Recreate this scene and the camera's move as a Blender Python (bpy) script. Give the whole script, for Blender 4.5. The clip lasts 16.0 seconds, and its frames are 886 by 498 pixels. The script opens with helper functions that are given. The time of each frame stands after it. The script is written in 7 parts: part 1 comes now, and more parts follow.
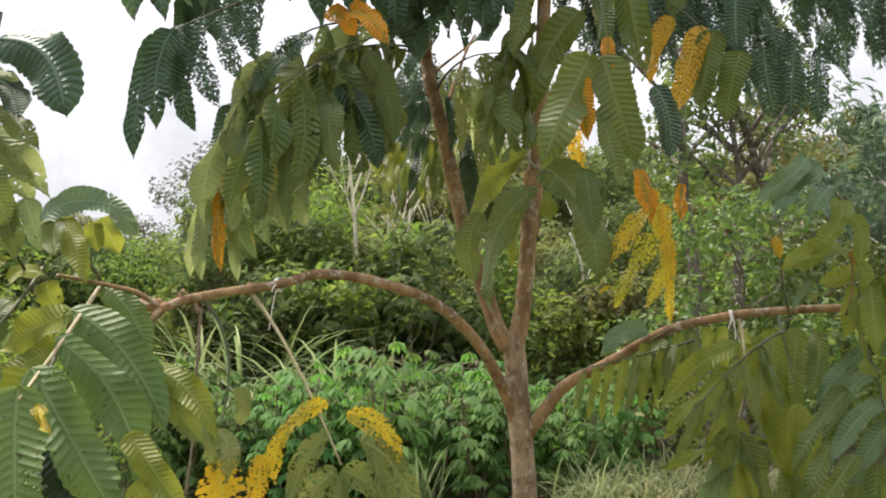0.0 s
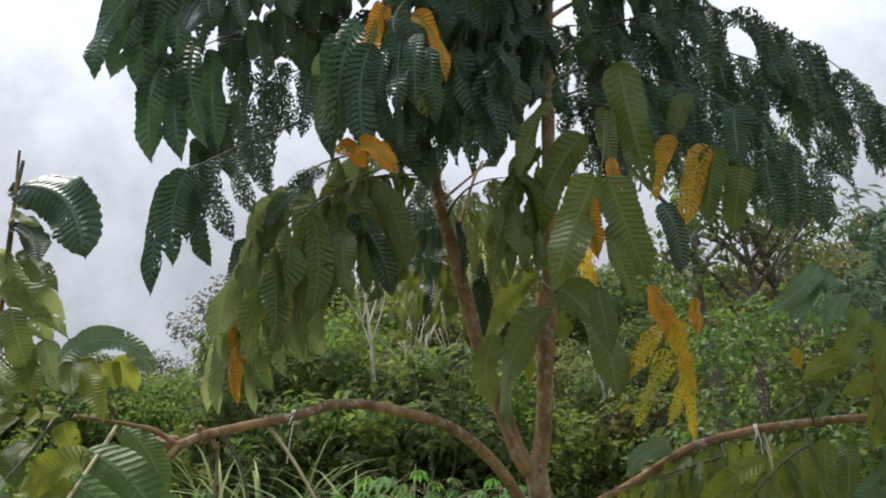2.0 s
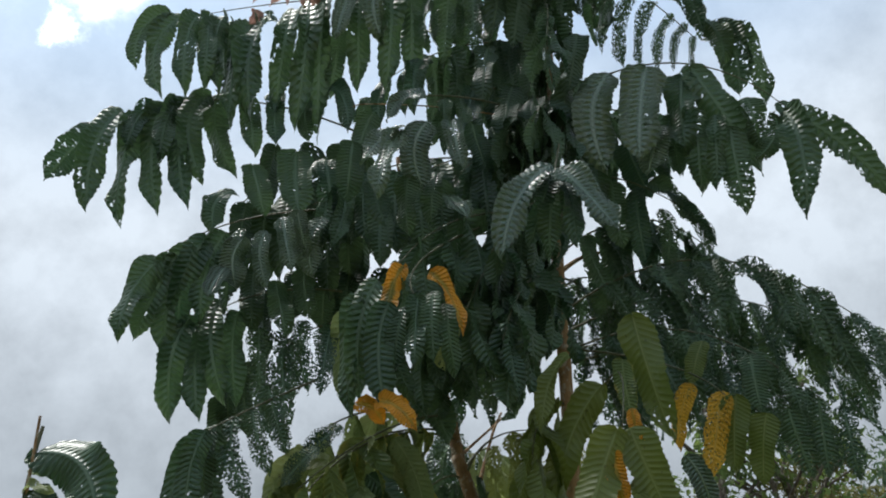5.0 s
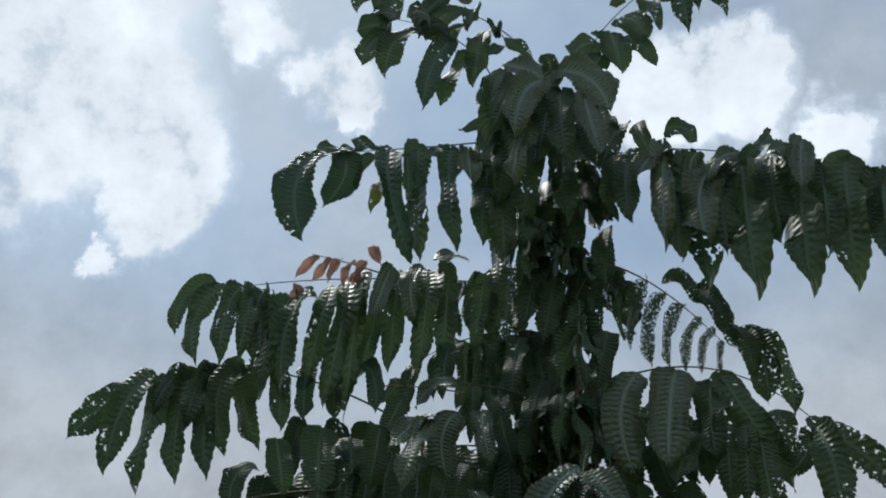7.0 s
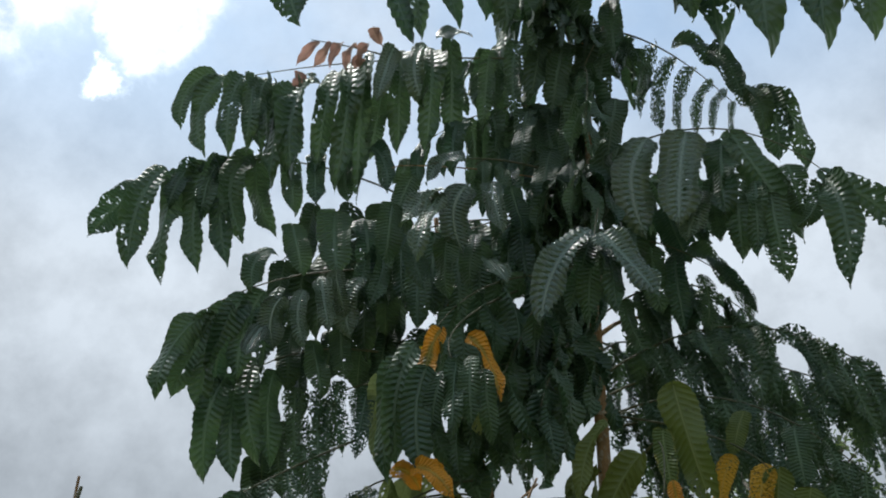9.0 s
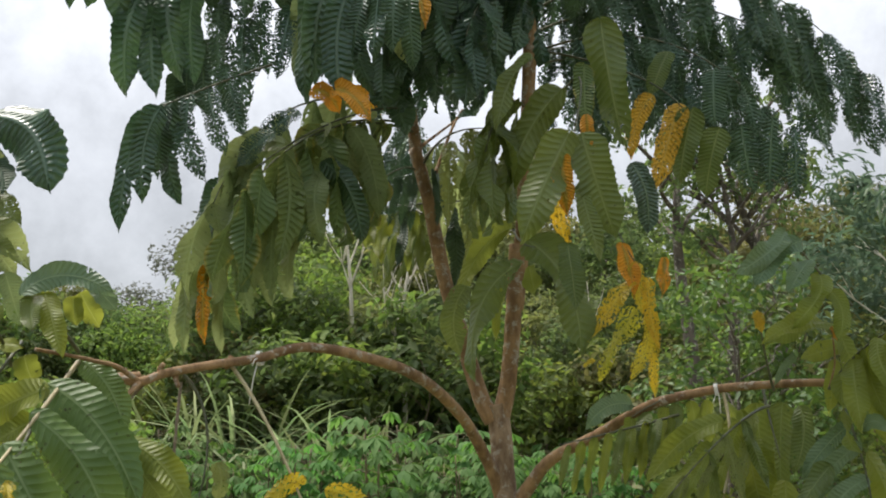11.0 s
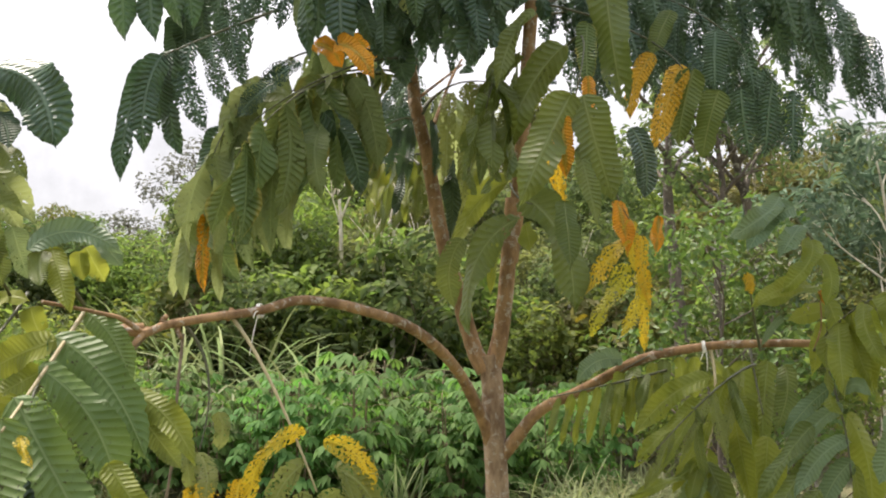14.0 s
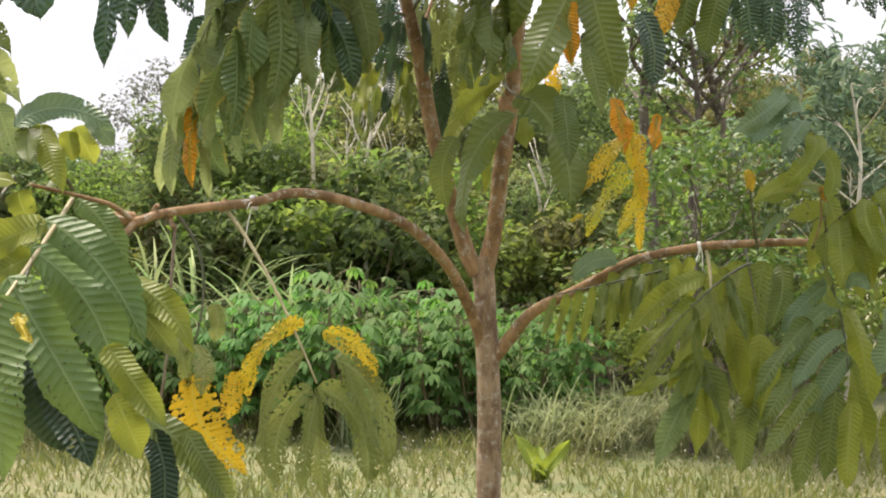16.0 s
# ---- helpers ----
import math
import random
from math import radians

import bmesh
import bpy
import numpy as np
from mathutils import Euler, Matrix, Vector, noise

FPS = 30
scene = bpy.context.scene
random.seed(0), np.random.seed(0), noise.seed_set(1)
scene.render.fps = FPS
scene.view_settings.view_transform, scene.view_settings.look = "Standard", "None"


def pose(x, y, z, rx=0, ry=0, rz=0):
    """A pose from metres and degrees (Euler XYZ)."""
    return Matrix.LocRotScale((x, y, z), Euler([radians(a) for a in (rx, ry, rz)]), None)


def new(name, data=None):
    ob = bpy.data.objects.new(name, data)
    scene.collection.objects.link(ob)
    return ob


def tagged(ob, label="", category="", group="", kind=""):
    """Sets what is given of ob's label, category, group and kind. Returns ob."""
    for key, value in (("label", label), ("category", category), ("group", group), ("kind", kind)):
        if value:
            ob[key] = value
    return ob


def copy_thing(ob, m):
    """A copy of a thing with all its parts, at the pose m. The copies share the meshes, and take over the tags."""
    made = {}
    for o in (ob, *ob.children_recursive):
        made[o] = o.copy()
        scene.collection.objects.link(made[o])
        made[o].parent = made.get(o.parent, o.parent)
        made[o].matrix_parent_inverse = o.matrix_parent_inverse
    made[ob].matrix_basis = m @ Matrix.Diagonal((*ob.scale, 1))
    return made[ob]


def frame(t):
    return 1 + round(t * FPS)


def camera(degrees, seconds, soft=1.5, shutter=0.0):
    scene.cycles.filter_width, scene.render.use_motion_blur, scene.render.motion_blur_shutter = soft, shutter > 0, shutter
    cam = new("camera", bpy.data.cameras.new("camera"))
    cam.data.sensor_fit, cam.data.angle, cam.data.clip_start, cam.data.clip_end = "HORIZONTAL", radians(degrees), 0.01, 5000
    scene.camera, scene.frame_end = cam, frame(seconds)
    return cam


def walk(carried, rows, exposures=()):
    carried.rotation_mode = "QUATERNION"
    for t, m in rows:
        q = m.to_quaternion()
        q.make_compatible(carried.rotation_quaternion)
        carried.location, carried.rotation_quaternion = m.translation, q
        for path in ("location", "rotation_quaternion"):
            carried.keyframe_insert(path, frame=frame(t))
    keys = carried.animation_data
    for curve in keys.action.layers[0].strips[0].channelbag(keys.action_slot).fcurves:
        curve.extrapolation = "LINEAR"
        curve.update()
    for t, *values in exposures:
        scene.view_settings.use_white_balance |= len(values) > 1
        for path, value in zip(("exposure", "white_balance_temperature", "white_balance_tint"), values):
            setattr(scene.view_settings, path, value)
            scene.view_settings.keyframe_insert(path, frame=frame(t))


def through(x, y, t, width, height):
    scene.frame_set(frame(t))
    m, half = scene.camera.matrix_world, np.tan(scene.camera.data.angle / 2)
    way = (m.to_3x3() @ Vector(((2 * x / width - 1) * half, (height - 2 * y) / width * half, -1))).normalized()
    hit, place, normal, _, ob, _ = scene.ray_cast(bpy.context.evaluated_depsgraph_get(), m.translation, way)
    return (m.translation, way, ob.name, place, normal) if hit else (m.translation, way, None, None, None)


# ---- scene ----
cam = camera(50.25, 16.0, soft=2.0)
PATH = [
    (0, pose(0.000, 0.000, 1.500, 96.00, 0.99, 0.10)),
    (0.5, pose(0.002, -0.002, 1.499, 96.75, 1.01, 0.02)),
    (1, pose(0.004, -0.004, 1.502, 98.80, 1.60, 0.28)),
    (1.5, pose(0.002, -0.009, 1.500, 101.01, 2.76, 0.81)),
    (2, pose(0.005, -0.012, 1.501, 103.52, 3.18, 1.45)),
    (2.5, pose(0.003, -0.013, 1.499, 105.49, 1.93, 1.10)),
    (3, pose(0.005, -0.017, 1.497, 108.36, 1.49, 0.71)),
    (3.5, pose(0.004, -0.020, 1.497, 113.26, 2.78, 1.19)),
    (6, pose(-0.019, -0.047, 1.543, 122.33, 4.14, 3.04)),
    (6.5, pose(-0.038, -0.071, 1.568, 127.31, 0.91, 1.93)),
    (7, pose(-0.043, -0.106, 1.591, 134.01, 0.16, 1.09)),
    (7.5, pose(-0.033, -0.119, 1.576, 137.46, 0.09, 1.17)),
    (8, pose(-0.026, -0.100, 1.567, 137.03, 0.21, 1.95)),
    (8.5, pose(-0.019, -0.066, 1.557, 130.84, 1.82, 4.15)),
    (9, pose(-0.021, -0.040, 1.535, 121.99, 2.39, 3.99)),
    (9.5, pose(-0.012, -0.022, 1.529, 115.83, 3.09, 3.31)),
    (10, pose(-0.000, -0.018, 1.532, 108.93, 2.58, 1.13)),
    (10.2, pose(0.012, -0.010, 1.525, 106.95, 2.00, 0.60)),
    (12.3, pose(0.054, -0.030, 1.508, 91.92, -0.42, -1.07)),
    (12.5, pose(0.031, -0.030, 1.513, 91.37, -0.53, -1.80)),
    (13, pose(0.023, -0.051, 1.514, 92.26, -0.30, -1.80)),
    (13.5, pose(0.011, -0.054, 1.545, 92.92, 0.03, -1.95)),
    (14, pose(0.016, -0.057, 1.570, 96.01, -0.38, -0.89)),
    (14.5, pose(0.001, -0.030, 1.535, 95.55, -0.02, 2.40)),
    (15, pose(-0.026, -0.005, 1.511, 94.21, 0.66, 2.11)),
    (15.5, pose(-0.068, 0.010, 1.511, 93.02, 0.26, -0.04)),
    (16, pose(-0.059, 0.009, 1.485, 91.70, -0.47, -2.86)),
]
EXPOSURES = [(0.0, 1.1, 6700, 17), (1.0, 0.92, 6650, 17), (1.5, 0.65, 6450, 15), (2.0, 0.4, 6300, 14), (2.5, 0.30, 6200, 13), (3.0, 0.2, 6150, 11),
             (3.5, 0.1, 6150, 9), (6.0, -0.2, 6080, 9), (6.8, -0.66, 6080, 9), (8.4, -0.66, 6080, 9), (9.0, -0.12, 6100, 9), (9.5, 0.12, 6120, 9), (10.0, 0.15, 6150, 10), (11.0, 0.62, 6450, 14), (11.6, 1.0, 6700, 17),
             (12.3, 1.29, 6850, 19), (13.3, 1.24, 6850, 19), (14.0, 1.16, 6850, 19), (16.0, 1.29, 6850, 19)]
walk(cam, PATH, EXPOSURES)

# ---- sky and sun ----
SUN_ELEVATION, SUN_AZIMUTH = radians(68), radians(-45)   # azimuth from +y towards +x


def build_sky():
    world = bpy.data.worlds.new("sky")
    world.use_nodes = True
    scene.world = world
    nt = world.node_tree
    nt.nodes.clear()
    N, L = nt.nodes.new, nt.links.new

    def math_node(op, a, b=None, c=None, clamp=False):
        n = N("ShaderNodeMath")
        n.operation, n.use_clamp = op, clamp
        for i, s in enumerate((a, b, c)):
            if s is None:
                continue
            if isinstance(s, (int, float)):
                n.inputs[i].default_value = s
            else:
                L(s, n.inputs[i])
        return n.outputs[0]

    def ramp(value, lo, hi):
        n = N("ShaderNodeMapRange")
        n.interpolation_type = "SMOOTHSTEP"
        L(value, n.inputs["Value"])
        n.inputs["From Min"].default_value, n.inputs["From Max"].default_value = lo, hi
        return n.outputs[0]

    def noise_node(vec, scale, detail, rough, distortion=0.0):
        n = N("ShaderNodeTexNoise")
        L(vec, n.inputs["Vector"])
        n.inputs["Scale"].default_value, n.inputs["Detail"].default_value = scale, detail
        n.inputs["Roughness"].default_value, n.inputs["Distortion"].default_value = rough, distortion
        return n

    sky = N("ShaderNodeTexSky")
    sky.sky_type, sky.sun_disc = "NISHITA", False
    sky.sun_elevation, sky.sun_rotation = SUN_ELEVATION, SUN_AZIMUTH
    sky.air_density, sky.dust_density, sky.ozone_density = 1.2, 1.0, 0.9
    way = N("ShaderNodeTexCoord").outputs["Generated"]
    billow = noise_node(way, 9.0, 9, 0.62)
    fine = noise_node(way, 2.2, 6, 0.55)
    # wobble of the cloud outlines
    wob = N("ShaderNodeVectorMath")
    wob.operation = "MULTIPLY_ADD"
    L(billow.outputs["Color"], wob.inputs[0])
    wob.inputs[1].default_value = (0.15, 0.15, 0.15)
    off = N("ShaderNodeVectorMath")
    off.operation = "SUBTRACT"
    L(way, off.inputs[0])
    off.inputs[1].default_value = (0.075, 0.075, 0.075)
    L(off.outputs[0], wob.inputs[2])
    heap = None
    for centre, size in CLOUDS:
        d = N("ShaderNodeVectorMath")
        d.operation = "DISTANCE"
        L(wob.outputs[0], d.inputs[0])
        d.inputs[1].default_value = Vector(centre).normalized()
        m = math_node("SUBTRACT", 1.0, math_node("DIVIDE", d.outputs["Value"], size))
        heap = m if heap is None else math_node("MAXIMUM", heap, m)
    heap = math_node("MULTIPLY", ramp(heap, 0.0, 0.42), ramp(billow.outputs["Fac"], 0.26, 0.46))
    xyz = N("ShaderNodeSeparateXYZ")
    L(way, xyz.inputs[0])
    low = ramp(xyz.outputs["Z"], 0.84, 0.48)       # the sky whitens towards the horizon
    veil = math_node("MULTIPLY_ADD", ramp(fine.outputs["Fac"], 0.42, 0.72), 0.48, 0.28)
    veil = math_node("MAXIMUM", veil, math_node("MULTIPLY", low, 0.97))
    cover = math_node("MAXIMUM", veil, heap, clamp=True)
    # cloud brightness: grey undersides, white billows
    lum = N("ShaderNodeMapRange")
    L(billow.outputs["Fac"], lum.inputs["Value"])
    lum.inputs["From Min"].default_value, lum.inputs["From Max"].default_value = 0.30, 0.62
    lum.inputs["To Min"].default_value, lum.inputs["To Max"].default_value = 0.70, 1.02
    high = ramp(xyz.outputs["Z"], 0.15, 0.50)      # cloud is greyer low down
    lit = math_node("MULTIPLY", lum.outputs[0], math_node("MULTIPLY_ADD", heap, 0.64, math_node("MULTIPLY_ADD", high, 0.40, 0.47)))
    cloud = N("ShaderNodeVectorMath")
    cloud.operation = "SCALE"
    cloud.inputs[0].default_value = (9.45, 9.95, 10.35)
    L(lit, cloud.inputs["Scale"])
    mix = N("ShaderNodeMix")
    mix.data_type = "RGBA"
    L(cover, mix.inputs[0])
    clear = N("ShaderNodeVectorMath")
    clear.operation = "MULTIPLY"
    L(sky.outputs[0], clear.inputs[0])
    clear.inputs[1].default_value = (1.85, 2.05, 1.9)
    L(clear.outputs[0], mix.inputs[6])
    L(cloud.outputs[0], mix.inputs[7])
    bg = N("ShaderNodeBackground")
    L(mix.outputs[2], bg.inputs[0])
    bg.inputs[1].default_value = 0.10
    L(bg.outputs[0], N("ShaderNodeOutputWorld").inputs[0])


CLOUDS = [
    ((-0.402, 0.449, 0.798), 0.179),
    ((-0.340, 0.505, 0.793), 0.117),
    ((-0.385, 0.562, 0.733), 0.126),
    ((-0.320, 0.574, 0.754), 0.108),
    ((-0.272, 0.618, 0.738), 0.076),
    ((-0.303, 0.648, 0.699), 0.067),
    ((-0.355, 0.670, 0.652), 0.025),
    ((-0.432, 0.560, 0.707), 0.099),
    ((-0.196, 0.521, 0.831), 0.049),
    ((-0.125, 0.575, 0.809), 0.054),
    ((-0.103, 0.601, 0.793), 0.031),
    ((0.196, 0.590, 0.783), 0.081),
    ((0.250, 0.579, 0.776), 0.076),
    ((0.297, 0.568, 0.768), 0.063),
    ((0.376, 0.590, 0.715), 0.054),
]
build_sky()
sun = new("sun", bpy.data.lights.new("sun", "SUN"))
sun.data.energy, sun.data.angle, sun.data.color = 4.4, radians(20), (1.0, 0.95, 0.86)
toward = Vector((math.sin(SUN_AZIMUTH) * math.cos(SUN_ELEVATION), math.cos(SUN_AZIMUTH) * math.cos(SUN_ELEVATION), math.sin(SUN_ELEVATION)))
sun.rotation_euler = toward.to_track_quat("Z", "Y").to_euler()
sun.location = toward * 30


# ---- materials ----
class Nodes:
    """A material's node tree, with short ways to add to it."""

    def __init__(self, name):
        self.mat = bpy.data.materials.new(name)
        self.mat.use_nodes = True
        self.nt = self.mat.node_tree
        self.nt.nodes.clear()
        self.out = self.add("ShaderNodeOutputMaterial")

    def add(self, kind, **inputs):
        n = self.nt.nodes.new(kind)
        for k, v in inputs.items():
            self.put(n.inputs[k.replace("_", " ")], v)
        return n

    def put(self, socket, v):
        if isinstance(v, bpy.types.NodeSocket):
            self.nt.links.new(v, socket)
        else:
            socket.default_value = v

    def math(self, op, a, b=0.0, c=0.0):
        n = self.nt.nodes.new("ShaderNodeMath")
        n.operation = op
        for i, v in enumerate((a, b, c)):
            self.put(n.inputs[i], v)
        return n.outputs[0]

    def noise(self, vec, scale, detail=4.0, rough=0.55):
        return self.add("ShaderNodeTexNoise", Vector=vec, Scale=scale, Detail=detail, Roughness=rough).outputs["Fac"]

    def ramp(self, v, lo, hi, a=0.0, b=1.0):
        n = self.add("ShaderNodeMapRange", Value=v)
        n.interpolation_type = "SMOOTHSTEP"
        for k, x in (("From Min", lo), ("From Max", hi), ("To Min", a), ("To Max", b)):
            self.put(n.inputs[k], x)
        return n.outputs[0]

    def mix(self, fac, a, b):
        n = self.add("ShaderNodeMix")
        n.data_type = "RGBA"
        self.put(n.inputs[0], fac)
        for i, c in ((6, a), (7, b)):
            self.put(n.inputs[i], c if isinstance(c, bpy.types.NodeSocket) else (*c, 1.0))
        return n.outputs[2]

    def bump(self, height, strength, distance):
        return self.add("ShaderNodeBump", Height=height, Strength=strength, Distance=distance).outputs[0]

    def surface(self, shader):
        self.nt.links.new(shader, self.out.inputs[0])
        return self.mat


def leaf_material(name, base, second, vein, edge=None, edge_from=0.55, holes=0.0, hole_scale=18.0, spots=0.25, through=0.24, rough=0.5, shine=0.42, quilted=1.0, margin=0.045, bitten=0.64):
    """A broad ribbed leaflet: pale midrib and side veins, blotches, chewed holes, light passing through."""
    m = Nodes(name)
    uv = m.add("ShaderNodeUVMap").outputs[0]
    sep = m.add("ShaderNodeSeparateXYZ", Vector=uv)
    along, across = sep.outputs[0], m.math("ABSOLUTE", m.math("MULTIPLY_ADD", sep.outputs[1], 2.0, -1.0))
    rnd = m.add("ShaderNodeObjectInfo").outputs["Random"]
    obj = m.add("ShaderNodeTexCoord").outputs["Object"]
    shift = m.add("ShaderNodeVectorMath")
    shift.operation = "ADD"
    m.put(shift.inputs[0], obj)
    comb = m.add("ShaderNodeCombineXYZ", X=m.math("MULTIPLY", rnd, 37.0), Y=m.math("MULTIPLY", rnd, 91.0), Z=m.math("MULTIPLY", rnd, 13.0))
    m.put(shift.inputs[1], comb.outputs[0])
    at = shift.outputs[0]
    blotch, grain = m.noise(at, 3.0, 3), m.noise(at, 24.0, 3)
    col = m.mix(m.ramp(m.math("MULTIPLY_ADD", rnd, 0.5, m.math("MULTIPLY", blotch, 0.6)), 0.2, 0.75), base, second)
    if edge:
        rim = m.math("MULTIPLY_ADD", blotch, 0.9, m.math("MULTIPLY", across, 0.6))
        col = m.mix(m.ramp(rim, edge_from, edge_from + 0.25), col, edge)
    rib = m.math("FRACT", m.math("MULTIPLY", m.math("SUBTRACT", along, m.math("MULTIPLY", across, 0.07)), 19.0))
    side = m.ramp(m.math("ABSOLUTE", m.math("SUBTRACT", rib, 0.5)), 0.5, 0.38, 0.14, 0.0)
    mid = m.ramp(across, 0.02, 0.06, 0.6, 0.0)
    col = m.mix(m.math("MAXIMUM", side, mid), col, vein)
    speck = m.math("MULTIPLY", m.ramp(m.noise(at, 34.0, 3), 0.70 - 0.10 * spots, 0.77 - 0.10 * spots), m.ramp(blotch, 0.30, 0.52))
    col = m.mix(m.math("MULTIPLY", speck, spots), col, (0.03, 0.018, 0.008))
    quilt = m.math("MULTIPLY", m.math("SINE", m.math("MULTIPLY", rib, math.pi)), m.ramp(across, 0.03, 0.2))
    height = m.math("MULTIPLY_ADD", grain, 0.12, quilt)
    nrm = m.bump(height, quilted, 0.0045)
    bsdf = m.add("ShaderNodeBsdfPrincipled", Base_Color=col, Roughness=m.math("MULTIPLY_ADD", grain, 0.2, rough - 0.1), Normal=nrm)
    bsdf.inputs["Specular IOR Level"].default_value = shine
    bright = m.add("ShaderNodeHueSaturation", Color=col, Saturation=1.0, Value=1.8, Hue=0.49)
    glow = m.add("ShaderNodeBsdfTranslucent", Color=bright.outputs[0])
    leafy = m.add("ShaderNodeMixShader", Fac=through)
    m.put(leafy.inputs[1], bsdf.outputs[0])
    m.put(leafy.inputs[2], glow.outputs[0])
    if holes <= 0:
        return m.surface(leafy.outputs[0])
    bite = m.math("MULTIPLY_ADD", across, margin, m.noise(at, hole_scale * 1.7, 2, 0.5))
    gate = m.ramp(m.noise(at, 2.2, 2), 0.60 - holes, 0.72 - holes)
    gone = m.math("GREATER_THAN", m.math("MULTIPLY", m.math("MULTIPLY", bite, gate), m.math("GREATER_THAN", across, 0.06)), bitten)
    clear = m.add("ShaderNodeBsdfTransparent")
    mixed = m.add("ShaderNodeMixShader", Fac=gone)
    m.put(mixed.inputs[1], leafy.outputs[0])
    m.put(mixed.inputs[2], clear.outputs[0])
    return m.surface(mixed.outputs[0])


def bark_material(name, dark, light, scale=30.0):
    m = Nodes(name)
    obj = m.add("ShaderNodeTexCoord").outputs["Object"]
    stretch = m.add("ShaderNodeMapping", Vector=obj, Scale=(1.0, 1.0, 0.45)).outputs[0]
    n1, n2, n3 = m.noise(stretch, scale, 6, 0.65), m.noise(obj, scale * 0.25, 3), m.noise(obj, scale * 5, 4, 0.7)
    col = m.mix(m.ramp(m.math("MULTIPLY_ADD", n1, 0.6, m.math("MULTIPLY", n2, 0.4)), 0.38, 0.62), dark, light)
    lichen = m.math("MULTIPLY", m.ramp(m.noise(obj, scale * 1.1, 5, 0.65), 0.54, 0.61), m.ramp(n3, 0.38, 0.55))
    col = m.mix(m.math("MULTIPLY", lichen, 0.75), col, (0.40, 0.37, 0.30))
    nrm = m.bump(m.math("MULTIPLY_ADD", n3, 0.4, n1), 0.7, 0.006)
    return m.surface(m.add("ShaderNodeBsdfPrincipled", Base_Color=col, Roughness=0.9, Normal=nrm).outputs[0])


def foliage_material(name, a, b, c, through=0.48, rough=0.7):
    """Small leaves: every leaf has its own shade of three colours."""
    m = Nodes(name)
    geo = m.add("ShaderNodeNewGeometry")
    r = geo.outputs["Random Per Island"]
    obj = m.add("ShaderNodeTexCoord").outputs["Object"]
    info = m.add("ShaderNodeObjectInfo").outputs["Random"]
    col = m.mix(m.ramp(r, 0.0, 0.6), a, b)
    col = m.mix(m.ramp(r, 0.72, 1.0), col, c)
    col = m.mix(m.ramp(m.noise(obj, 1.6, 3), 0.35, 0.7, 0.0, 0.45), col, b)
    hue = m.add("ShaderNodeHueSaturation", Color=col, Hue=m.math("MULTIPLY_ADD", info, 0.04, 0.48), Value=m.math("MULTIPLY_ADD", info, 0.5, 0.75))
    bsdf = m.add("ShaderNodeBsdfPrincipled", Base_Color=hue.outputs[0], Roughness=rough)
    bsdf.inputs["Specular IOR Level"].default_value = 0.25
    bright = m.add("ShaderNodeHueSaturation", Color=hue.outputs[0], Saturation=1.1, Value=1.6)
    glow = m.add("ShaderNodeBsdfTranslucent", Color=bright.outputs[0])
    mixed = m.add("ShaderNodeMixShader", Fac=through)
    m.put(mixed.inputs[1], bsdf.outputs[0])
    m.put(mixed.inputs[2], glow.outputs[0])
    return m.surface(mixed.outputs[0])


def plain_material(name, a, b, scale=20.0, rough=0.8):
    m = Nodes(name)
    obj = m.add("ShaderNodeTexCoord").outputs["Object"]
    n = m.noise(obj, scale, 6, 0.65)
    col = m.mix(m.ramp(n, 0.35, 0.65), a, b)
    return m.surface(m.add("ShaderNodeBsdfPrincipled", Base_Color=col, Roughness=rough, Normal=m.bump(n, 0.4, 0.01)).outputs[0])


def ground_material():
    m = Nodes("weedy_soil")
    obj = m.add("ShaderNodeTexCoord").outputs["Object"]
    big, mid, fine = m.noise(obj, 0.35, 4), m.noise(obj, 3.0, 5), m.noise(obj, 40.0, 5, 0.7)
    col = m.mix(m.ramp(m.math("MULTIPLY_ADD", mid, 0.5, m.math("MULTIPLY", big, 0.5)), 0.38, 0.62), (0.09, 0.115, 0.035), (0.17, 0.155, 0.07))
    col = m.mix(m.ramp(fine, 0.55, 0.75, 0.0, 0.6), col, (0.22, 0.18, 0.10))
    return m.surface(m.add("ShaderNodeBsdfPrincipled", Base_Color=col, Roughness=0.95, Normal=m.bump(fine, 0.8, 0.03)).outputs[0])


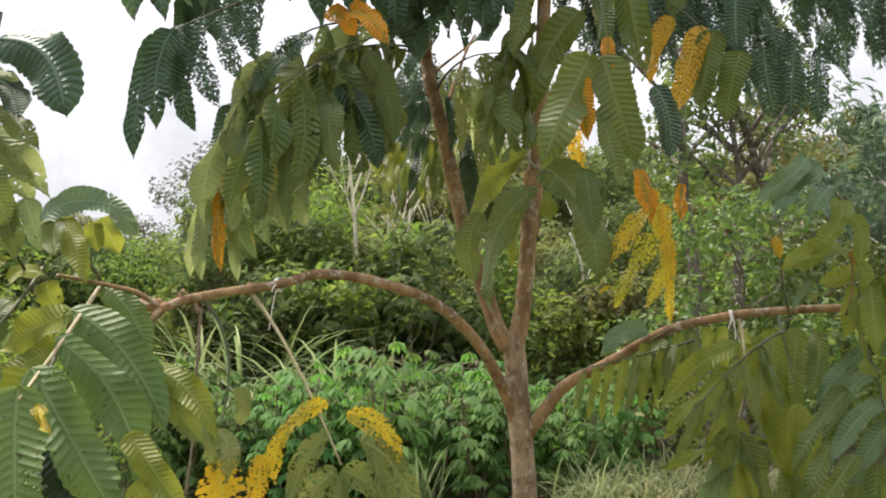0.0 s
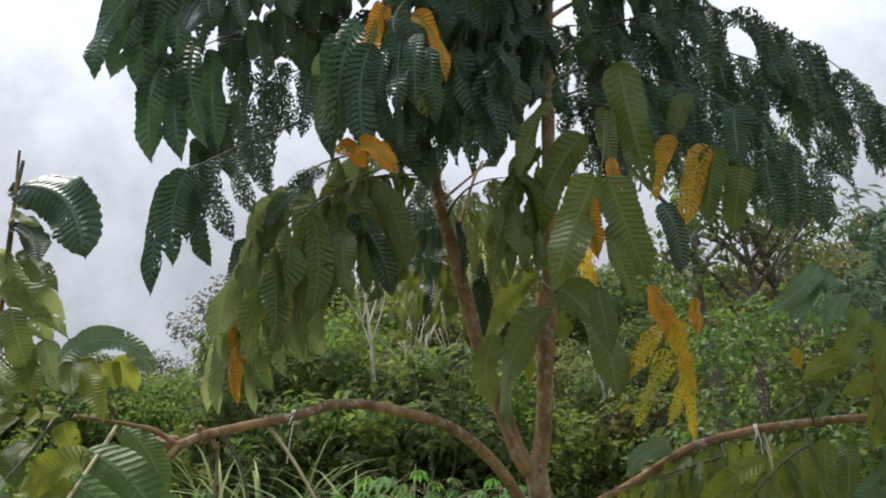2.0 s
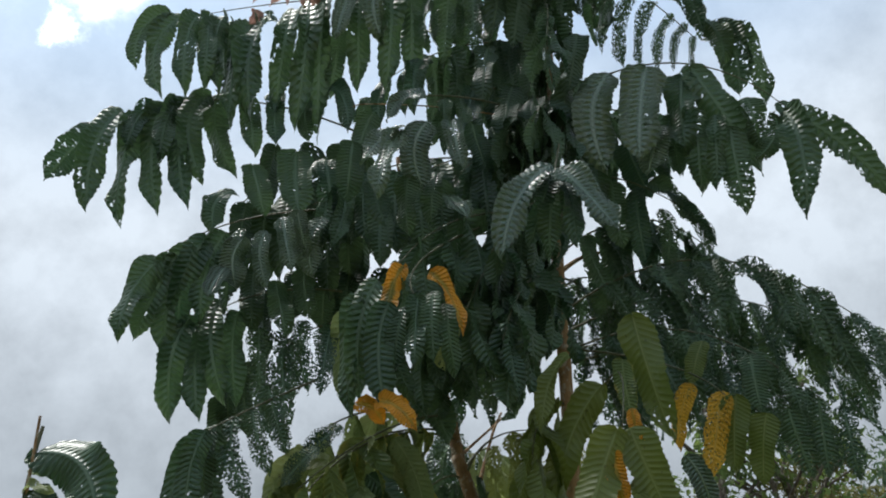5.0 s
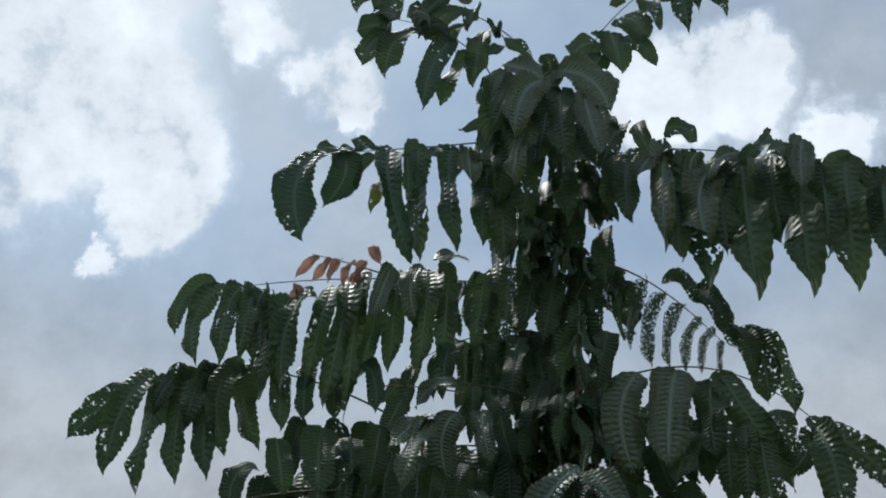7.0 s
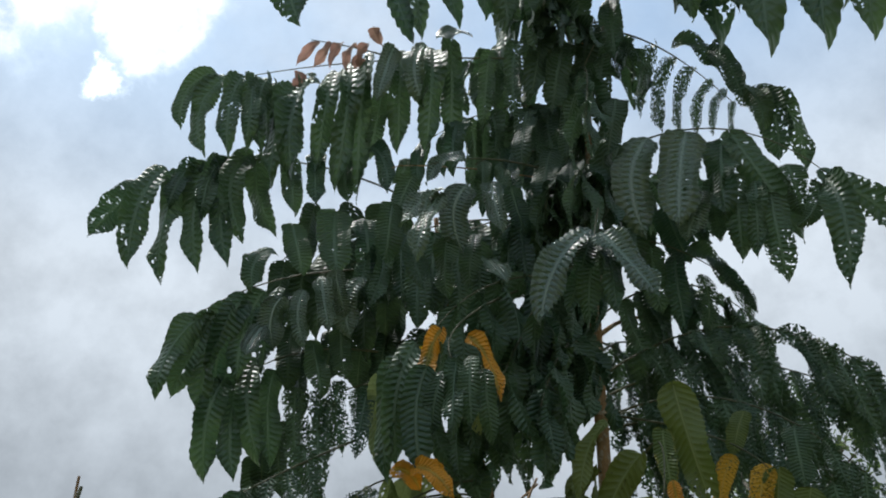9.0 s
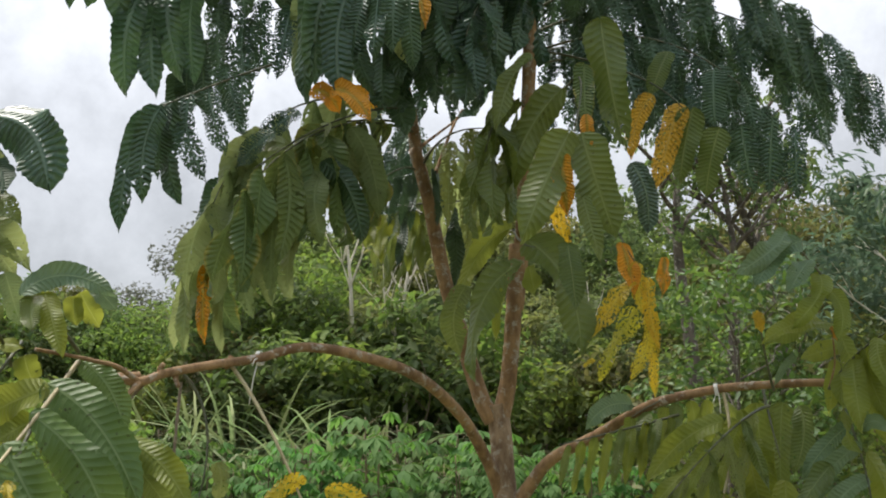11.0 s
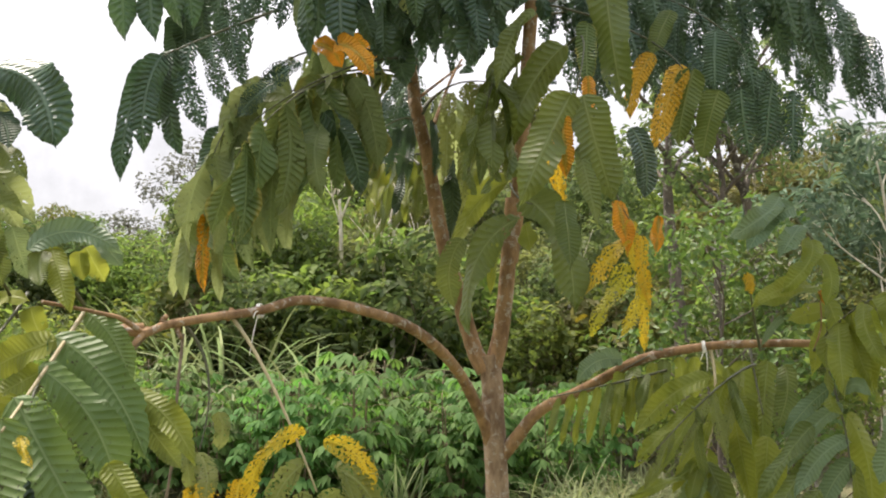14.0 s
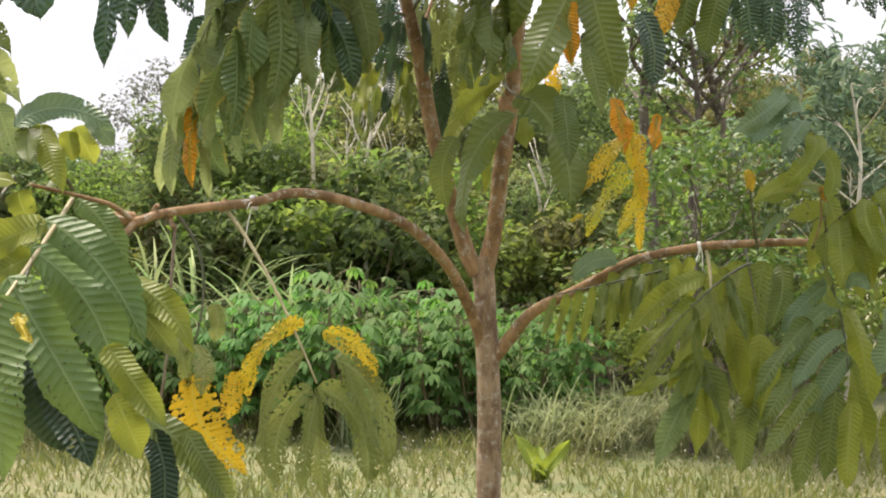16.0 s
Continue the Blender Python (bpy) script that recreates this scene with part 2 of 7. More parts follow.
G1, G2, VEIN = (0.026, 0.064, 0.032), (0.054, 0.104, 0.042), (0.085, 0.14, 0.07)
TONES = {
    "green": leaf_material("green_leaflet", G1, G2, VEIN, holes=0.10, hole_scale=13.0, spots=0.4, rough=0.40, shine=0.62, through=0.17, bitten=0.66),
    "near": leaf_material("broad_green_leaflet", (0.078, 0.134, 0.034), (0.108, 0.166, 0.042), (0.19, 0.25, 0.11), holes=0.06, hole_scale=22.0, spots=0.8, through=0.28, rough=0.52, shine=0.34, quilted=0.55),
    "warm": leaf_material("mid_green_leaflet", (0.082, 0.117, 0.025), (0.121, 0.153, 0.030), (0.194, 0.227, 0.076), holes=0.08, hole_scale=14.0, spots=0.6, through=0.30, rough=0.45, shine=0.45, quilted=0.55),
    # Darker copy of the leaf green: shade inside the crown put into the colour
    "dark": leaf_material("shaded_leaflet", (0.026, 0.052, 0.026), (0.040, 0.074, 0.030), (0.08, 0.12, 0.055), holes=0.08, hole_scale=14.0, spots=0.3, through=0.12),
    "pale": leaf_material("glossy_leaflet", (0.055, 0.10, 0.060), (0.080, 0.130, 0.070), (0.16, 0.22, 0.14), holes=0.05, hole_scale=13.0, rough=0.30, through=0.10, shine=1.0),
    "light": leaf_material("young_green_leaflet", (0.130, 0.163, 0.022), (0.189, 0.216, 0.028), (0.242, 0.275, 0.075), holes=0.08, hole_scale=14.0, through=0.40, rough=0.5, shine=0.35, quilted=0.5),
    "holes": leaf_material("chewed_leaflet", G1, G2, VEIN, holes=0.22, hole_scale=17.0, rough=0.40, shine=0.62, through=0.15, margin=0.10, bitten=0.68),
    "lace": leaf_material("lacy_leaflet", G1, G2, VEIN, holes=0.46, hole_scale=24.0, margin=0.13, bitten=0.645, rough=0.4, shine=0.6, through=0.14),
    "edge": leaf_material("yellow_edged_leaflet", (0.081, 0.129, 0.037), (0.119, 0.157, 0.037), (0.184, 0.235, 0.084), edge=(0.26, 0.23, 0.04), edge_from=0.92, holes=0.10, hole_scale=14.0, spots=0.7, through=0.3),
    "orange": leaf_material("orange_leaflet", (0.16, 0.15, 0.02), (0.40, 0.24, 0.015), (0.35, 0.26, 0.05), edge=(0.62, 0.28, 0.015), edge_from=0.45, holes=0.16, spots=0.9),
    "yellow": leaf_material("yellow_leaflet", (0.38, 0.31, 0.020), (0.50, 0.33, 0.014), (0.42, 0.36, 0.06), holes=0.34, hole_scale=15.0, margin=0.14, bitten=0.645, quilted=0.6, spots=1.0, through=0.36),
    "eaten": leaf_material("eaten_yellow_leaflet", (0.29, 0.29, 0.02), (0.46, 0.37, 0.02), (0.34, 0.33, 0.06), holes=0.40, hole_scale=18.0, margin=0.14, bitten=0.63, quilted=0.5, spots=1.0, through=0.45),
    "ochre": leaf_material("ochre_leaflet", (0.55, 0.36, 0.05), (0.58, 0.34, 0.03), (0.5, 0.36, 0.1), holes=0.2, hole_scale=24.0, spots=1.0, through=0.45),
    # Yellowing leaf colour, lightened to stand in for light and haze on it
    "sere_lit": leaf_material("lit_yellowing_leaflet", (0.143, 0.194, 0.071), (0.196, 0.234, 0.081), (0.254, 0.308, 0.130), holes=0.14, hole_scale=15.0, spots=0.7, through=0.42, rough=0.5, shine=0.4, quilted=0.6),
    "soft": leaf_material("pale_leaflet", (0.088, 0.142, 0.066), (0.118, 0.172, 0.074), (0.20, 0.26, 0.13), holes=0.05, hole_scale=14.0, rough=0.5, through=0.28, shine=0.4, quilted=0.5),
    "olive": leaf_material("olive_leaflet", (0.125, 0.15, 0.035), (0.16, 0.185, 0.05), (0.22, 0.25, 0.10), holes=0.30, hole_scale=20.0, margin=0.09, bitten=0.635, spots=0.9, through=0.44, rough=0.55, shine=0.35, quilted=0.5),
    "young": leaf_material("reddish_young_leaflet", (0.22, 0.13, 0.10), (0.30, 0.19, 0.13), (0.34, 0.24, 0.16), through=0.45),
}
bark = bark_material("reddish_brown_bark", (0.15, 0.083, 0.036), (0.34, 0.205, 0.095))
trunk_bark = bark_material("grey_brown_trunk_bark", (0.14, 0.084, 0.045), (0.32, 0.222, 0.132), 34.0)
pale_bark = bark_material("whitish_bark", (0.46, 0.41, 0.32), (0.66, 0.60, 0.48), 12.0)
dark_bark = bark_material("dark_grey_bark", (0.06, 0.048, 0.036), (0.14, 0.11, 0.085), 12.0)
rachis_mat = plain_material("leaf_stalk", (0.055, 0.062, 0.026), (0.10, 0.095, 0.045), 40.0, 0.6)
pale_stalk = plain_material("pale_leaf_stalk", (0.30, 0.25, 0.12), (0.40, 0.33, 0.18), 40.0, 0.6)
dry_stalk = plain_material("dry_stalk", (0.14, 0.10, 0.06), (0.22, 0.17, 0.11), 40.0)
twine_mat = plain_material("pale_twine", (0.62, 0.60, 0.52), (0.75, 0.72, 0.64), 300.0)
stem_mat = plain_material("reddish_green_stem", (0.12, 0.10, 0.05), (0.20, 0.15, 0.08), 30.0)
cassava_mat = foliage_material("cassava_leaf", (0.066, 0.140, 0.034), (0.095, 0.177, 0.045), (0.138, 0.227, 0.066), 0.42, 0.75)
strap_mat = foliage_material("strap_grass", (0.114, 0.158, 0.066), (0.176, 0.211, 0.097), (0.299, 0.308, 0.176), 0.35)
dry_mat = foliage_material("dry_grass", (0.123, 0.145, 0.062), (0.176, 0.194, 0.088), (0.282, 0.273, 0.150), 0.3)
weed_mat = foliage_material("weed_leaf", (0.088, 0.123, 0.031), (0.150, 0.167, 0.053), (0.246, 0.229, 0.097), 0.35)
bud_mat = foliage_material("whitish_weed_flower", (0.40, 0.38, 0.29), (0.50, 0.47, 0.37), (0.34, 0.31, 0.20), 0.3)
wood_leaf = foliage_material("forest_leaf", (0.065, 0.096, 0.037), (0.095, 0.127, 0.044), (0.134, 0.161, 0.055))
wood_leaf_olive = foliage_material("olive_forest_leaf", (0.085, 0.093, 0.036), (0.129, 0.137, 0.048), (0.198, 0.192, 0.068))
wood_leaf_bright = foliage_material("bright_forest_leaf", (0.086, 0.125, 0.033), (0.121, 0.162, 0.039), (0.173, 0.205, 0.052))
wood_leaf_grey = foliage_material("grey_green_forest_leaf", (0.085, 0.091, 0.068), (0.119, 0.127, 0.094), (0.158, 0.161, 0.121), 0.25)
blue_leaf = foliage_material("bluish_leaf", (0.075, 0.125, 0.075), (0.11, 0.165, 0.10), (0.17, 0.22, 0.14), 0.3)
citrus_leaf = foliage_material("citrus_leaf", (0.055, 0.092, 0.026), (0.088, 0.132, 0.032), (0.158, 0.198, 0.053), 0.3, 0.5)
broad_mat = leaf_material("broad_young_leaf", (0.15, 0.21, 0.025), (0.20, 0.26, 0.03), (0.26, 0.32, 0.07), through=0.35)
soil = ground_material()


# ---- builders ----
def link_mesh(name, verts, faces, material, parent=None, label="", smooth=False):
    me = bpy.data.meshes.new(name)
    me.from_pydata([tuple(v) for v in verts], [], faces)
    me.materials.append(material)
    if smooth:
        me.polygons.foreach_set("use_smooth", [True] * len(me.polygons))
    me.update()
    ob = new(name, me)
    if parent is not None:
        ob.parent = parent
        ob.matrix_parent_inverse = Matrix.Translation(-parent.location)
    if label:
        tagged(ob, label)
    return ob


def spline(points, per=5):
    """A smooth line through the points."""
    P = [Vector(p) for p in points]
    out = []
    for i in range(len(P) - 1):
        a, b, c, d = P[max(i - 1, 0)], P[i], P[i + 1], P[min(i + 2, len(P) - 1)]
        for k in range(per):
            t = k / per
            out.append(0.5 * ((2 * b) + (c - a) * t + (2 * a - 5 * b + 4 * c - d) * t * t + (3 * b - a - 3 * c + d) * t ** 3))
    return out + [P[-1]]


def tube(line, radii, sides=8, knobs=0.0, seed=0):
    """Vertices and faces of a round stem along a line, closed at its end."""
    verts, faces = [], []
    side = Vector((1, 0, 0))
    for i, p in enumerate(line):
        ahead = (line[min(i + 1, len(line) - 1)] - line[max(i - 1, 0)]).normalized()
        side = (side - ahead * side.dot(ahead))
        side = side.normalized() if side.length > 1e-4 else ahead.orthogonal().normalized()
        up = ahead.cross(side)
        for k in range(sides):
            a = 2 * math.pi * k / sides
            r = radii[i]
            if knobs:
                r *= 1 + knobs * noise.noise(Vector((p.x * 14 + seed, p.y * 14 + a, p.z * 14)))
            verts.append(p + (side * math.cos(a) + up * math.sin(a)) * r)
    for i in range(len(line) - 1):
        for k in range(sides):
            a, b = i * sides + k, i * sides + (k + 1) % sides
            faces.append((a, b, b + sides, a + sides))
    verts.append(line[-1].copy())
    last = (len(line) - 1) * sides
    faces += [(last + k, last + (k + 1) % sides, len(verts) - 1) for k in range(sides)]
    return verts, faces


def joined(pieces):
    verts, faces = [], []
    for v, f in pieces:
        n = len(verts)
        verts += list(v)
        faces += [tuple(i + n for i in q) for q in f]
    return verts, faces


def thing(name, label, category, group="", kind="", at=(0, 0, 0)):
    ob = new(name)
    ob.location = at
    ob.empty_display_size = 0.2
    return tagged(ob, label, category, group, kind)


# ---- ground ----
def build_ground():
    rings = [0, 3, 6, 9, 13, 20, 35, 70, 150, 400, 1500]
    verts, faces = [Vector((0, 0, 0))], []
    n = 40
    for r in rings[1:]:
        for k in range(n):
            a = 2 * math.pi * k / n
            x, y = r * math.cos(a), r * math.sin(a)
            verts.append(Vector((x, y, 0.06 * noise.noise(Vector((x * 0.3, y * 0.3, 0))) if 3 < r < 100 else 0)))
    for k in range(n):
        faces.append((0, 1 + k, 1 + (k + 1) % n))
    for i in range(len(rings) - 2):
        for k in range(n):
            a, b = 1 + i * n + k, 1 + i * n + (k + 1) % n
            faces.append((a, a + n, b + n, b))
    tagged(link_mesh("ground", verts, faces, soil, smooth=True), "weedy ground of soil and short dry grass", "ground", kind="structure")


build_ground()

# ---- the young tree in front ----
TREE = thing("young_tree", "young tree with ribbed pinnate leaves, some yellow and eaten by insects", "tree", at=(0.27, 3.02, 0.0))
RIBS = 19


def leaflet_mesh(name, material, bulge, fold, wave, seed, width=0.13, bow=0.0, arch=False, relief=1.0, twist=0.0, full=0.60):
    """One ribbed, toothed leaflet of length 1 along x, its upper face towards +z."""
    rnd = random.Random(seed)
    cols = (-1.0, -0.55, -0.12, 0.0, 0.12, 0.55, 1.0)
    n = RIBS * 6
    verts, uvs, faces = [], [], []
    bend = rnd.uniform(-0.08, 0.08) + bow
    turns = [bend * (1 - 2 * (i / n)) * (1.3 - 0.6 * i / n) for i in range(n + 1)]      # the midrib bends sideways
    rib_line = [Vector((0, 0))]
    for a in turns[:-1]:
        rib_line.append(rib_line[-1] + Vector((math.cos(a), math.sin(a))) / n)
    reach, swing = rib_line[-1].length, math.atan2(rib_line[-1].y, rib_line[-1].x)
    rib_line = [Matrix.Rotation(-swing, 2) @ p / reach for p in rib_line]
    for i in range(n + 1):
        s = i / n
        w = width * (0.06 + 0.94 * math.sqrt(1 - (1 - min(1, s / 0.17)) ** 2)) * (1 - 0.10 * s)
        if s > full:
            w *= max(0.34 * (1.0 - s), 1 - ((s - full) / (0.98 - full)) ** 2.1, 0.008)
        tooth = (s * RIBS) % 1.0
        for v in cols:
            edge = abs(v)
            ragged = 0.16 * noise.noise(Vector((s * 7.0, v * 3.0, seed * 1.7))) - 0.30 * max(0.0, noise.noise(Vector((s * 16.0, v * 5.0, seed * 2.3))) - 0.25)
            ww = w * (1 + (0.034 * math.sin(2 * math.pi * tooth) + ragged if edge == 1 else 0))
            ripple = 0.009 * relief * -math.cos(2 * math.pi * RIBS * (s - 0.07 * edge)) * min(1, edge * 2.2) * min(1, w * 12)
            z = bulge * (2.6 * math.sqrt(s) if arch else 4 * s) * (1 - s) + fold * edge * w + twist * (s - 0.25) * v * w + ripple + wave * math.sin(9 * s + seed + (2 if v > 0 else 0)) * edge * edge * 0.05
            a = turns[i] - swing
            verts.append((rib_line[i].x - math.sin(a) * v * ww, rib_line[i].y + math.cos(a) * v * ww, z))
            uvs.append((s, (v + 1) / 2))
    c = len(cols)
    for i in range(n):
        for k in range(c - 1):
            a = i * c + k
            faces.append((a, a + 1, a + c + 1, a + c))
    me = bpy.data.meshes.new(name)
    me.from_pydata(verts, [], faces)
    layer = me.uv_layers.new(name="UVMap")
    for lo in me.loops:
        layer.data[lo.index].uv = uvs[lo.vertex_index]
    me.polygons.foreach_set("use_smooth", [True] * len(me.polygons))
    me.materials.append(material)
    me.update()
    return me


RELIEF = {"green": 1.1, "holes": 1.1, "pale": 1.7, "lace": 1.3, "near": 0.32, "soft": 0.3, "olive": 0.25, "sere_lit": 0.3, "warm": 0.28, "light": 0.28, "edge": 0.3, "yellow": 0.25, "dark": 0.7, "eaten": 0.5, "ochre": 0.5, "orange": 0.5, "young": 0.6}
SHAPES = ((0.02, 0.22, 0.45), (0.05, 0.34, -0.45), (0.07, 0.10, 0.30), (0.10, 0.28, -0.25), (0.04, -0.18, 0.5))     # bulge along the midrib, fold along it, twist
LEAFLETS = {}
PICK = random.Random(5)


def leaflet_shape(tone, bow, kind):
    """The mesh of a leaflet of one tone, bent sideways by bow; alike leaflets share it."""
    key = (tone, round(bow * 20), kind)
    if key not in LEAFLETS:
        b, f, w = (0.20, 0.15, 0.2) if kind == 5 else SHAPES[kind]
        f *= 0.35 if tone == "near" else 1.0        # the broad near leaflets lie flatter
        LEAFLETS[key] = leaflet_mesh("leaflet", TONES[tone], b, f, 0.9 + 0.25 * kind, kind * 3 + 1 + key[1], 0.13, bow, kind == 5, RELIEF[tone], w, 0.69 if RELIEF[tone] > 0.6 else 0.60)
    return LEAFLETS[key]


def leaflet(parent, base, tip, width=0.25, tone="green", bow=None, out=None, arched=False):
    """Hangs one leaflet on a frond, from base to tip; out is the way that its upper face looks."""
    b, t = Vector(base), Vector(tip)
    if bow is None:
        bow = PICK.choice((-0.5, -0.25, 0.0, 0.25, 0.5))
    along = t - b
    size = along.length
    along.normalize()
    if out is None:
        tilt = 0.75 - 0.2 * max(0.0, b.z - 1.5) if tone in ("pale", "near") else 0.55 if tone in ("warm", "edge", "light", "olive", "sere_lit") else 0.25 - 0.12 * max(0.0, b.z - 1.5)
        out = Vector((PICK.uniform(-0.3, 0.3) - 0.2 * b.x, -0.85, tilt + PICK.uniform(-0.2, 0.2)))
    out = Vector(out)
    z = out - along * out.dot(along)
    z = z.normalized() if z.length > 1e-3 else along.orthogonal().normalized()
    y = z.cross(along)
    rot = Matrix((along, y, z)).transposed().to_4x4()
    ob = new("leaflet", leaflet_shape(tone, bow, 5 if arched else PICK.randrange(5)))
    ob.parent = parent
    ob.matrix_basis = Matrix.Translation(b) @ rot @ Matrix.Diagonal((size, size * width / 0.26, size, 1))
    return ob


def frond(base, mid, tip, pairs, size, hang=0.8, tone="green", forward=0.35, start=0.15, stalk=None):
    """A pinnate leaf: its arched stalk, and pairs of leaflets that hang from it."""
    b, m, t = Vector(base), Vector(mid), Vector(tip)
    line = [b * (1 - s) ** 2 + m * 2 * s * (1 - s) + t * s * s for s in [i / 14 for i in range(15)]]
    v, f = tube(line, [(0.0054 if stalk else 0.0046) - 0.0030 * i / 14 for i in range(15)], 6)
    ob = link_mesh("frond", v, f, stalk or rachis_mat, TREE, smooth=True)
    for i in range(pairs):
        s = start + (1 - start) * (i + 0.5) / pairs
        p = b * (1 - s) ** 2 + m * 2 * s * (1 - s) + t * s * s
        ahead = ((m - b) * (1 - s) + (t - m) * s).normalized()
        lateral = ahead.cross(Vector((0, 0, 1)))
        lateral = lateral.normalized() if lateral.length > 0.1 else Vector((1, 0, 0))
        grown = 0.72 + 0.28 * math.sin(math.pi * min(1, 0.25 + 0.7 * s))
        for sign in (-1, 1):
            if PICK.random() < 0.06:
                continue
            h = min(0.97, hang + PICK.uniform(-0.10, 0.08))
            way = lateral * sign * (1 - h) + Vector((0, 0, -1)) * h + ahead * (forward + PICK.uniform(-0.12, 0.12)) * (0.5 + s)
            way += Vector((PICK.uniform(-0.1, 0.1), PICK.uniform(-0.1, 0.1), 0))
            q = p + ahead * PICK.uniform(-0.012, 0.012)
            up = lateral * sign * h + Vector((0, 0, 1)) * (1 - h * 0.6) + ahead * PICK.uniform(-0.5, 0.5)
            leaflet(ob, q, q + way.normalized() * size * grown * PICK.uniform(0.86, 1.08), PICK.uniform(0.19, 0.25), tone, PICK.choice((-0.35, 0.0, 0.35)), up)
    return ob


def limb(name, points, r0, r1, material, label=""):
    line = spline(points, 6)
    n = len(line) - 1
    v, f = tube(line, [r1 + (r0 - r1) * (1 - i / n) ** 1.9 for i in range(n + 1)], 14, 0.09, r0 * 900)
    return link_mesh(name, v, f, material, TREE, label, True)


limb("trunk", [(0.27, 3.02, -0.05), (0.25, 3.0, 0.4), (0.24, 3.00, 0.79), (0.24, 3.00, 1.08), (0.23, 3.00, 1.30), (0.22, 3.00, 1.48), (0.21, 3.00, 1.55)], 0.046, 0.034, trunk_bark)
limb("leader", [(0.20, 3.00, 1.50), (0.16, 3.00, 1.58), (0.10, 3.02, 1.79), (0.05, 3.04, 1.97), (0.01, 3.06, 2.20), (-0.04, 3.08, 2.41)], 0.03, 0.022, bark)
limb("leader", [(-0.035, 3.08, 2.39), (-0.05, 3.09, 2.52), (-0.07, 3.10, 2.64), (-0.11, 3.10, 2.79), (-0.14, 3.10, 3.04), (-0.16, 3.10, 3.29), (-0.18, 3.10, 3.64)], 0.022, 0.01, bark)
limb("leader", [(0.22, 3.00, 1.50), (0.25, 3.00, 1.62), (0.27, 3.00, 1.81), (0.29, 3.00, 2.06)], 0.03, 0.025, bark)
limb("leader", [(0.28, 3.00, 1.85), (0.31, 3.00, 2.11), (0.34, 3.00, 2.53), (0.37, 3.00, 2.99), (0.41, 3.00, 3.45)], 0.026, 0.022, bark)
limb("leader", [(0.407, 3.00, 3.42), (0.44, 3.00, 3.70), (0.48, 3.00, 4.25), (0.49, 3.00, 4.66), (0.48, 3.00, 5.13), (0.46, 3.00, 5.59), (0.44, 3.00, 5.98)], 0.021, 0.009, bark)
limb("branch", [(0.22, 3.00, 1.26), (0.18, 2.95, 1.37), (0.10, 2.80, 1.51), (-0.02, 2.60, 1.62), (-0.16, 2.45, 1.67), (-0.30, 2.35, 1.69), (-0.40, 2.28, 1.66), (-0.50, 2.20, 1.64), (-0.59, 2.15, 1.62), (-0.63, 2.10, 1.60), (-0.68, 2.08, 1.61)], 0.021, 0.0095, bark)
limb("branch", [(0.25, 3.00, 1.23), (0.29, 2.98, 1.28), (0.37, 2.93, 1.38), (0.50, 2.88, 1.45), (0.66, 2.82, 1.54), (0.84, 2.78, 1.58), (0.97, 2.70, 1.59), (1.10, 2.60, 1.59), (1.21, 2.50, 1.57)], 0.024, 0.011, bark)
limb("branch", [(-0.63, 2.10, 1.60), (-0.66, 2.04, 1.63), (-0.69, 2.00, 1.64), (-0.73, 1.95, 1.65), (-0.78, 1.90, 1.66)], 0.0065, 0.004, bark)
limb("branch", [(-0.63, 2.10, 1.60), (-0.64, 2.05, 1.57), (-0.67, 2.00, 1.54)], 0.008, 0.005, bark)
limb("branch", [(0.39, 3.00, 3.03), (0.50, 3.10, 3.13), (0.69, 3.20, 3.20)], 0.01, 0.006, bark)
limb("branch", [(-0.03, 3.08, 2.41), (0.02, 3.15, 2.47), (0.13, 3.30, 2.60)], 0.007, 0.004, bark)
limb("branch", [(0.03, 3.05, 2.32), (0.09, 3.20, 2.52), (0.13, 3.30, 2.62)], 0.007, 0.004, bark)
limb("stub", [(-0.64, 2.12, 1.61), (-0.67, 2.09, 1.61), (-0.69, 2.07, 1.60)], 0.014, 0.01, bark)
limb("stub", [(-0.57, 2.18, 1.63), (-0.57, 2.17, 1.61), (-0.56, 2.16, 1.59)], 0.01, 0.005, bark)
limb("stub", [(-0.63, 2.14, 1.61), (-0.64, 2.12, 1.59), (-0.67, 2.10, 1.56)], 0.009, 0.005, bark)
limb("stub", [(-0.46, 2.26, 1.66), (-0.47, 2.25, 1.64), (-0.47, 2.24, 1.64)], 0.011, 0.006, bark)
limb("stub", [(-0.60, 2.16, 1.62), (-0.60, 2.15, 1.63), (-0.59, 2.14, 1.64)], 0.01, 0.006, bark)
limb("shoot", [(-0.31, 2.80, 4.24), (-0.36, 2.80, 4.33), (-0.39, 2.80, 4.43)], 0.003, 0.002, bark)
limb("shoot", [(0.43, 2.97, 3.65), (0.03, 2.88, 3.70), (-0.27, 2.80, 3.69), (-0.33, 2.80, 3.67)], 0.004, 0.002, bark)
limb("shoot", [(1.06, 2.50, 1.57), (1.07, 2.47, 1.64), (1.06, 2.45, 1.73)], 0.003, 0.002, bark)
limb("shoot", [(-0.95, 1.90, 1.78), (-0.92, 1.88, 2.01), (-0.91, 1.87, 2.10), (-0.90, 1.86, 2.22)], 0.006, 0.003, bark)
f = frond((0.40, 2.90, 5.89), (0.29, 2.85, 6.32), (-0.56, 2.80, 6.63), 0, 0)
leaflet(f, (-0.39, 2.81, 6.65), (-0.65, 2.77, 6.39), 0.34, "green", -0.70)
leaflet(f, (-0.40, 2.81, 6.69), (-0.56, 2.75, 6.19), 0.23, "green", -0.35)
leaflet(f, (-0.29, 2.81, 6.56), (-0.48, 2.79, 6.27), 0.33, "green", -0.35)
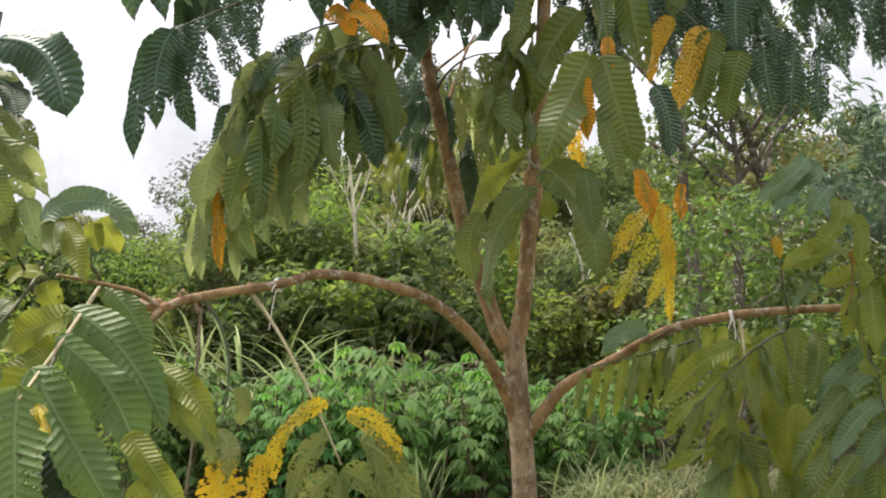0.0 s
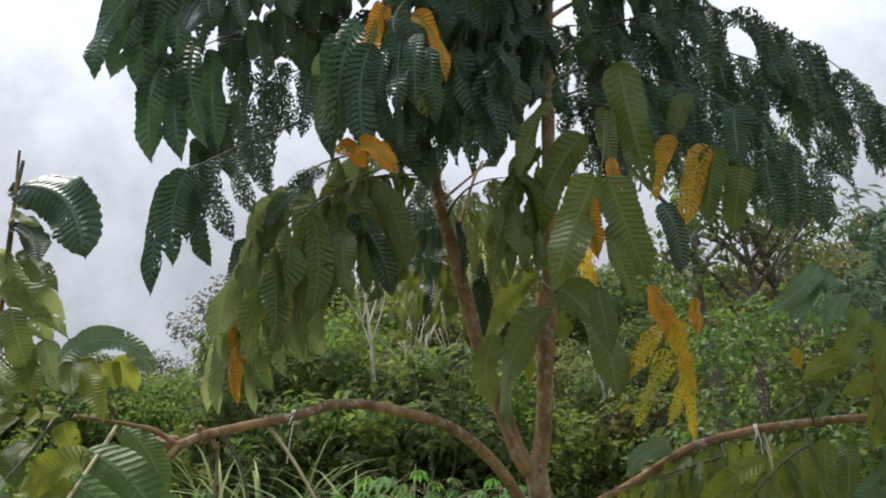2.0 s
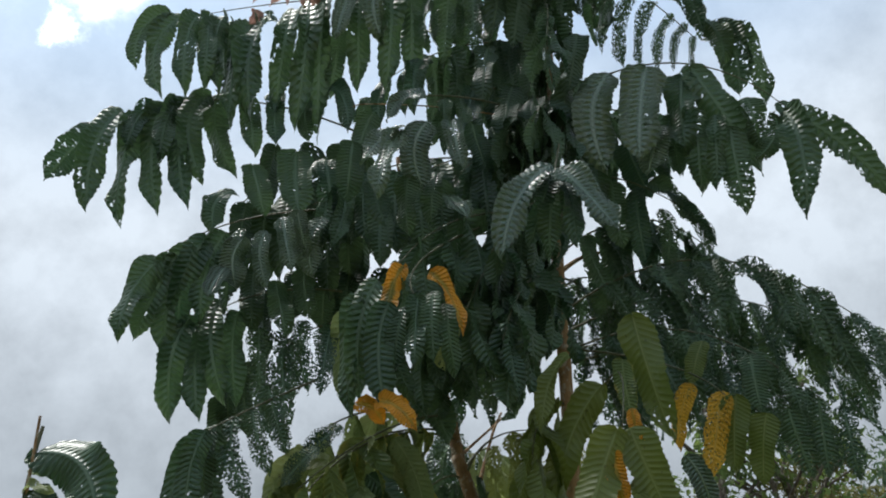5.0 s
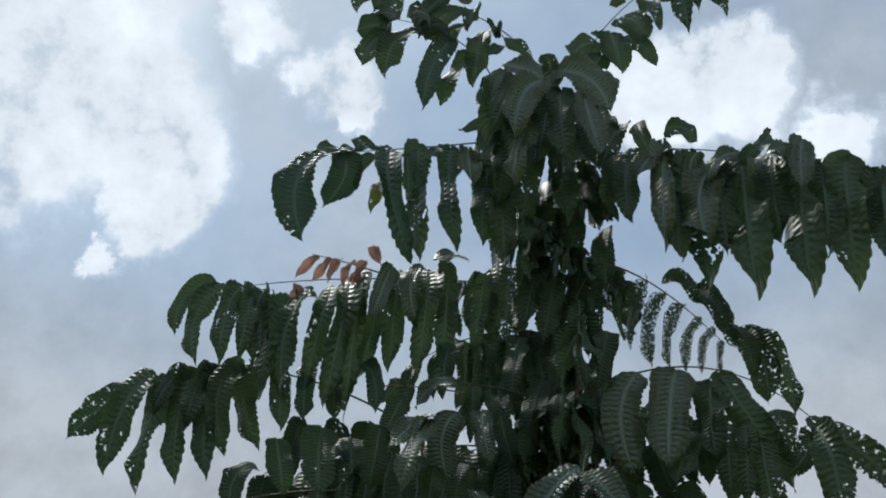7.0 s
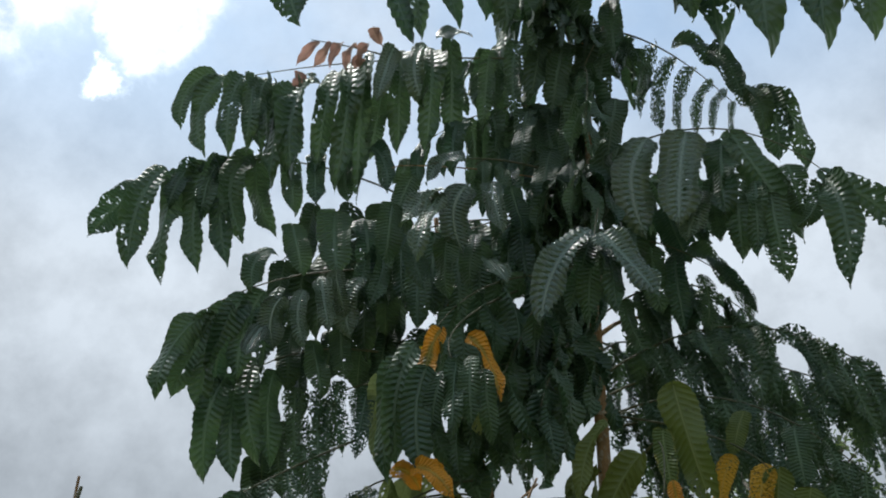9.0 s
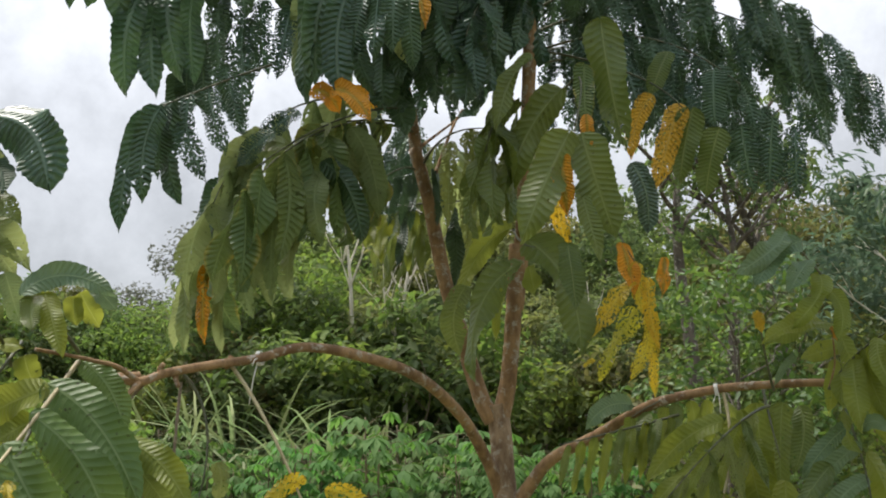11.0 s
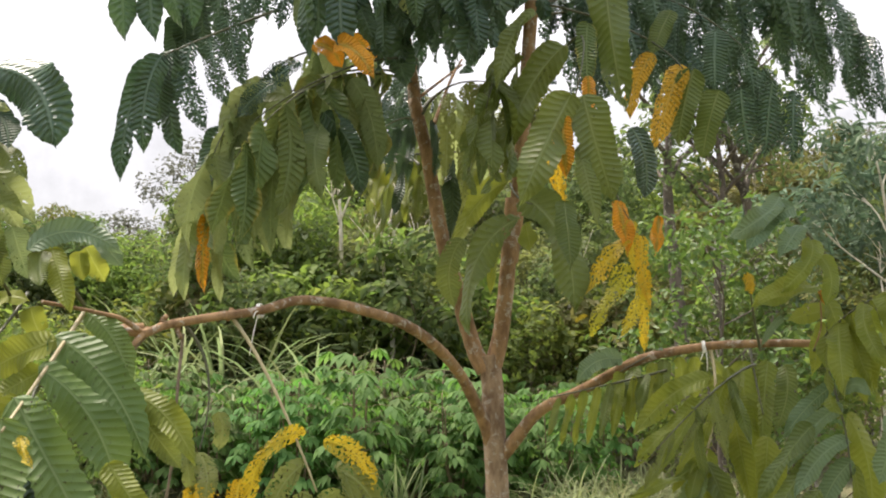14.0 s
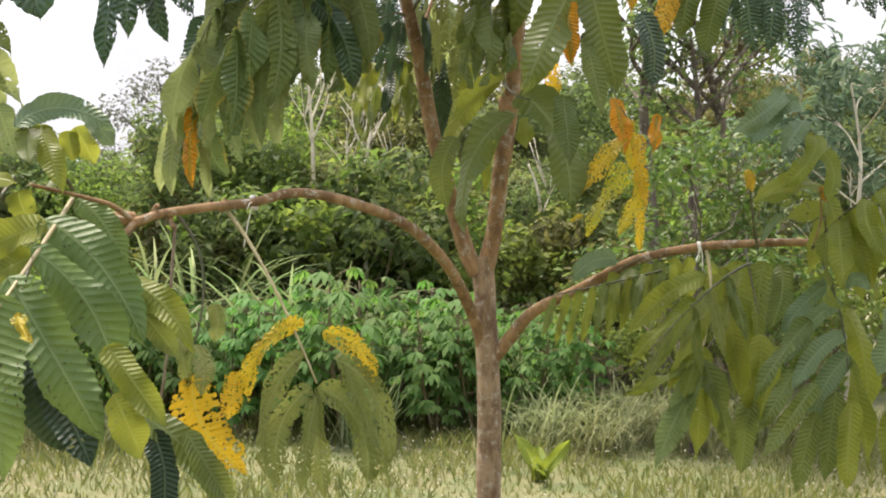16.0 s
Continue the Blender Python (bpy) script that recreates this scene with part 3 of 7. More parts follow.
leaflet(f, (-0.24, 2.82, 6.53), (-0.39, 2.77, 6.01), 0.23, "green", -0.35)
leaflet(f, (-0.07, 2.83, 6.46), (-0.22, 2.77, 5.97), 0.24, "green", -0.35)
leaflet(f, (0.06, 2.85, 6.33), (-0.18, 2.82, 6.01), 0.33, "green", -0.35)
leaflet(f, (-0.29, 2.73, 6.43), (-0.42, 2.77, 6.66), 0.45, "pale", 0.00)
leaflet(f, (-0.33, 2.81, 6.59), (-0.35, 2.84, 6.86), 0.16, "green", 0.00)
leaflet(f, (-0.09, 2.75, 6.36), (-0.25, 2.77, 6.55), 0.54, "pale", 0.00)
leaflet(f, (-0.09, 2.75, 6.38), (-0.17, 2.71, 6.51), 0.59, "pale", 0.00)
leaflet(f, (0.05, 2.77, 6.29), (-0.03, 2.76, 6.43), 0.61, "pale", 0.00)
leaflet(f, (0.23, 2.87, 6.09), (0.16, 2.83, 6.24), 0.23, "green", 0.00)
leaflet(f, (0.21, 2.87, 6.10), (0.24, 2.82, 6.20), 0.26, "green", 0.00)
leaflet(f, (0.39, 2.90, 5.91), (0.24, 2.84, 6.06), 0.42, "green", 0.00)
leaflet(f, (0.26, 2.88, 6.03), (0.14, 2.83, 5.85), 0.29, "green", 0.00)
f = frond((0.19, 2.88, 5.68), (0.05, 2.81, 6.15), (-0.47, 2.78, 6.19), 0, 0)
leaflet(f, (-0.37, 2.79, 6.13), (-0.57, 2.83, 6.13), 0.84, "green", 0.00)
leaflet(f, (-0.37, 2.79, 6.03), (-0.52, 2.82, 5.79), 0.50, "green", -0.35)
leaflet(f, (-0.34, 2.71, 6.06), (-0.46, 2.73, 6.15), 0.62, "pale", -0.35)
leaflet(f, (-0.21, 2.80, 6.08), (-0.39, 2.83, 5.69), 0.34, "green", -0.35)
leaflet(f, (-0.15, 2.73, 6.05), (-0.28, 2.68, 6.01), 0.85, "pale", -0.35)
leaflet(f, (-0.04, 2.82, 6.00), (-0.19, 2.79, 5.36), 0.20, "green", -0.35)
leaflet(f, (-0.06, 2.81, 6.11), (-0.18, 2.82, 6.00), 0.84, "green", -0.35)
leaflet(f, (0.08, 2.84, 5.90), (-0.11, 2.86, 5.50), 0.30, "green", 0.00)
leaflet(f, (0.14, 2.84, 6.12), (0.07, 2.87, 5.62), 0.25, "green", 0.00)
leaflet(f, (0.04, 2.83, 6.18), (-0.06, 2.86, 5.91), 0.41, "green", -0.35)
leaflet(f, (0.11, 2.83, 6.34), (0.05, 2.77, 6.00), 0.24, "green", 0.00)
f = frond((0.73, 2.90, 5.85), (0.58, 2.85, 6.11), (1.95, 2.80, 7.37), 0, 0)
leaflet(f, (0.79, 2.88, 6.03), (0.61, 2.88, 5.88), 0.70, "green", -0.35)
leaflet(f, (0.78, 2.88, 5.93), (0.66, 2.90, 5.64), 0.39, "green", 0.00)
leaflet(f, (0.85, 2.87, 6.12), (0.86, 2.86, 5.74), 0.41, "green", 0.00)
leaflet(f, (0.90, 2.85, 6.23), (1.01, 2.81, 5.93), 0.50, "green", 0.35)
leaflet(f, (0.91, 2.87, 6.08), (1.05, 2.85, 5.78), 0.28, "green", 0.35)
leaflet(f, (1.02, 2.85, 6.49), (1.10, 2.79, 6.05), 0.18, "green", 0.35)
leaflet(f, (1.05, 2.84, 6.58), (1.26, 2.88, 6.47), 0.76, "green", 0.35)
leaflet(f, (1.22, 2.83, 6.85), (1.28, 2.86, 6.07), 0.18, "green", 0.35)
leaflet(f, (1.32, 2.83, 6.89), (1.35, 2.82, 6.21), 0.17, "green", 0.35)
leaflet(f, (1.48, 2.82, 6.91), (1.48, 2.79, 6.21), 0.21, "green", 0.00)
leaflet(f, (1.69, 2.81, 7.02), (1.79, 2.85, 6.76), 0.45, "green", 0.00)
leaflet(f, (1.89, 2.81, 7.15), (1.89, 2.80, 6.59), 0.24, "green", 0.00)
leaflet(f, (2.09, 2.80, 7.12), (2.04, 2.84, 6.76), 0.20, "green", 0.00)
leaflet(f, (0.97, 2.85, 6.44), (0.88, 2.88, 6.42), 0.72, "green", 0.00)
leaflet(f, (0.98, 2.85, 6.45), (1.03, 2.84, 6.55), 0.43, "green", 0.35)
leaflet(f, (0.79, 2.87, 6.13), (0.73, 2.85, 6.09), 0.77, "green", 0.35)
leaflet(f, (1.04, 2.84, 6.70), (1.08, 2.84, 6.62), 0.44, "green", 0.00)
leaflet(f, (1.12, 2.83, 6.75), (1.05, 2.82, 6.76), 0.95, "green", -0.70)
leaflet(f, (2.25, 2.80, 7.27), (2.15, 2.75, 6.73), 0.21, "green", 0.00)
leaflet(f, (1.62, 2.81, 7.33), (1.81, 2.78, 7.58), 0.37, "green", 0.35)
f = frond((0.47, 2.95, 4.90), (0.45, 2.85, 5.33), (0.47, 2.75, 5.62), 0, 0)
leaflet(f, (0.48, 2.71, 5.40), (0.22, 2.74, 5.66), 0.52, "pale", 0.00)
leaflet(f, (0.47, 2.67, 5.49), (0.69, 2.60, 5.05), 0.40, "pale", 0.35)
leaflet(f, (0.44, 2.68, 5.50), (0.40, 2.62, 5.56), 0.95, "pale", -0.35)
leaflet(f, (0.25, 2.76, 5.61), (0.13, 2.77, 5.07), 0.24, "green", -0.35)
leaflet(f, (0.33, 2.79, 5.51), (0.23, 2.75, 4.91), 0.24, "green", 0.00)
leaflet(f, (0.47, 2.80, 5.49), (0.42, 2.79, 4.93), 0.26, "green", 0.00)
leaflet(f, (0.59, 2.82, 5.43), (0.62, 2.81, 4.93), 0.28, "green", 0.00)
leaflet(f, (0.68, 2.82, 5.40), (0.72, 2.79, 5.02), 0.29, "green", 0.00)
leaflet(f, (0.17, 2.84, 5.30), (0.06, 2.89, 4.89), 0.28, "green", 0.00)
leaflet(f, (0.26, 2.86, 5.25), (0.15, 2.81, 4.67), 0.22, "green", 0.00)
leaflet(f, (0.35, 2.87, 5.19), (0.26, 2.85, 4.59), 0.22, "green", 0.00)
leaflet(f, (0.49, 2.89, 5.17), (0.46, 2.84, 4.60), 0.23, "green", 0.00)
leaflet(f, (0.60, 2.92, 5.07), (0.62, 2.93, 4.64), 0.27, "green", 0.00)
leaflet(f, (0.12, 2.91, 5.04), (0.08, 2.87, 4.50), 0.22, "green", 0.00)
leaflet(f, (0.21, 2.92, 4.96), (0.17, 2.89, 4.38), 0.21, "green", 0.00)
leaflet(f, (0.33, 2.95, 4.87), (0.32, 2.97, 4.41), 0.26, "green", 0.00)
leaflet(f, (0.17, 2.77, 5.56), (0.12, 2.74, 5.24), 0.26, "green", -0.35)
f = frond((0.15, 2.88, 5.21), (-0.21, 2.78, 5.04), (-0.65, 2.68, 4.90), 0, 0)
leaflet(f, (-0.65, 2.68, 4.92), (-0.67, 2.68, 4.34), 0.31, "green", -0.35)
leaflet(f, (-0.56, 2.70, 4.94), (-0.62, 2.74, 4.60), 0.43, "green", 0.35)
leaflet(f, (-0.55, 2.62, 4.86), (-0.64, 2.56, 4.77), 0.60, "pale", 0.00)
leaflet(f, (-0.49, 2.72, 4.98), (-0.55, 2.66, 4.88), 0.58, "green", -0.35)
leaflet(f, (-0.40, 2.74, 5.02), (-0.49, 2.70, 4.94), 0.91, "green", -0.35)
leaflet(f, (-0.39, 2.74, 4.94), (-0.48, 2.76, 4.73), 0.25, "green", -0.70)
leaflet(f, (-0.34, 2.75, 5.03), (-0.22, 2.75, 4.27), 0.15, "green", -0.35)
leaflet(f, (-0.36, 2.74, 4.78), (-0.40, 2.70, 4.51), 0.20, "edge", 0.00)
leaflet(f, (-0.20, 2.79, 5.09), (-0.19, 2.76, 4.30), 0.15, "green", 0.00)
leaflet(f, (-0.26, 2.77, 5.01), (-0.24, 2.72, 4.63), 0.19, "green", 0.00)
leaflet(f, (-0.05, 2.82, 5.09), (-0.04, 2.81, 4.41), 0.16, "green", 0.00)
leaflet(f, (0.03, 2.77, 5.02), (0.04, 2.71, 4.72), 0.34, "pale", 0.00)
leaflet(f, (-0.09, 2.73, 4.98), (-0.16, 2.74, 4.93), 0.87, "pale", 0.00)
leaflet(f, (0.12, 2.87, 5.20), (-0.01, 2.91, 5.34), 0.39, "green", -0.70)
leaflet(f, (0.22, 2.88, 5.14), (0.11, 2.92, 4.58), 0.20, "green", 0.00)
leaflet(f, (0.15, 2.88, 5.15), (0.10, 2.90, 4.74), 0.26, "green", 0.00)
f = frond((0.53, 2.90, 5.05), (1.06, 2.72, 5.10), (1.77, 2.55, 4.48), 0, 0)
leaflet(f, (1.04, 2.74, 4.92), (0.99, 2.78, 4.13), 0.23, "green", 0.00)
leaflet(f, (1.26, 2.69, 4.84), (1.11, 2.62, 3.98), 0.22, "green", 0.00)
leaflet(f, (1.48, 2.63, 4.76), (1.31, 2.60, 3.97), 0.22, "green", 0.00)
leaflet(f, (1.65, 2.58, 4.70), (1.50, 2.63, 3.99), 0.22, "green", 0.00)
leaflet(f, (1.76, 2.57, 4.60), (1.64, 2.59, 4.05), 0.27, "green", 0.00)
leaflet(f, (1.16, 2.70, 4.87), (1.06, 2.68, 4.21), 0.21, "green", 0.00)
leaflet(f, (1.37, 2.65, 4.80), (1.30, 2.69, 4.28), 0.28, "green", 0.00)
leaflet(f, (1.55, 2.60, 4.69), (1.43, 2.60, 4.15), 0.24, "green", 0.00)
leaflet(f, (1.73, 2.57, 4.62), (1.63, 2.60, 4.26), 0.32, "green", 0.00)
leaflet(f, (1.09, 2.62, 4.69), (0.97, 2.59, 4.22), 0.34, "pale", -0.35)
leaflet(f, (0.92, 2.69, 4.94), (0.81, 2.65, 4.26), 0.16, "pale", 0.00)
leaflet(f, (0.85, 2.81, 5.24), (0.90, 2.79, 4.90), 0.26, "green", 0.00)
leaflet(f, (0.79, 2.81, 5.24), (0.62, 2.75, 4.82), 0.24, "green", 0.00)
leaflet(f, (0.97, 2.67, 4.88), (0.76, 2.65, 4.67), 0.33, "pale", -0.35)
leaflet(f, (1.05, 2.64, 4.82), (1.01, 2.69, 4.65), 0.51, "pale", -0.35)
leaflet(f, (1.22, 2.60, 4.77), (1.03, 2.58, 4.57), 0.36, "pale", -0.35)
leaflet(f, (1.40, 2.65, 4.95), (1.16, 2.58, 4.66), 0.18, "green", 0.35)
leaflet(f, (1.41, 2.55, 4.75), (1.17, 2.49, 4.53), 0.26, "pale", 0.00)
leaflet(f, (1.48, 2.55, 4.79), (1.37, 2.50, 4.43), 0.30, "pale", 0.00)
leaflet(f, (1.62, 2.60, 4.76), (1.72, 2.62, 4.57), 0.61, "green", 0.00)
leaflet(f, (0.84, 2.79, 5.03), (0.73, 2.76, 4.50), 0.22, "green", -0.35)
leaflet(f, (0.71, 2.83, 5.04), (0.64, 2.79, 4.59), 0.24, "green", 0.00)
leaflet(f, (0.93, 2.75, 4.67), (0.88, 2.70, 4.22), 0.25, "green", 0.00)
leaflet(f, (0.97, 2.77, 5.13), (1.13, 2.82, 5.10), 0.67, "green", 0.35)
f = frond((0.25, 2.90, 4.27), (-0.49, 2.88, 4.36), (-1.00, 2.75, 4.14), 0, 0)
leaflet(f, (-1.02, 2.75, 4.19), (-1.13, 2.73, 3.89), 0.24, "green", -0.70)
leaflet(f, (-0.96, 2.76, 4.17), (-1.02, 2.72, 3.74), 0.21, "green", -0.70)
leaflet(f, (-0.91, 2.77, 4.18), (-0.93, 2.71, 3.73), 0.20, "green", -0.35)
leaflet(f, (-0.87, 2.77, 4.17), (-0.86, 2.71, 3.75), 0.17, "green", 0.00)
leaflet(f, (-0.82, 2.79, 4.18), (-0.81, 2.73, 3.75), 0.18, "green", -0.35)
leaflet(f, (-0.79, 2.80, 4.16), (-0.79, 2.81, 3.79), 0.19, "green", -0.35)
leaflet(f, (-0.70, 2.81, 4.16), (-0.77, 2.75, 3.62), 0.17, "green", -0.35)
leaflet(f, (-0.63, 2.83, 4.21), (-0.69, 2.76, 3.62), 0.16, "green", -0.35)
leaflet(f, (-0.56, 2.83, 4.23), (-0.62, 2.82, 3.66), 0.15, "green", 0.00)
leaflet(f, (-0.49, 2.84, 4.27), (-0.54, 2.80, 3.58), 0.14, "green", 0.00)
leaflet(f, (-0.42, 2.85, 4.33), (-0.47, 2.90, 3.59), 0.12, "green", 0.00)
leaflet(f, (-0.30, 2.78, 4.28), (-0.37, 2.73, 3.96), 0.25, "pale", 0.00)
leaflet(f, (-0.18, 2.80, 4.31), (-0.19, 2.79, 3.96), 0.25, "pale", -0.35)
leaflet(f, (-0.28, 2.86, 4.34), (-0.31, 2.89, 3.80), 0.18, "green", 0.00)
leaflet(f, (-0.16, 2.88, 4.36), (-0.20, 2.85, 3.77), 0.17, "green", 0.00)
leaflet(f, (-0.07, 2.88, 4.39), (-0.10, 2.93, 3.83), 0.17, "green", 0.00)
leaflet(f, (-0.71, 2.80, 3.77), (-0.68, 2.78, 3.49), 0.29, "green", 0.00)
leaflet(f, (-0.62, 2.82, 3.80), (-0.60, 2.77, 3.51), 0.26, "green", 0.00)
leaflet(f, (-0.51, 2.83, 3.77), (-0.49, 2.81, 3.55), 0.32, "green", 0.00)
leaflet(f, (-0.41, 2.85, 3.83), (-0.34, 2.78, 3.54), 0.24, "green", 0.35)
leaflet(f, (-0.28, 2.86, 3.77), (-0.33, 2.85, 3.64), 0.38, "green", 0.35)
leaflet(f, (0.02, 2.81, 4.34), (-0.13, 2.77, 4.30), 0.65, "pale", -0.35)
leaflet(f, (0.09, 2.89, 4.32), (0.03, 2.93, 3.93), 0.18, "green", 0.00)
leaflet(f, (-0.36, 2.86, 4.12), (-0.42, 2.89, 3.80), 0.24, "green", 0.00)
f = frond((-0.23, 2.92, 3.59), (-0.78, 2.84, 3.95), (-1.27, 2.84, 3.74), 0, 0)
leaflet(f, (-1.29, 2.84, 3.73), (-1.47, 2.83, 3.49), 0.39, "green", 0.00)
leaflet(f, (-1.21, 2.84, 3.80), (-1.27, 2.77, 3.30), 0.21, "green", -0.35)
leaflet(f, (-1.11, 2.84, 3.79), (-1.17, 2.80, 3.27), 0.19, "green", -0.35)
leaflet(f, (-1.05, 2.84, 3.81), (-1.03, 2.80, 3.29), 0.19, "green", -0.35)
leaflet(f, (-0.97, 2.85, 3.83), (-0.92, 2.80, 3.30), 0.18, "green", -0.35)
leaflet(f, (-0.87, 2.85, 3.84), (-0.87, 2.81, 3.41), 0.24, "green", -0.70)
leaflet(f, (-0.85, 2.86, 3.85), (-0.78, 2.89, 3.48), 0.27, "green", -0.35)
leaflet(f, (-1.07, 2.84, 3.81), (-1.16, 2.79, 3.57), 0.31, "green", -0.35)
leaflet(f, (-0.99, 2.85, 3.83), (-1.03, 2.78, 3.48), 0.22, "green", -0.35)
leaflet(f, (-0.92, 2.85, 3.84), (-0.94, 2.89, 3.60), 0.32, "green", -0.35)
f = frond((0.67, 3.00, 4.47), (0.86, 2.98, 4.36), (1.04, 2.95, 4.00), 0, 0)
leaflet(f, (0.80, 2.99, 4.38), (0.67, 2.98, 4.00), 0.16, "lace", -0.35)
leaflet(f, (0.87, 2.98, 4.29), (0.76, 3.03, 3.92), 0.16, "lace", -0.70)
leaflet(f, (0.94, 2.97, 4.21), (0.81, 2.95, 3.85), 0.14, "lace", -0.70)
leaflet(f, (0.99, 2.96, 4.12), (0.89, 3.00, 3.88), 0.19, "lace", -0.70)
leaflet(f, (1.03, 2.95, 4.05), (0.94, 2.96, 3.85), 0.20, "lace", -0.70)
leaflet(f, (1.05, 2.95, 4.00), (1.02, 2.98, 3.85), 0.20, "lace", -0.35)
leaflet(f, (0.72, 3.00, 4.43), (0.63, 3.01, 4.20), 0.25, "lace", -0.70)
leaflet(f, (0.87, 2.98, 4.38), (1.02, 2.97, 4.19), 0.39, "holes", 0.35)
leaflet(f, (0.99, 2.97, 4.30), (1.07, 2.91, 3.96), 0.26, "holes", 0.35)
leaflet(f, (1.05, 2.96, 4.13), (1.12, 2.91, 3.82), 0.34, "holes", 0.35)
leaflet(f, (1.13, 2.95, 4.07), (1.17, 2.98, 3.71), 0.38, "holes", 0.35)
leaflet(f, (1.19, 2.95, 4.03), (1.26, 2.99, 3.65), 0.22, "holes", 0.35)
f = frond((0.46, 2.95, 3.75), (0.92, 2.71, 3.86), (1.17, 2.62, 3.39), 0, 0)
leaflet(f, (1.14, 2.63, 3.40), (1.46, 2.67, 3.02), 0.22, "holes", 0.35)
leaflet(f, (1.16, 2.62, 3.37), (1.12, 2.59, 2.92), 0.24, "holes", 0.35)
leaflet(f, (1.13, 2.62, 3.36), (1.03, 2.63, 3.19), 0.36, "holes", 0.35)
leaflet(f, (0.98, 2.65, 3.34), (0.97, 2.68, 3.01), 0.31, "holes", 0.00)
leaflet(f, (0.92, 2.72, 3.67), (1.08, 2.73, 3.19), 0.23, "green", 0.00)
leaflet(f, (0.89, 2.70, 3.47), (0.86, 2.73, 3.13), 0.30, "green", 0.00)
leaflet(f, (0.95, 2.68, 3.42), (0.89, 2.67, 3.10), 0.21, "green", 0.00)
leaflet(f, (0.82, 2.75, 3.48), (0.81, 2.76, 3.23), 0.29, "green", 0.00)
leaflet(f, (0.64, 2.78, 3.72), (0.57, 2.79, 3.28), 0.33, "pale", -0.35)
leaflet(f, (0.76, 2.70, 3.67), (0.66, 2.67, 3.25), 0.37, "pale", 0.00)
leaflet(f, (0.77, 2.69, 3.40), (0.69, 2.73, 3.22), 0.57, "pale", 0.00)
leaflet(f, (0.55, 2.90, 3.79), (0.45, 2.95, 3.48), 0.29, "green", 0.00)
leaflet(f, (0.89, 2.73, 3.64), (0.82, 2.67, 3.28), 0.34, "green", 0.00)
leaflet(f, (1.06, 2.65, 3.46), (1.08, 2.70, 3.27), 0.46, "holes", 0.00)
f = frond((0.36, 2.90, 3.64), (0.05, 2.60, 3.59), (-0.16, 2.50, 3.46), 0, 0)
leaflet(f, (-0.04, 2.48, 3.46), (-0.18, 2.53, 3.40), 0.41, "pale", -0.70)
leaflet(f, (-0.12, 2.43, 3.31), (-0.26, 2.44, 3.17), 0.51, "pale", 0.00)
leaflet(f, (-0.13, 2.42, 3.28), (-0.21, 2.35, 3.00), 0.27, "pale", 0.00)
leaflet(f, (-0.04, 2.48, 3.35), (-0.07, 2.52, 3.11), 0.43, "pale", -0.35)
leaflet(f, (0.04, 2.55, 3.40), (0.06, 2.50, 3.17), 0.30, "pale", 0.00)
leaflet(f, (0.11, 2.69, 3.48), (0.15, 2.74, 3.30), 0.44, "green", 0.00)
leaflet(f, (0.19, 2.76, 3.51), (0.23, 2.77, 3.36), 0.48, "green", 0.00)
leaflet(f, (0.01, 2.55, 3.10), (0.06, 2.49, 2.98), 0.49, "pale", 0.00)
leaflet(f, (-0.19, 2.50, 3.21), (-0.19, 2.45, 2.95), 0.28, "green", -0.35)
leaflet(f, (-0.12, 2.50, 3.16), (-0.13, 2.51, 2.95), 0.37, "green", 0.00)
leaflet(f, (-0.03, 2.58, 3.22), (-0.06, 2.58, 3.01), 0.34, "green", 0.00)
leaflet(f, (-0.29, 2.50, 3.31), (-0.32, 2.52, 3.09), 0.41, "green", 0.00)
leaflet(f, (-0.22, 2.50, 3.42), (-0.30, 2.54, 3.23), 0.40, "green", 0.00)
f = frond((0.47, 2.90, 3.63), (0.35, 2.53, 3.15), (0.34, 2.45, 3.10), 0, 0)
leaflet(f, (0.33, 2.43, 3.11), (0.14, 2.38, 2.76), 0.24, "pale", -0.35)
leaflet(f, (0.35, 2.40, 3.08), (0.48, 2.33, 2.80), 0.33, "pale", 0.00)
leaflet(f, (0.32, 2.45, 3.08), (0.23, 2.49, 2.85), 0.25, "green", 0.00)
leaflet(f, (0.37, 2.45, 3.08), (0.36, 2.38, 2.78), 0.22, "green", 0.00)
leaflet(f, (0.34, 2.45, 3.06), (0.29, 2.48, 2.79), 0.25, "green", 0.00)
f = frond((-0.22, 2.95, 3.30), (-0.72, 2.77, 3.31), (-1.00, 2.70, 3.04), 0, 0)
leaflet(f, (-0.96, 2.71, 3.06), (-1.07, 2.65, 2.75), 0.28, "green", -0.35)
leaflet(f, (-0.92, 2.72, 3.07), (-1.05, 2.74, 2.78), 0.30, "green", 0.00)
leaflet(f, (-0.87, 2.73, 3.11), (-0.95, 2.76, 2.72), 0.25, "green", -0.35)
leaflet(f, (-0.82, 2.75, 3.15), (-0.92, 2.79, 2.81), 0.27, "green", -0.35)
leaflet(f, (-0.77, 2.77, 3.17), (-0.84, 2.76, 2.83), 0.26, "green", -0.35)
leaflet(f, (-0.72, 2.78, 3.19), (-0.77, 2.81, 2.87), 0.26, "green", 0.00)
leaflet(f, (-0.74, 2.67, 2.98), (-0.78, 2.63, 2.86), 0.56, "pale", 0.00)
leaflet(f, (-0.69, 2.70, 3.10), (-0.71, 2.71, 2.91), 0.46, "pale", -0.35)
leaflet(f, (-0.57, 2.75, 3.20), (-0.53, 2.72, 2.96), 0.27, "pale", 0.00)
leaflet(f, (-0.52, 2.76, 3.23), (-0.49, 2.80, 3.06), 0.37, "pale", 0.00)
leaflet(f, (-0.43, 2.79, 3.21), (-0.47, 2.81, 2.98), 0.42, "pale", -0.35)
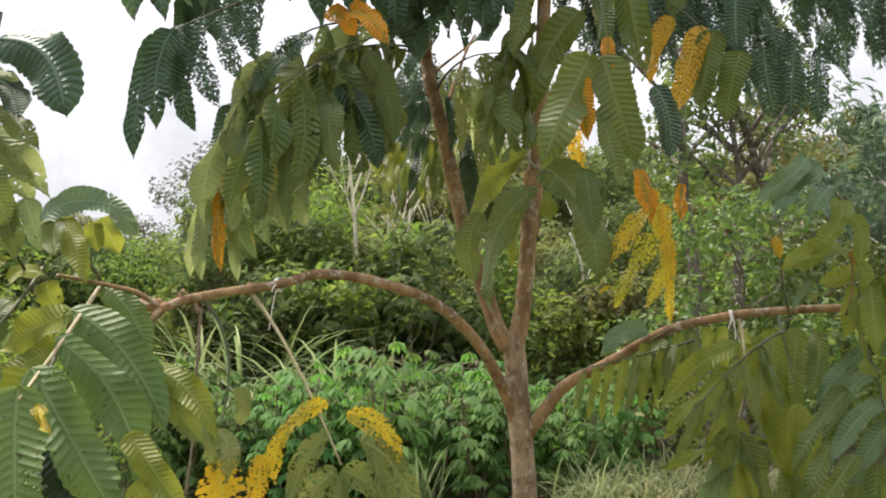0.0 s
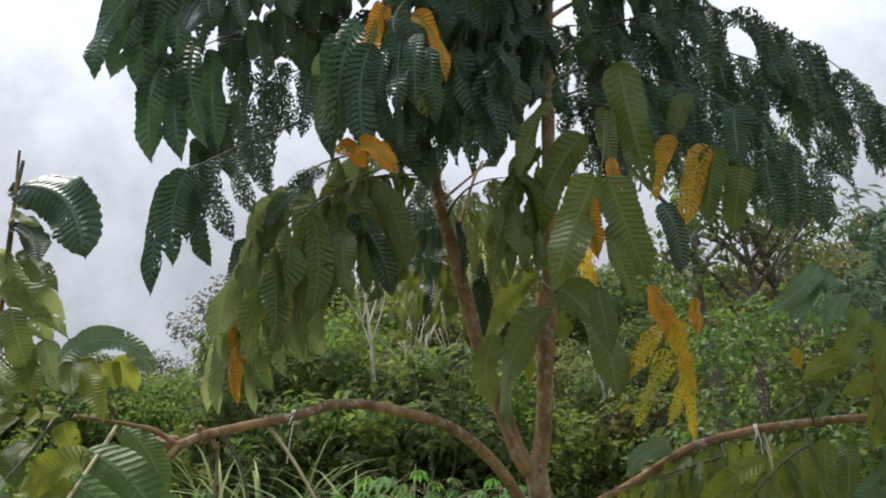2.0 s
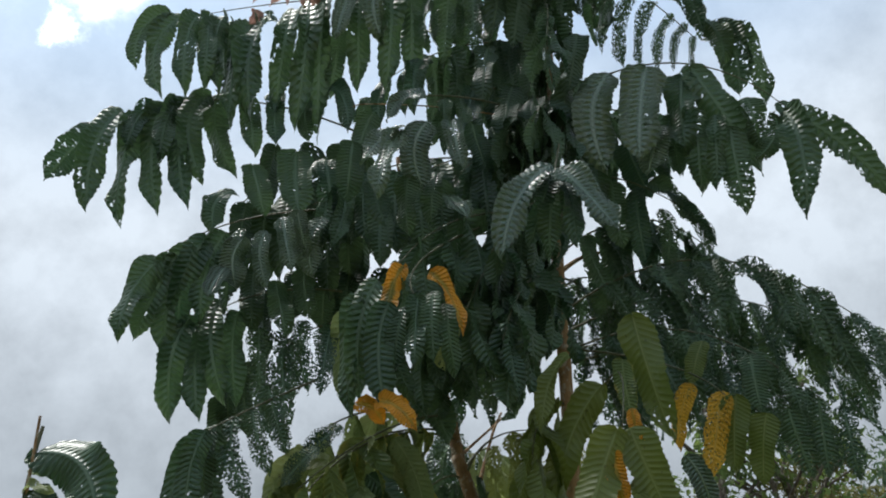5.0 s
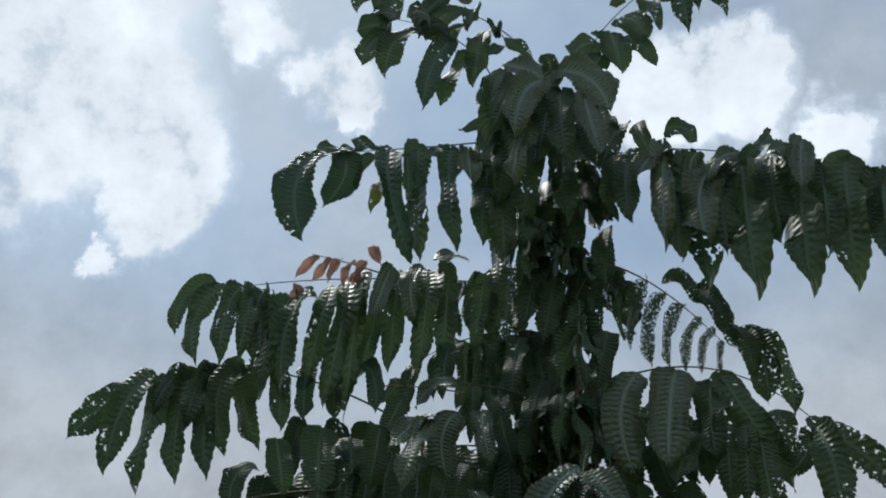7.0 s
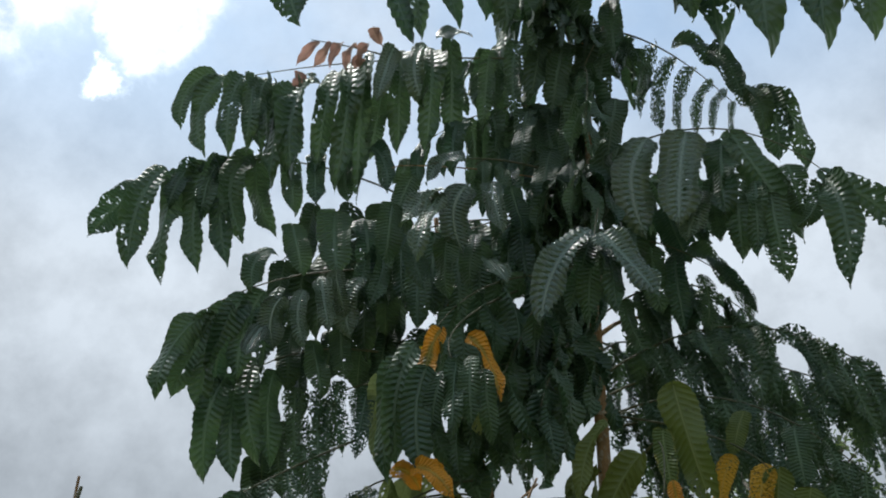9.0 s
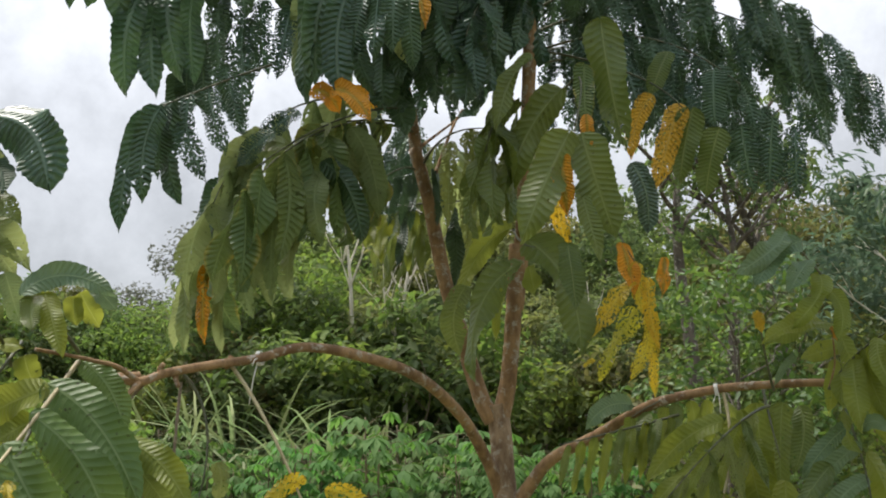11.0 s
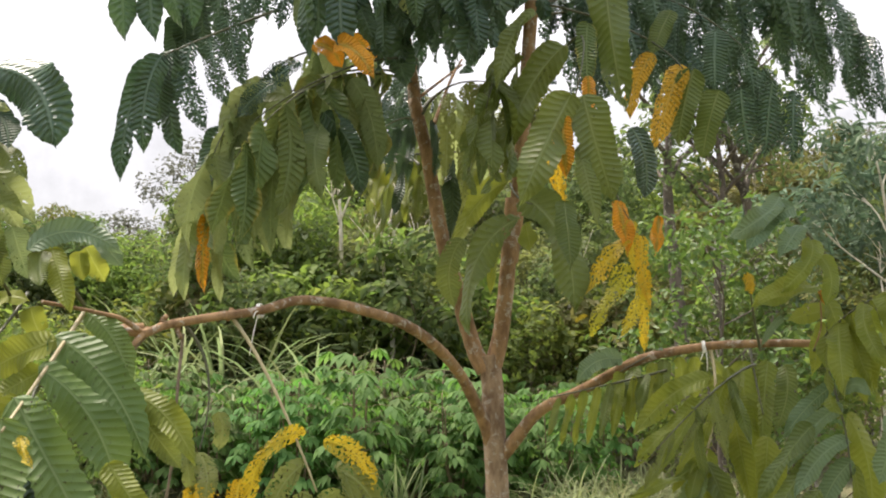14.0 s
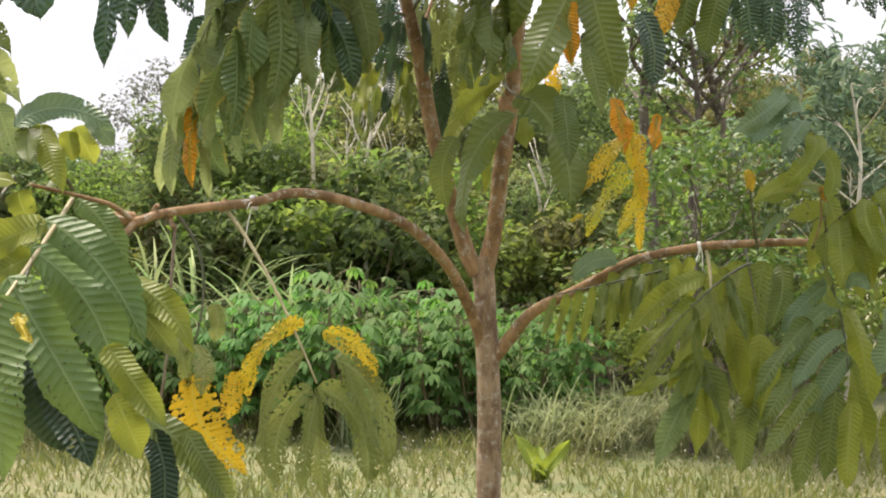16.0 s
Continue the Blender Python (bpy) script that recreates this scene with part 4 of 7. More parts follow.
leaflet(f, (-0.62, 2.73, 3.14), (-0.61, 2.72, 2.91), 0.26, "pale", -0.35)
leaflet(f, (-0.69, 2.80, 3.46), (-0.64, 2.79, 3.23), 0.40, "green", 0.00)
leaflet(f, (-0.75, 2.79, 3.35), (-0.80, 2.72, 3.14), 0.37, "green", -0.35)
leaflet(f, (-0.54, 2.85, 3.54), (-0.52, 2.79, 3.23), 0.42, "green", 0.00)
leaflet(f, (-0.44, 2.87, 3.51), (-0.42, 2.87, 3.25), 0.40, "green", 0.00)
leaflet(f, (-0.60, 2.80, 2.98), (-0.56, 2.79, 2.76), 0.34, "green", 0.00)
leaflet(f, (-0.51, 2.84, 3.04), (-0.50, 2.87, 2.86), 0.47, "green", 0.00)
f = frond((-0.40, 2.98, 3.01), (-0.69, 2.91, 3.05), (-0.86, 2.80, 2.85), 0, 0)
leaflet(f, (-0.88, 2.80, 2.88), (-0.93, 2.80, 2.51), 0.25, "green", -0.35)
leaflet(f, (-0.83, 2.82, 2.89), (-0.83, 2.77, 2.50), 0.23, "green", -0.35)
leaflet(f, (-0.80, 2.84, 2.95), (-0.76, 2.82, 2.56), 0.22, "green", -0.35)
leaflet(f, (-0.74, 2.86, 2.91), (-0.74, 2.88, 2.56), 0.23, "green", -0.35)
leaflet(f, (-0.67, 2.88, 2.85), (-0.65, 2.87, 2.53), 0.25, "lace", 0.00)
leaflet(f, (-0.60, 2.92, 2.84), (-0.58, 2.85, 2.43), 0.19, "lace", 0.00)
leaflet(f, (-0.53, 2.94, 2.89), (-0.52, 2.97, 2.63), 0.31, "lace", -0.35)
leaflet(f, (-0.47, 2.97, 2.87), (-0.44, 3.00, 2.70), 0.43, "lace", 0.00)
leaflet(f, (-0.57, 2.93, 2.82), (-0.56, 2.87, 2.56), 0.25, "lace", 0.00)
f = frond((-0.45, 2.80, 2.62), (-0.60, 2.42, 2.40), (-0.73, 2.35, 2.30), 0, 0)
leaflet(f, (-0.72, 2.36, 2.31), (-0.78, 2.35, 1.99), 0.18, "green", -0.35)
leaflet(f, (-0.69, 2.37, 2.33), (-0.72, 2.34, 2.06), 0.25, "green", -0.35)
leaflet(f, (-0.67, 2.41, 2.36), (-0.65, 2.43, 2.08), 0.25, "green", -0.35)
leaflet(f, (-0.63, 2.44, 2.39), (-0.57, 2.41, 2.13), 0.25, "lace", -0.35)
leaflet(f, (-0.60, 2.50, 2.43), (-0.54, 2.46, 2.22), 0.29, "lace", 0.00)
leaflet(f, (-0.57, 2.57, 2.52), (-0.51, 2.56, 2.30), 0.30, "lace", 0.00)
leaflet(f, (-0.68, 2.39, 2.34), (-0.71, 2.44, 2.15), 0.34, "green", 0.00)
f = frond((0.10, 2.75, 3.09), (-0.17, 2.33, 2.77), (-0.11, 2.26, 2.62), 0, 0)
leaflet(f, (-0.14, 2.35, 2.76), (-0.20, 2.30, 2.53), 0.22, "orange", -0.35)
leaflet(f, (-0.07, 2.40, 2.76), (0.01, 2.34, 2.52), 0.20, "orange", 0.35)
leaflet(f, (-0.21, 2.30, 2.70), (-0.27, 2.31, 2.35), 0.21, "green", -0.35)
leaflet(f, (-0.26, 2.29, 2.66), (-0.30, 2.33, 2.32), 0.18, "green", -0.35)
leaflet(f, (-0.18, 2.27, 2.61), (-0.20, 2.26, 2.30), 0.27, "green", -0.35)
leaflet(f, (-0.06, 2.26, 2.63), (-0.07, 2.24, 2.41), 0.27, "green", 0.00)
leaflet(f, (-0.03, 2.26, 2.59), (-0.02, 2.29, 2.38), 0.25, "green", 0.00)
leaflet(f, (-0.14, 2.26, 2.59), (-0.18, 2.28, 2.40), 0.28, "green", 0.00)
leaflet(f, (-0.23, 2.26, 2.33), (-0.12, 2.20, 2.22), 0.32, "orange", 0.35)
leaflet(f, (-0.28, 2.26, 2.33), (-0.21, 2.30, 2.28), 0.57, "orange", 0.35)
leaflet(f, (-0.10, 2.26, 2.62), (-0.12, 2.21, 2.39), 0.25, "green", 0.00)
f = frond((-0.31, 2.80, 4.24), (-0.43, 2.80, 4.31), (-0.65, 2.80, 4.38), 0, 0)
leaflet(f, (-0.41, 2.80, 4.33), (-0.44, 2.80, 4.18), 0.26, "young")
leaflet(f, (-0.46, 2.80, 4.34), (-0.50, 2.80, 4.20), 0.26, "young")
leaflet(f, (-0.52, 2.80, 4.35), (-0.57, 2.80, 4.21), 0.26, "young")
leaflet(f, (-0.57, 2.80, 4.36), (-0.64, 2.80, 4.22), 0.26, "young")
leaflet(f, (-0.62, 2.80, 4.37), (-0.71, 2.80, 4.24), 0.26, "young")
leaflet(f, (-0.39, 2.80, 4.42), (-0.36, 2.80, 4.32), 0.5, "young")
leaflet(f, (-0.70, 2.80, 4.21), (-0.72, 2.80, 4.13), 0.6, "young")
leaflet(f, (-0.43, 2.80, 4.25), (-0.47, 2.80, 4.20), 0.7, "young")
frond((0.39, 3.00, 3.24), (-0.01, 2.60, 3.15), (-0.18, 2.40, 2.76), 6, 0.36, 0.9, "green", 0.1, 0.14)
frond((0.36, 3.00, 3.10), (0.15, 2.70, 3.09), (0.01, 2.50, 2.63), 6, 0.36, 0.9, "green", 0.1, 0.1)
frond((0.35, 3.00, 2.97), (0.23, 2.60, 2.90), (0.12, 2.40, 2.53), 5, 0.34, 0.9, "green", 0.1, 0.1)
frond((0.33, 3.00, 2.80), (0.13, 3.20, 3.04), (-0.06, 3.30, 2.78), 5, 0.36, 0.9, "holes", 0.1, 0.1)
frond((0.36, 3.00, 3.01), (0.55, 3.30, 3.10), (0.64, 3.40, 2.95), 3, 0.36, 0.92, "lace", 0.1, 0.14)
frond((0.41, 3.00, 3.44), (-0.10, 2.90, 3.62), (-0.48, 2.85, 3.30), 9, 0.36, 0.9, "green", 0.1, 0.1)
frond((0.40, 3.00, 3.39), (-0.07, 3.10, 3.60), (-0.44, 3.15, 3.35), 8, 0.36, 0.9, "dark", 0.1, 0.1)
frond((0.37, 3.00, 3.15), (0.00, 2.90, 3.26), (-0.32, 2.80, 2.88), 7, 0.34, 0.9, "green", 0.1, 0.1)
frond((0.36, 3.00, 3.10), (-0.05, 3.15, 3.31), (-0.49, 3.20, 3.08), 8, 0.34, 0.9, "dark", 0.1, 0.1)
frond((0.45, 3.00, 3.67), (0.71, 3.10, 3.86), (0.93, 3.20, 3.74), 7, 0.34, 0.9, "green", 0.1, 0.1)
frond((0.43, 3.00, 3.54), (0.24, 2.90, 3.62), (0.05, 2.80, 3.34), 6, 0.36, 0.9, "green", 0.1, 0.1)
frond((0.46, 3.00, 3.75), (0.20, 2.90, 3.87), (-0.01, 2.80, 3.67), 6, 0.31, 0.9, "green", 0.1, 0.1)
frond((0.40, 3.00, 3.29), (0.27, 2.70, 3.21), (0.12, 2.50, 2.86), 6, 0.31, 0.9, "green", 0.1, 0.1)
frond((0.35, 3.00, 2.93), (0.06, 2.90, 3.03), (-0.14, 2.80, 2.67), 7, 0.34, 0.9, "green", 0.1, 0.1)
frond((0.45, 3.00, 3.67), (0.42, 2.80, 3.71), (0.31, 2.60, 3.40), 5, 0.34, 0.9, "green", 0.1, 0.1)
frond((0.47, 3.00, 3.89), (0.35, 3.10, 4.20), (0.19, 3.20, 4.08), 6, 0.34, 0.9, "green", 0.1, 0.1)
frond((0.47, 3.00, 4.38), (0.16, 3.10, 4.69), (-0.13, 3.15, 4.39), 6, 0.4, 0.88, "green", 0.1, 0.1)
frond((0.44, 3.00, 4.06), (0.09, 2.95, 4.15), (-0.23, 2.90, 3.85), 7, 0.38, 0.88, "green", 0.1, 0.1)
frond((0.49, 3.00, 4.51), (0.68, 3.10, 4.75), (0.76, 3.20, 4.48), 5, 0.36, 0.88, "green", 0.1, 0.1)
frond((0.49, 3.00, 4.81), (0.38, 3.10, 5.12), (0.18, 3.20, 4.94), 5, 0.38, 0.88, "green", 0.1, 0.1)
frond((0.50, 3.00, 5.05), (0.62, 2.90, 5.10), (0.68, 2.85, 4.76), 5, 0.36, 0.88, "green", 0.1, 0.1)
frond((0.46, 3.00, 4.25), (0.47, 2.70, 4.11), (0.38, 2.50, 3.61), 5, 0.34, 0.88, "green", 0.1, 0.1)
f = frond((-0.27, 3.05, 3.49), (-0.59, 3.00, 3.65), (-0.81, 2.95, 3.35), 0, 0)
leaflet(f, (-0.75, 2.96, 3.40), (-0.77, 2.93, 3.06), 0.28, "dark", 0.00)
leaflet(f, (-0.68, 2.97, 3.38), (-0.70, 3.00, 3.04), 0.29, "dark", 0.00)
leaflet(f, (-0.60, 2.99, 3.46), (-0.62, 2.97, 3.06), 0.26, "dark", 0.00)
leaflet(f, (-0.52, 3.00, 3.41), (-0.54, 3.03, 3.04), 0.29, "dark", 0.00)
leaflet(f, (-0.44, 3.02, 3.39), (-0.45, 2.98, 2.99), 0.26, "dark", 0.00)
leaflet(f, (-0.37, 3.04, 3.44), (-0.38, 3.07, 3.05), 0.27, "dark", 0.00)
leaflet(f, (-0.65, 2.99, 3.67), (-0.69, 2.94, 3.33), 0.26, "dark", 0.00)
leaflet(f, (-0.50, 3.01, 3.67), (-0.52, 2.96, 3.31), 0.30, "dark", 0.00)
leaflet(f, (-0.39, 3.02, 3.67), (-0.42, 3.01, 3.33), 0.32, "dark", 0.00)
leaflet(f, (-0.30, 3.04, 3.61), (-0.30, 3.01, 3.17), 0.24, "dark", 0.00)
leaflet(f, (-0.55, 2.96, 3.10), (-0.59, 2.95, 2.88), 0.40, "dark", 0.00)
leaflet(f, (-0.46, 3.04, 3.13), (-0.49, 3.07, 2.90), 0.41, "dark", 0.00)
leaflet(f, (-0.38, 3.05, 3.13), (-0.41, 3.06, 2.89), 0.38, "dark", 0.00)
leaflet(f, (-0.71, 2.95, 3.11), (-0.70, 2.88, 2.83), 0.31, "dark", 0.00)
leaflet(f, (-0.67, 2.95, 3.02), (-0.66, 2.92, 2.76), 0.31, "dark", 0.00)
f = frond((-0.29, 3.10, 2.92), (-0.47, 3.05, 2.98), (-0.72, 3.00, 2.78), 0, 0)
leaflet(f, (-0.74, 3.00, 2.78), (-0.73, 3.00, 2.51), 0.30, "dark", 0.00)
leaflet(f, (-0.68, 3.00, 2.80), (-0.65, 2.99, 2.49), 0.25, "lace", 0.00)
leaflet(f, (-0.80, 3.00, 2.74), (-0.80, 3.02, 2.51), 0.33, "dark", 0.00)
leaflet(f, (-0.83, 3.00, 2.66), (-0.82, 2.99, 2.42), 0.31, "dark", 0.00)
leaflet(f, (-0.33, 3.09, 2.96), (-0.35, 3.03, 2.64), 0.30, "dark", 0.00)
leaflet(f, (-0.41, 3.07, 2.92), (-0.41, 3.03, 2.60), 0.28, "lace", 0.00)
f = frond((0.39, 3.00, 3.37), (0.59, 2.95, 3.49), (0.89, 2.90, 3.13), 0, 0)
leaflet(f, (0.74, 2.93, 3.32), (0.88, 2.96, 3.13), 0.34, "holes", 0.35)
leaflet(f, (0.79, 2.92, 3.27), (0.92, 2.89, 3.02), 0.15, "holes", 0.35)
leaflet(f, (0.69, 2.94, 3.31), (0.68, 2.96, 2.99), 0.25, "green", 0.00)
leaflet(f, (0.76, 2.92, 3.20), (0.75, 2.97, 2.99), 0.32, "lace", 0.35)
leaflet(f, (0.85, 2.90, 3.16), (0.89, 2.91, 2.99), 0.34, "lace", 0.35)
leaflet(f, (0.61, 2.95, 3.35), (0.61, 2.96, 3.07), 0.37, "green", 0.00)
leaflet(f, (0.55, 2.96, 3.48), (0.55, 2.97, 3.17), 0.33, "green", 0.00)
leaflet(f, (0.46, 2.98, 3.45), (0.42, 2.95, 3.12), 0.28, "green", 0.00)
leaflet(f, (0.69, 2.94, 3.51), (0.75, 2.98, 3.28), 0.51, "green", 0.00)
f = frond((0.41, 2.90, 3.21), (0.35, 2.77, 3.05), (0.26, 2.75, 2.88), 0, 0)
leaflet(f, (0.33, 2.90, 3.27), (0.29, 2.89, 2.93), 0.29, "green", 0.00)
leaflet(f, (0.25, 2.79, 3.07), (0.20, 2.83, 2.80), 0.32, "green", 0.00)
leaflet(f, (0.31, 2.75, 2.84), (0.26, 2.72, 2.59), 0.32, "green", 0.00)
leaflet(f, (0.17, 2.76, 2.98), (0.13, 2.79, 2.75), 0.35, "green", 0.00)
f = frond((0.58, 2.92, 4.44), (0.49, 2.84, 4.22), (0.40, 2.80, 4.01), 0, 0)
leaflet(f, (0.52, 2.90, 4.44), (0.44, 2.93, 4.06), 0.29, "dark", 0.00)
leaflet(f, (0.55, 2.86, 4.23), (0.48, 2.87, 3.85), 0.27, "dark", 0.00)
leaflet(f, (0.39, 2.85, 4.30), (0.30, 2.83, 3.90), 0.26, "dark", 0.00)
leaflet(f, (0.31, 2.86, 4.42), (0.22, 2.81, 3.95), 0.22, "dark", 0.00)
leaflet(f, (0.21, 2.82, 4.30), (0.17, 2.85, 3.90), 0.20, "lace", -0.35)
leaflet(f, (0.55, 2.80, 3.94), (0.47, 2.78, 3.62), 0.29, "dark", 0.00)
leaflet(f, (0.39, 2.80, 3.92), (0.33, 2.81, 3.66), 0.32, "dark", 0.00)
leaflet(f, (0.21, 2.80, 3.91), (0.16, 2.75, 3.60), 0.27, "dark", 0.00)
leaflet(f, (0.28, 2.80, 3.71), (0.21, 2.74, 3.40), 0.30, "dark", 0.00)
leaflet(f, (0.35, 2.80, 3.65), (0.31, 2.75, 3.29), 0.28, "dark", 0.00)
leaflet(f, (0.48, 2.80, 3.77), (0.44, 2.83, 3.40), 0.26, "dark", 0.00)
f = frond((0.53, 3.00, 4.72), (0.50, 2.98, 5.03), (0.54, 2.95, 5.62), 0, 0)
leaflet(f, (0.24, 2.95, 5.73), (0.15, 2.90, 5.07), 0.22, "green", 0.00)
leaflet(f, (0.41, 2.95, 5.53), (0.33, 2.99, 5.00), 0.26, "green", 0.00)
leaflet(f, (0.63, 2.96, 5.39), (0.56, 2.94, 4.81), 0.23, "green", 0.00)
leaflet(f, (0.19, 2.97, 5.23), (0.13, 2.97, 4.67), 0.22, "green", 0.00)
leaflet(f, (0.41, 2.98, 5.02), (0.36, 2.96, 4.46), 0.21, "green", 0.00)
leaflet(f, (0.54, 2.99, 4.90), (0.46, 3.00, 4.43), 0.24, "green", 0.00)
leaflet(f, (0.19, 2.99, 4.76), (0.14, 2.93, 4.22), 0.21, "green", 0.00)
leaflet(f, (0.31, 3.00, 4.65), (0.26, 2.98, 4.22), 0.25, "green", 0.00)
leaflet(f, (0.52, 3.00, 4.50), (0.48, 3.04, 4.14), 0.28, "green", 0.00)
leaflet(f, (0.66, 3.00, 4.71), (0.61, 2.95, 4.25), 0.21, "green", 0.00)
leaflet(f, (0.41, 3.00, 4.30), (0.35, 3.01, 3.94), 0.27, "green", 0.00)
f = frond((0.49, 2.80, 4.97), (0.44, 2.71, 5.20), (0.45, 2.66, 5.32), 0, 0)
leaflet(f, (0.39, 2.58, 5.29), (0.23, 2.55, 4.84), 0.33, "pale", -0.35)
leaflet(f, (0.49, 2.66, 5.32), (0.46, 2.63, 4.77), 0.26, "green", 0.00)
leaflet(f, (0.58, 2.60, 5.18), (0.59, 2.53, 4.69), 0.25, "pale", 0.00)
leaflet(f, (0.29, 2.66, 5.40), (0.14, 2.59, 4.94), 0.28, "green", 0.00)
leaflet(f, (0.45, 2.66, 5.32), (0.34, 2.70, 4.87), 0.31, "green", 0.00)
leaflet(f, (0.30, 2.64, 5.04), (0.22, 2.67, 4.68), 0.35, "pale", 0.00)
f = frond((0.35, 2.90, 3.56), (0.06, 2.85, 3.46), (-0.13, 2.80, 3.35), 0, 0)
leaflet(f, (-0.17, 2.80, 3.38), (-0.19, 2.83, 3.06), 0.31, "green", 0.00)
leaflet(f, (-0.09, 2.81, 3.30), (-0.09, 2.83, 3.01), 0.31, "green", 0.00)
leaflet(f, (-0.01, 2.83, 3.35), (-0.03, 2.87, 3.06), 0.29, "green", 0.00)
leaflet(f, (-0.23, 2.80, 3.29), (-0.24, 2.75, 2.97), 0.28, "green", 0.00)
leaflet(f, (0.10, 2.85, 3.38), (0.07, 2.85, 3.08), 0.27, "green", 0.00)
f = frond((-0.03, 3.05, 2.54), (-0.22, 2.63, 2.44), (-0.47, 2.50, 2.19), 0, 0)
leaflet(f, (-0.39, 2.56, 2.28), (-0.54, 2.55, 2.05), 0.30, "sere_lit", -1.05)
leaflet(f, (-0.35, 2.54, 2.21), (-0.46, 2.54, 1.84), 0.20, "sere_lit", -0.70)
leaflet(f, (-0.30, 2.58, 2.20), (-0.39, 2.62, 1.85), 0.23, "sere_lit", -0.35)
leaflet(f, (-0.29, 2.60, 2.24), (-0.18, 2.62, 2.00), 0.28, "green", 0.35)
leaflet(f, (-0.22, 2.70, 2.37), (-0.14, 2.75, 2.10), 0.27, "sere_lit", 0.35)
leaflet(f, (-0.29, 2.58, 2.20), (-0.28, 2.52, 1.98), 0.30, "sere_lit", -0.35)
leaflet(f, (-0.39, 2.54, 2.21), (-0.42, 2.55, 1.82), 0.14, "sere_lit", -0.35)
leaflet(f, (-0.21, 2.73, 2.36), (-0.26, 2.74, 2.12), 0.31, "sere_lit", 0.00)
leaflet(f, (-0.42, 2.54, 2.31), (-0.53, 2.56, 2.21), 0.42, "lace", 0.00)
leaflet(f, (-0.36, 2.60, 2.39), (-0.49, 2.61, 2.28), 0.41, "lace", 0.00)
leaflet(f, (-0.28, 2.65, 2.37), (-0.38, 2.68, 2.16), 0.32, "sere_lit", 0.00)
f = frond((-0.03, 3.10, 2.50), (-0.45, 2.75, 2.50), (-0.63, 2.60, 1.98), 0, 0)
leaflet(f, (-0.56, 2.69, 2.21), (-0.61, 2.65, 2.01), 0.48, "green", -0.35)
leaflet(f, (-0.56, 2.62, 2.00), (-0.52, 2.66, 1.75), 0.28, "edge", -0.70)
leaflet(f, (-0.60, 2.60, 1.95), (-0.61, 2.58, 1.72), 0.19, "orange", -0.35)
leaflet(f, (-0.62, 2.60, 1.98), (-0.67, 2.60, 1.70), 0.20, "sere_lit", -0.35)
leaflet(f, (-0.64, 2.60, 1.93), (-0.71, 2.64, 1.71), 0.21, "sere_lit", -0.35)
leaflet(f, (-0.58, 2.60, 1.92), (-0.57, 2.61, 1.69), 0.18, "sere_lit", 0.00)
leaflet(f, (-0.52, 2.63, 2.01), (-0.48, 2.60, 1.79), 0.26, "sere_lit", -0.35)
leaflet(f, (-0.57, 2.67, 2.15), (-0.57, 2.63, 1.96), 0.33, "sere_lit", 0.00)
leaflet(f, (-0.47, 2.63, 2.01), (-0.43, 2.60, 1.82), 0.28, "sere_lit", 0.00)
f = frond((-0.03, 3.05, 2.73), (-0.13, 2.63, 2.77), (-0.27, 2.50, 2.69), 0, 0)
leaflet(f, (-0.27, 2.50, 2.73), (-0.21, 2.50, 2.39), 0.25, "sere_lit", 0.00)
leaflet(f, (-0.12, 2.67, 2.80), (-0.05, 2.72, 2.57), 0.32, "sere_lit", 0.00)
leaflet(f, (-0.32, 2.50, 2.71), (-0.33, 2.54, 2.40), 0.21, "sere_lit", -0.35)
leaflet(f, (-0.21, 2.56, 2.81), (-0.21, 2.54, 2.63), 0.32, "yellow", 0.00)
leaflet(f, (0.00, 2.76, 2.88), (-0.01, 2.74, 2.68), 0.32, "sere_lit", 0.00)
leaflet(f, (-0.27, 3.05, 2.61), (-0.16, 3.08, 2.50), 0.50, "orange", 0.35)
leaflet(f, (-0.31, 2.97, 2.57), (-0.26, 2.93, 2.50), 0.44, "orange", 0.00)
leaflet(f, (-0.15, 2.97, 2.67), (-0.06, 2.95, 2.41), 0.41, "green", 0.00)
leaflet(f, (-0.19, 2.65, 2.69), (-0.14, 2.58, 2.43), 0.24, "green", -0.35)
leaflet(f, (-0.37, 2.50, 2.66), (-0.40, 2.45, 2.43), 0.26, "lace", 0.00)
leaflet(f, (0.05, 2.97, 2.81), (-0.01, 2.96, 2.54), 0.30, "green", 0.00)
f = frond((0.30, 3.00, 2.28), (0.50, 2.40, 2.64), (0.37, 2.20, 2.18), 0, 0)
leaflet(f, (0.40, 2.58, 2.44), (0.21, 2.60, 2.09), 0.23, "warm", -0.35)
leaflet(f, (0.38, 2.68, 2.45), (0.26, 2.68, 2.15), 0.13, "light", 0.00)
leaflet(f, (0.36, 2.20, 2.19), (0.23, 2.17, 1.91), 0.33, "warm", 0.00)
leaflet(f, (0.39, 2.20, 2.19), (0.47, 2.24, 1.93), 0.37, "warm", 0.00)
leaflet(f, (0.49, 2.42, 2.58), (0.54, 2.43, 2.21), 0.27, "warm", 0.00)
leaflet(f, (0.44, 2.42, 2.45), (0.43, 2.37, 2.26), 0.30, "edge", 0.00)
leaflet(f, (0.31, 2.54, 2.53), (0.20, 2.48, 2.27), 0.18, "warm", -0.35)
leaflet(f, (0.49, 2.12, 2.09), (0.53, 2.17, 1.93), 0.31, "pale", 0.35)
leaflet(f, (0.42, 3.00, 2.21), (0.48, 3.05, 1.97), 0.22, "yellow", 0.00)
leaflet(f, (0.41, 2.24, 2.25), (0.42, 2.28, 2.13), 0.27, "orange", 0.00)
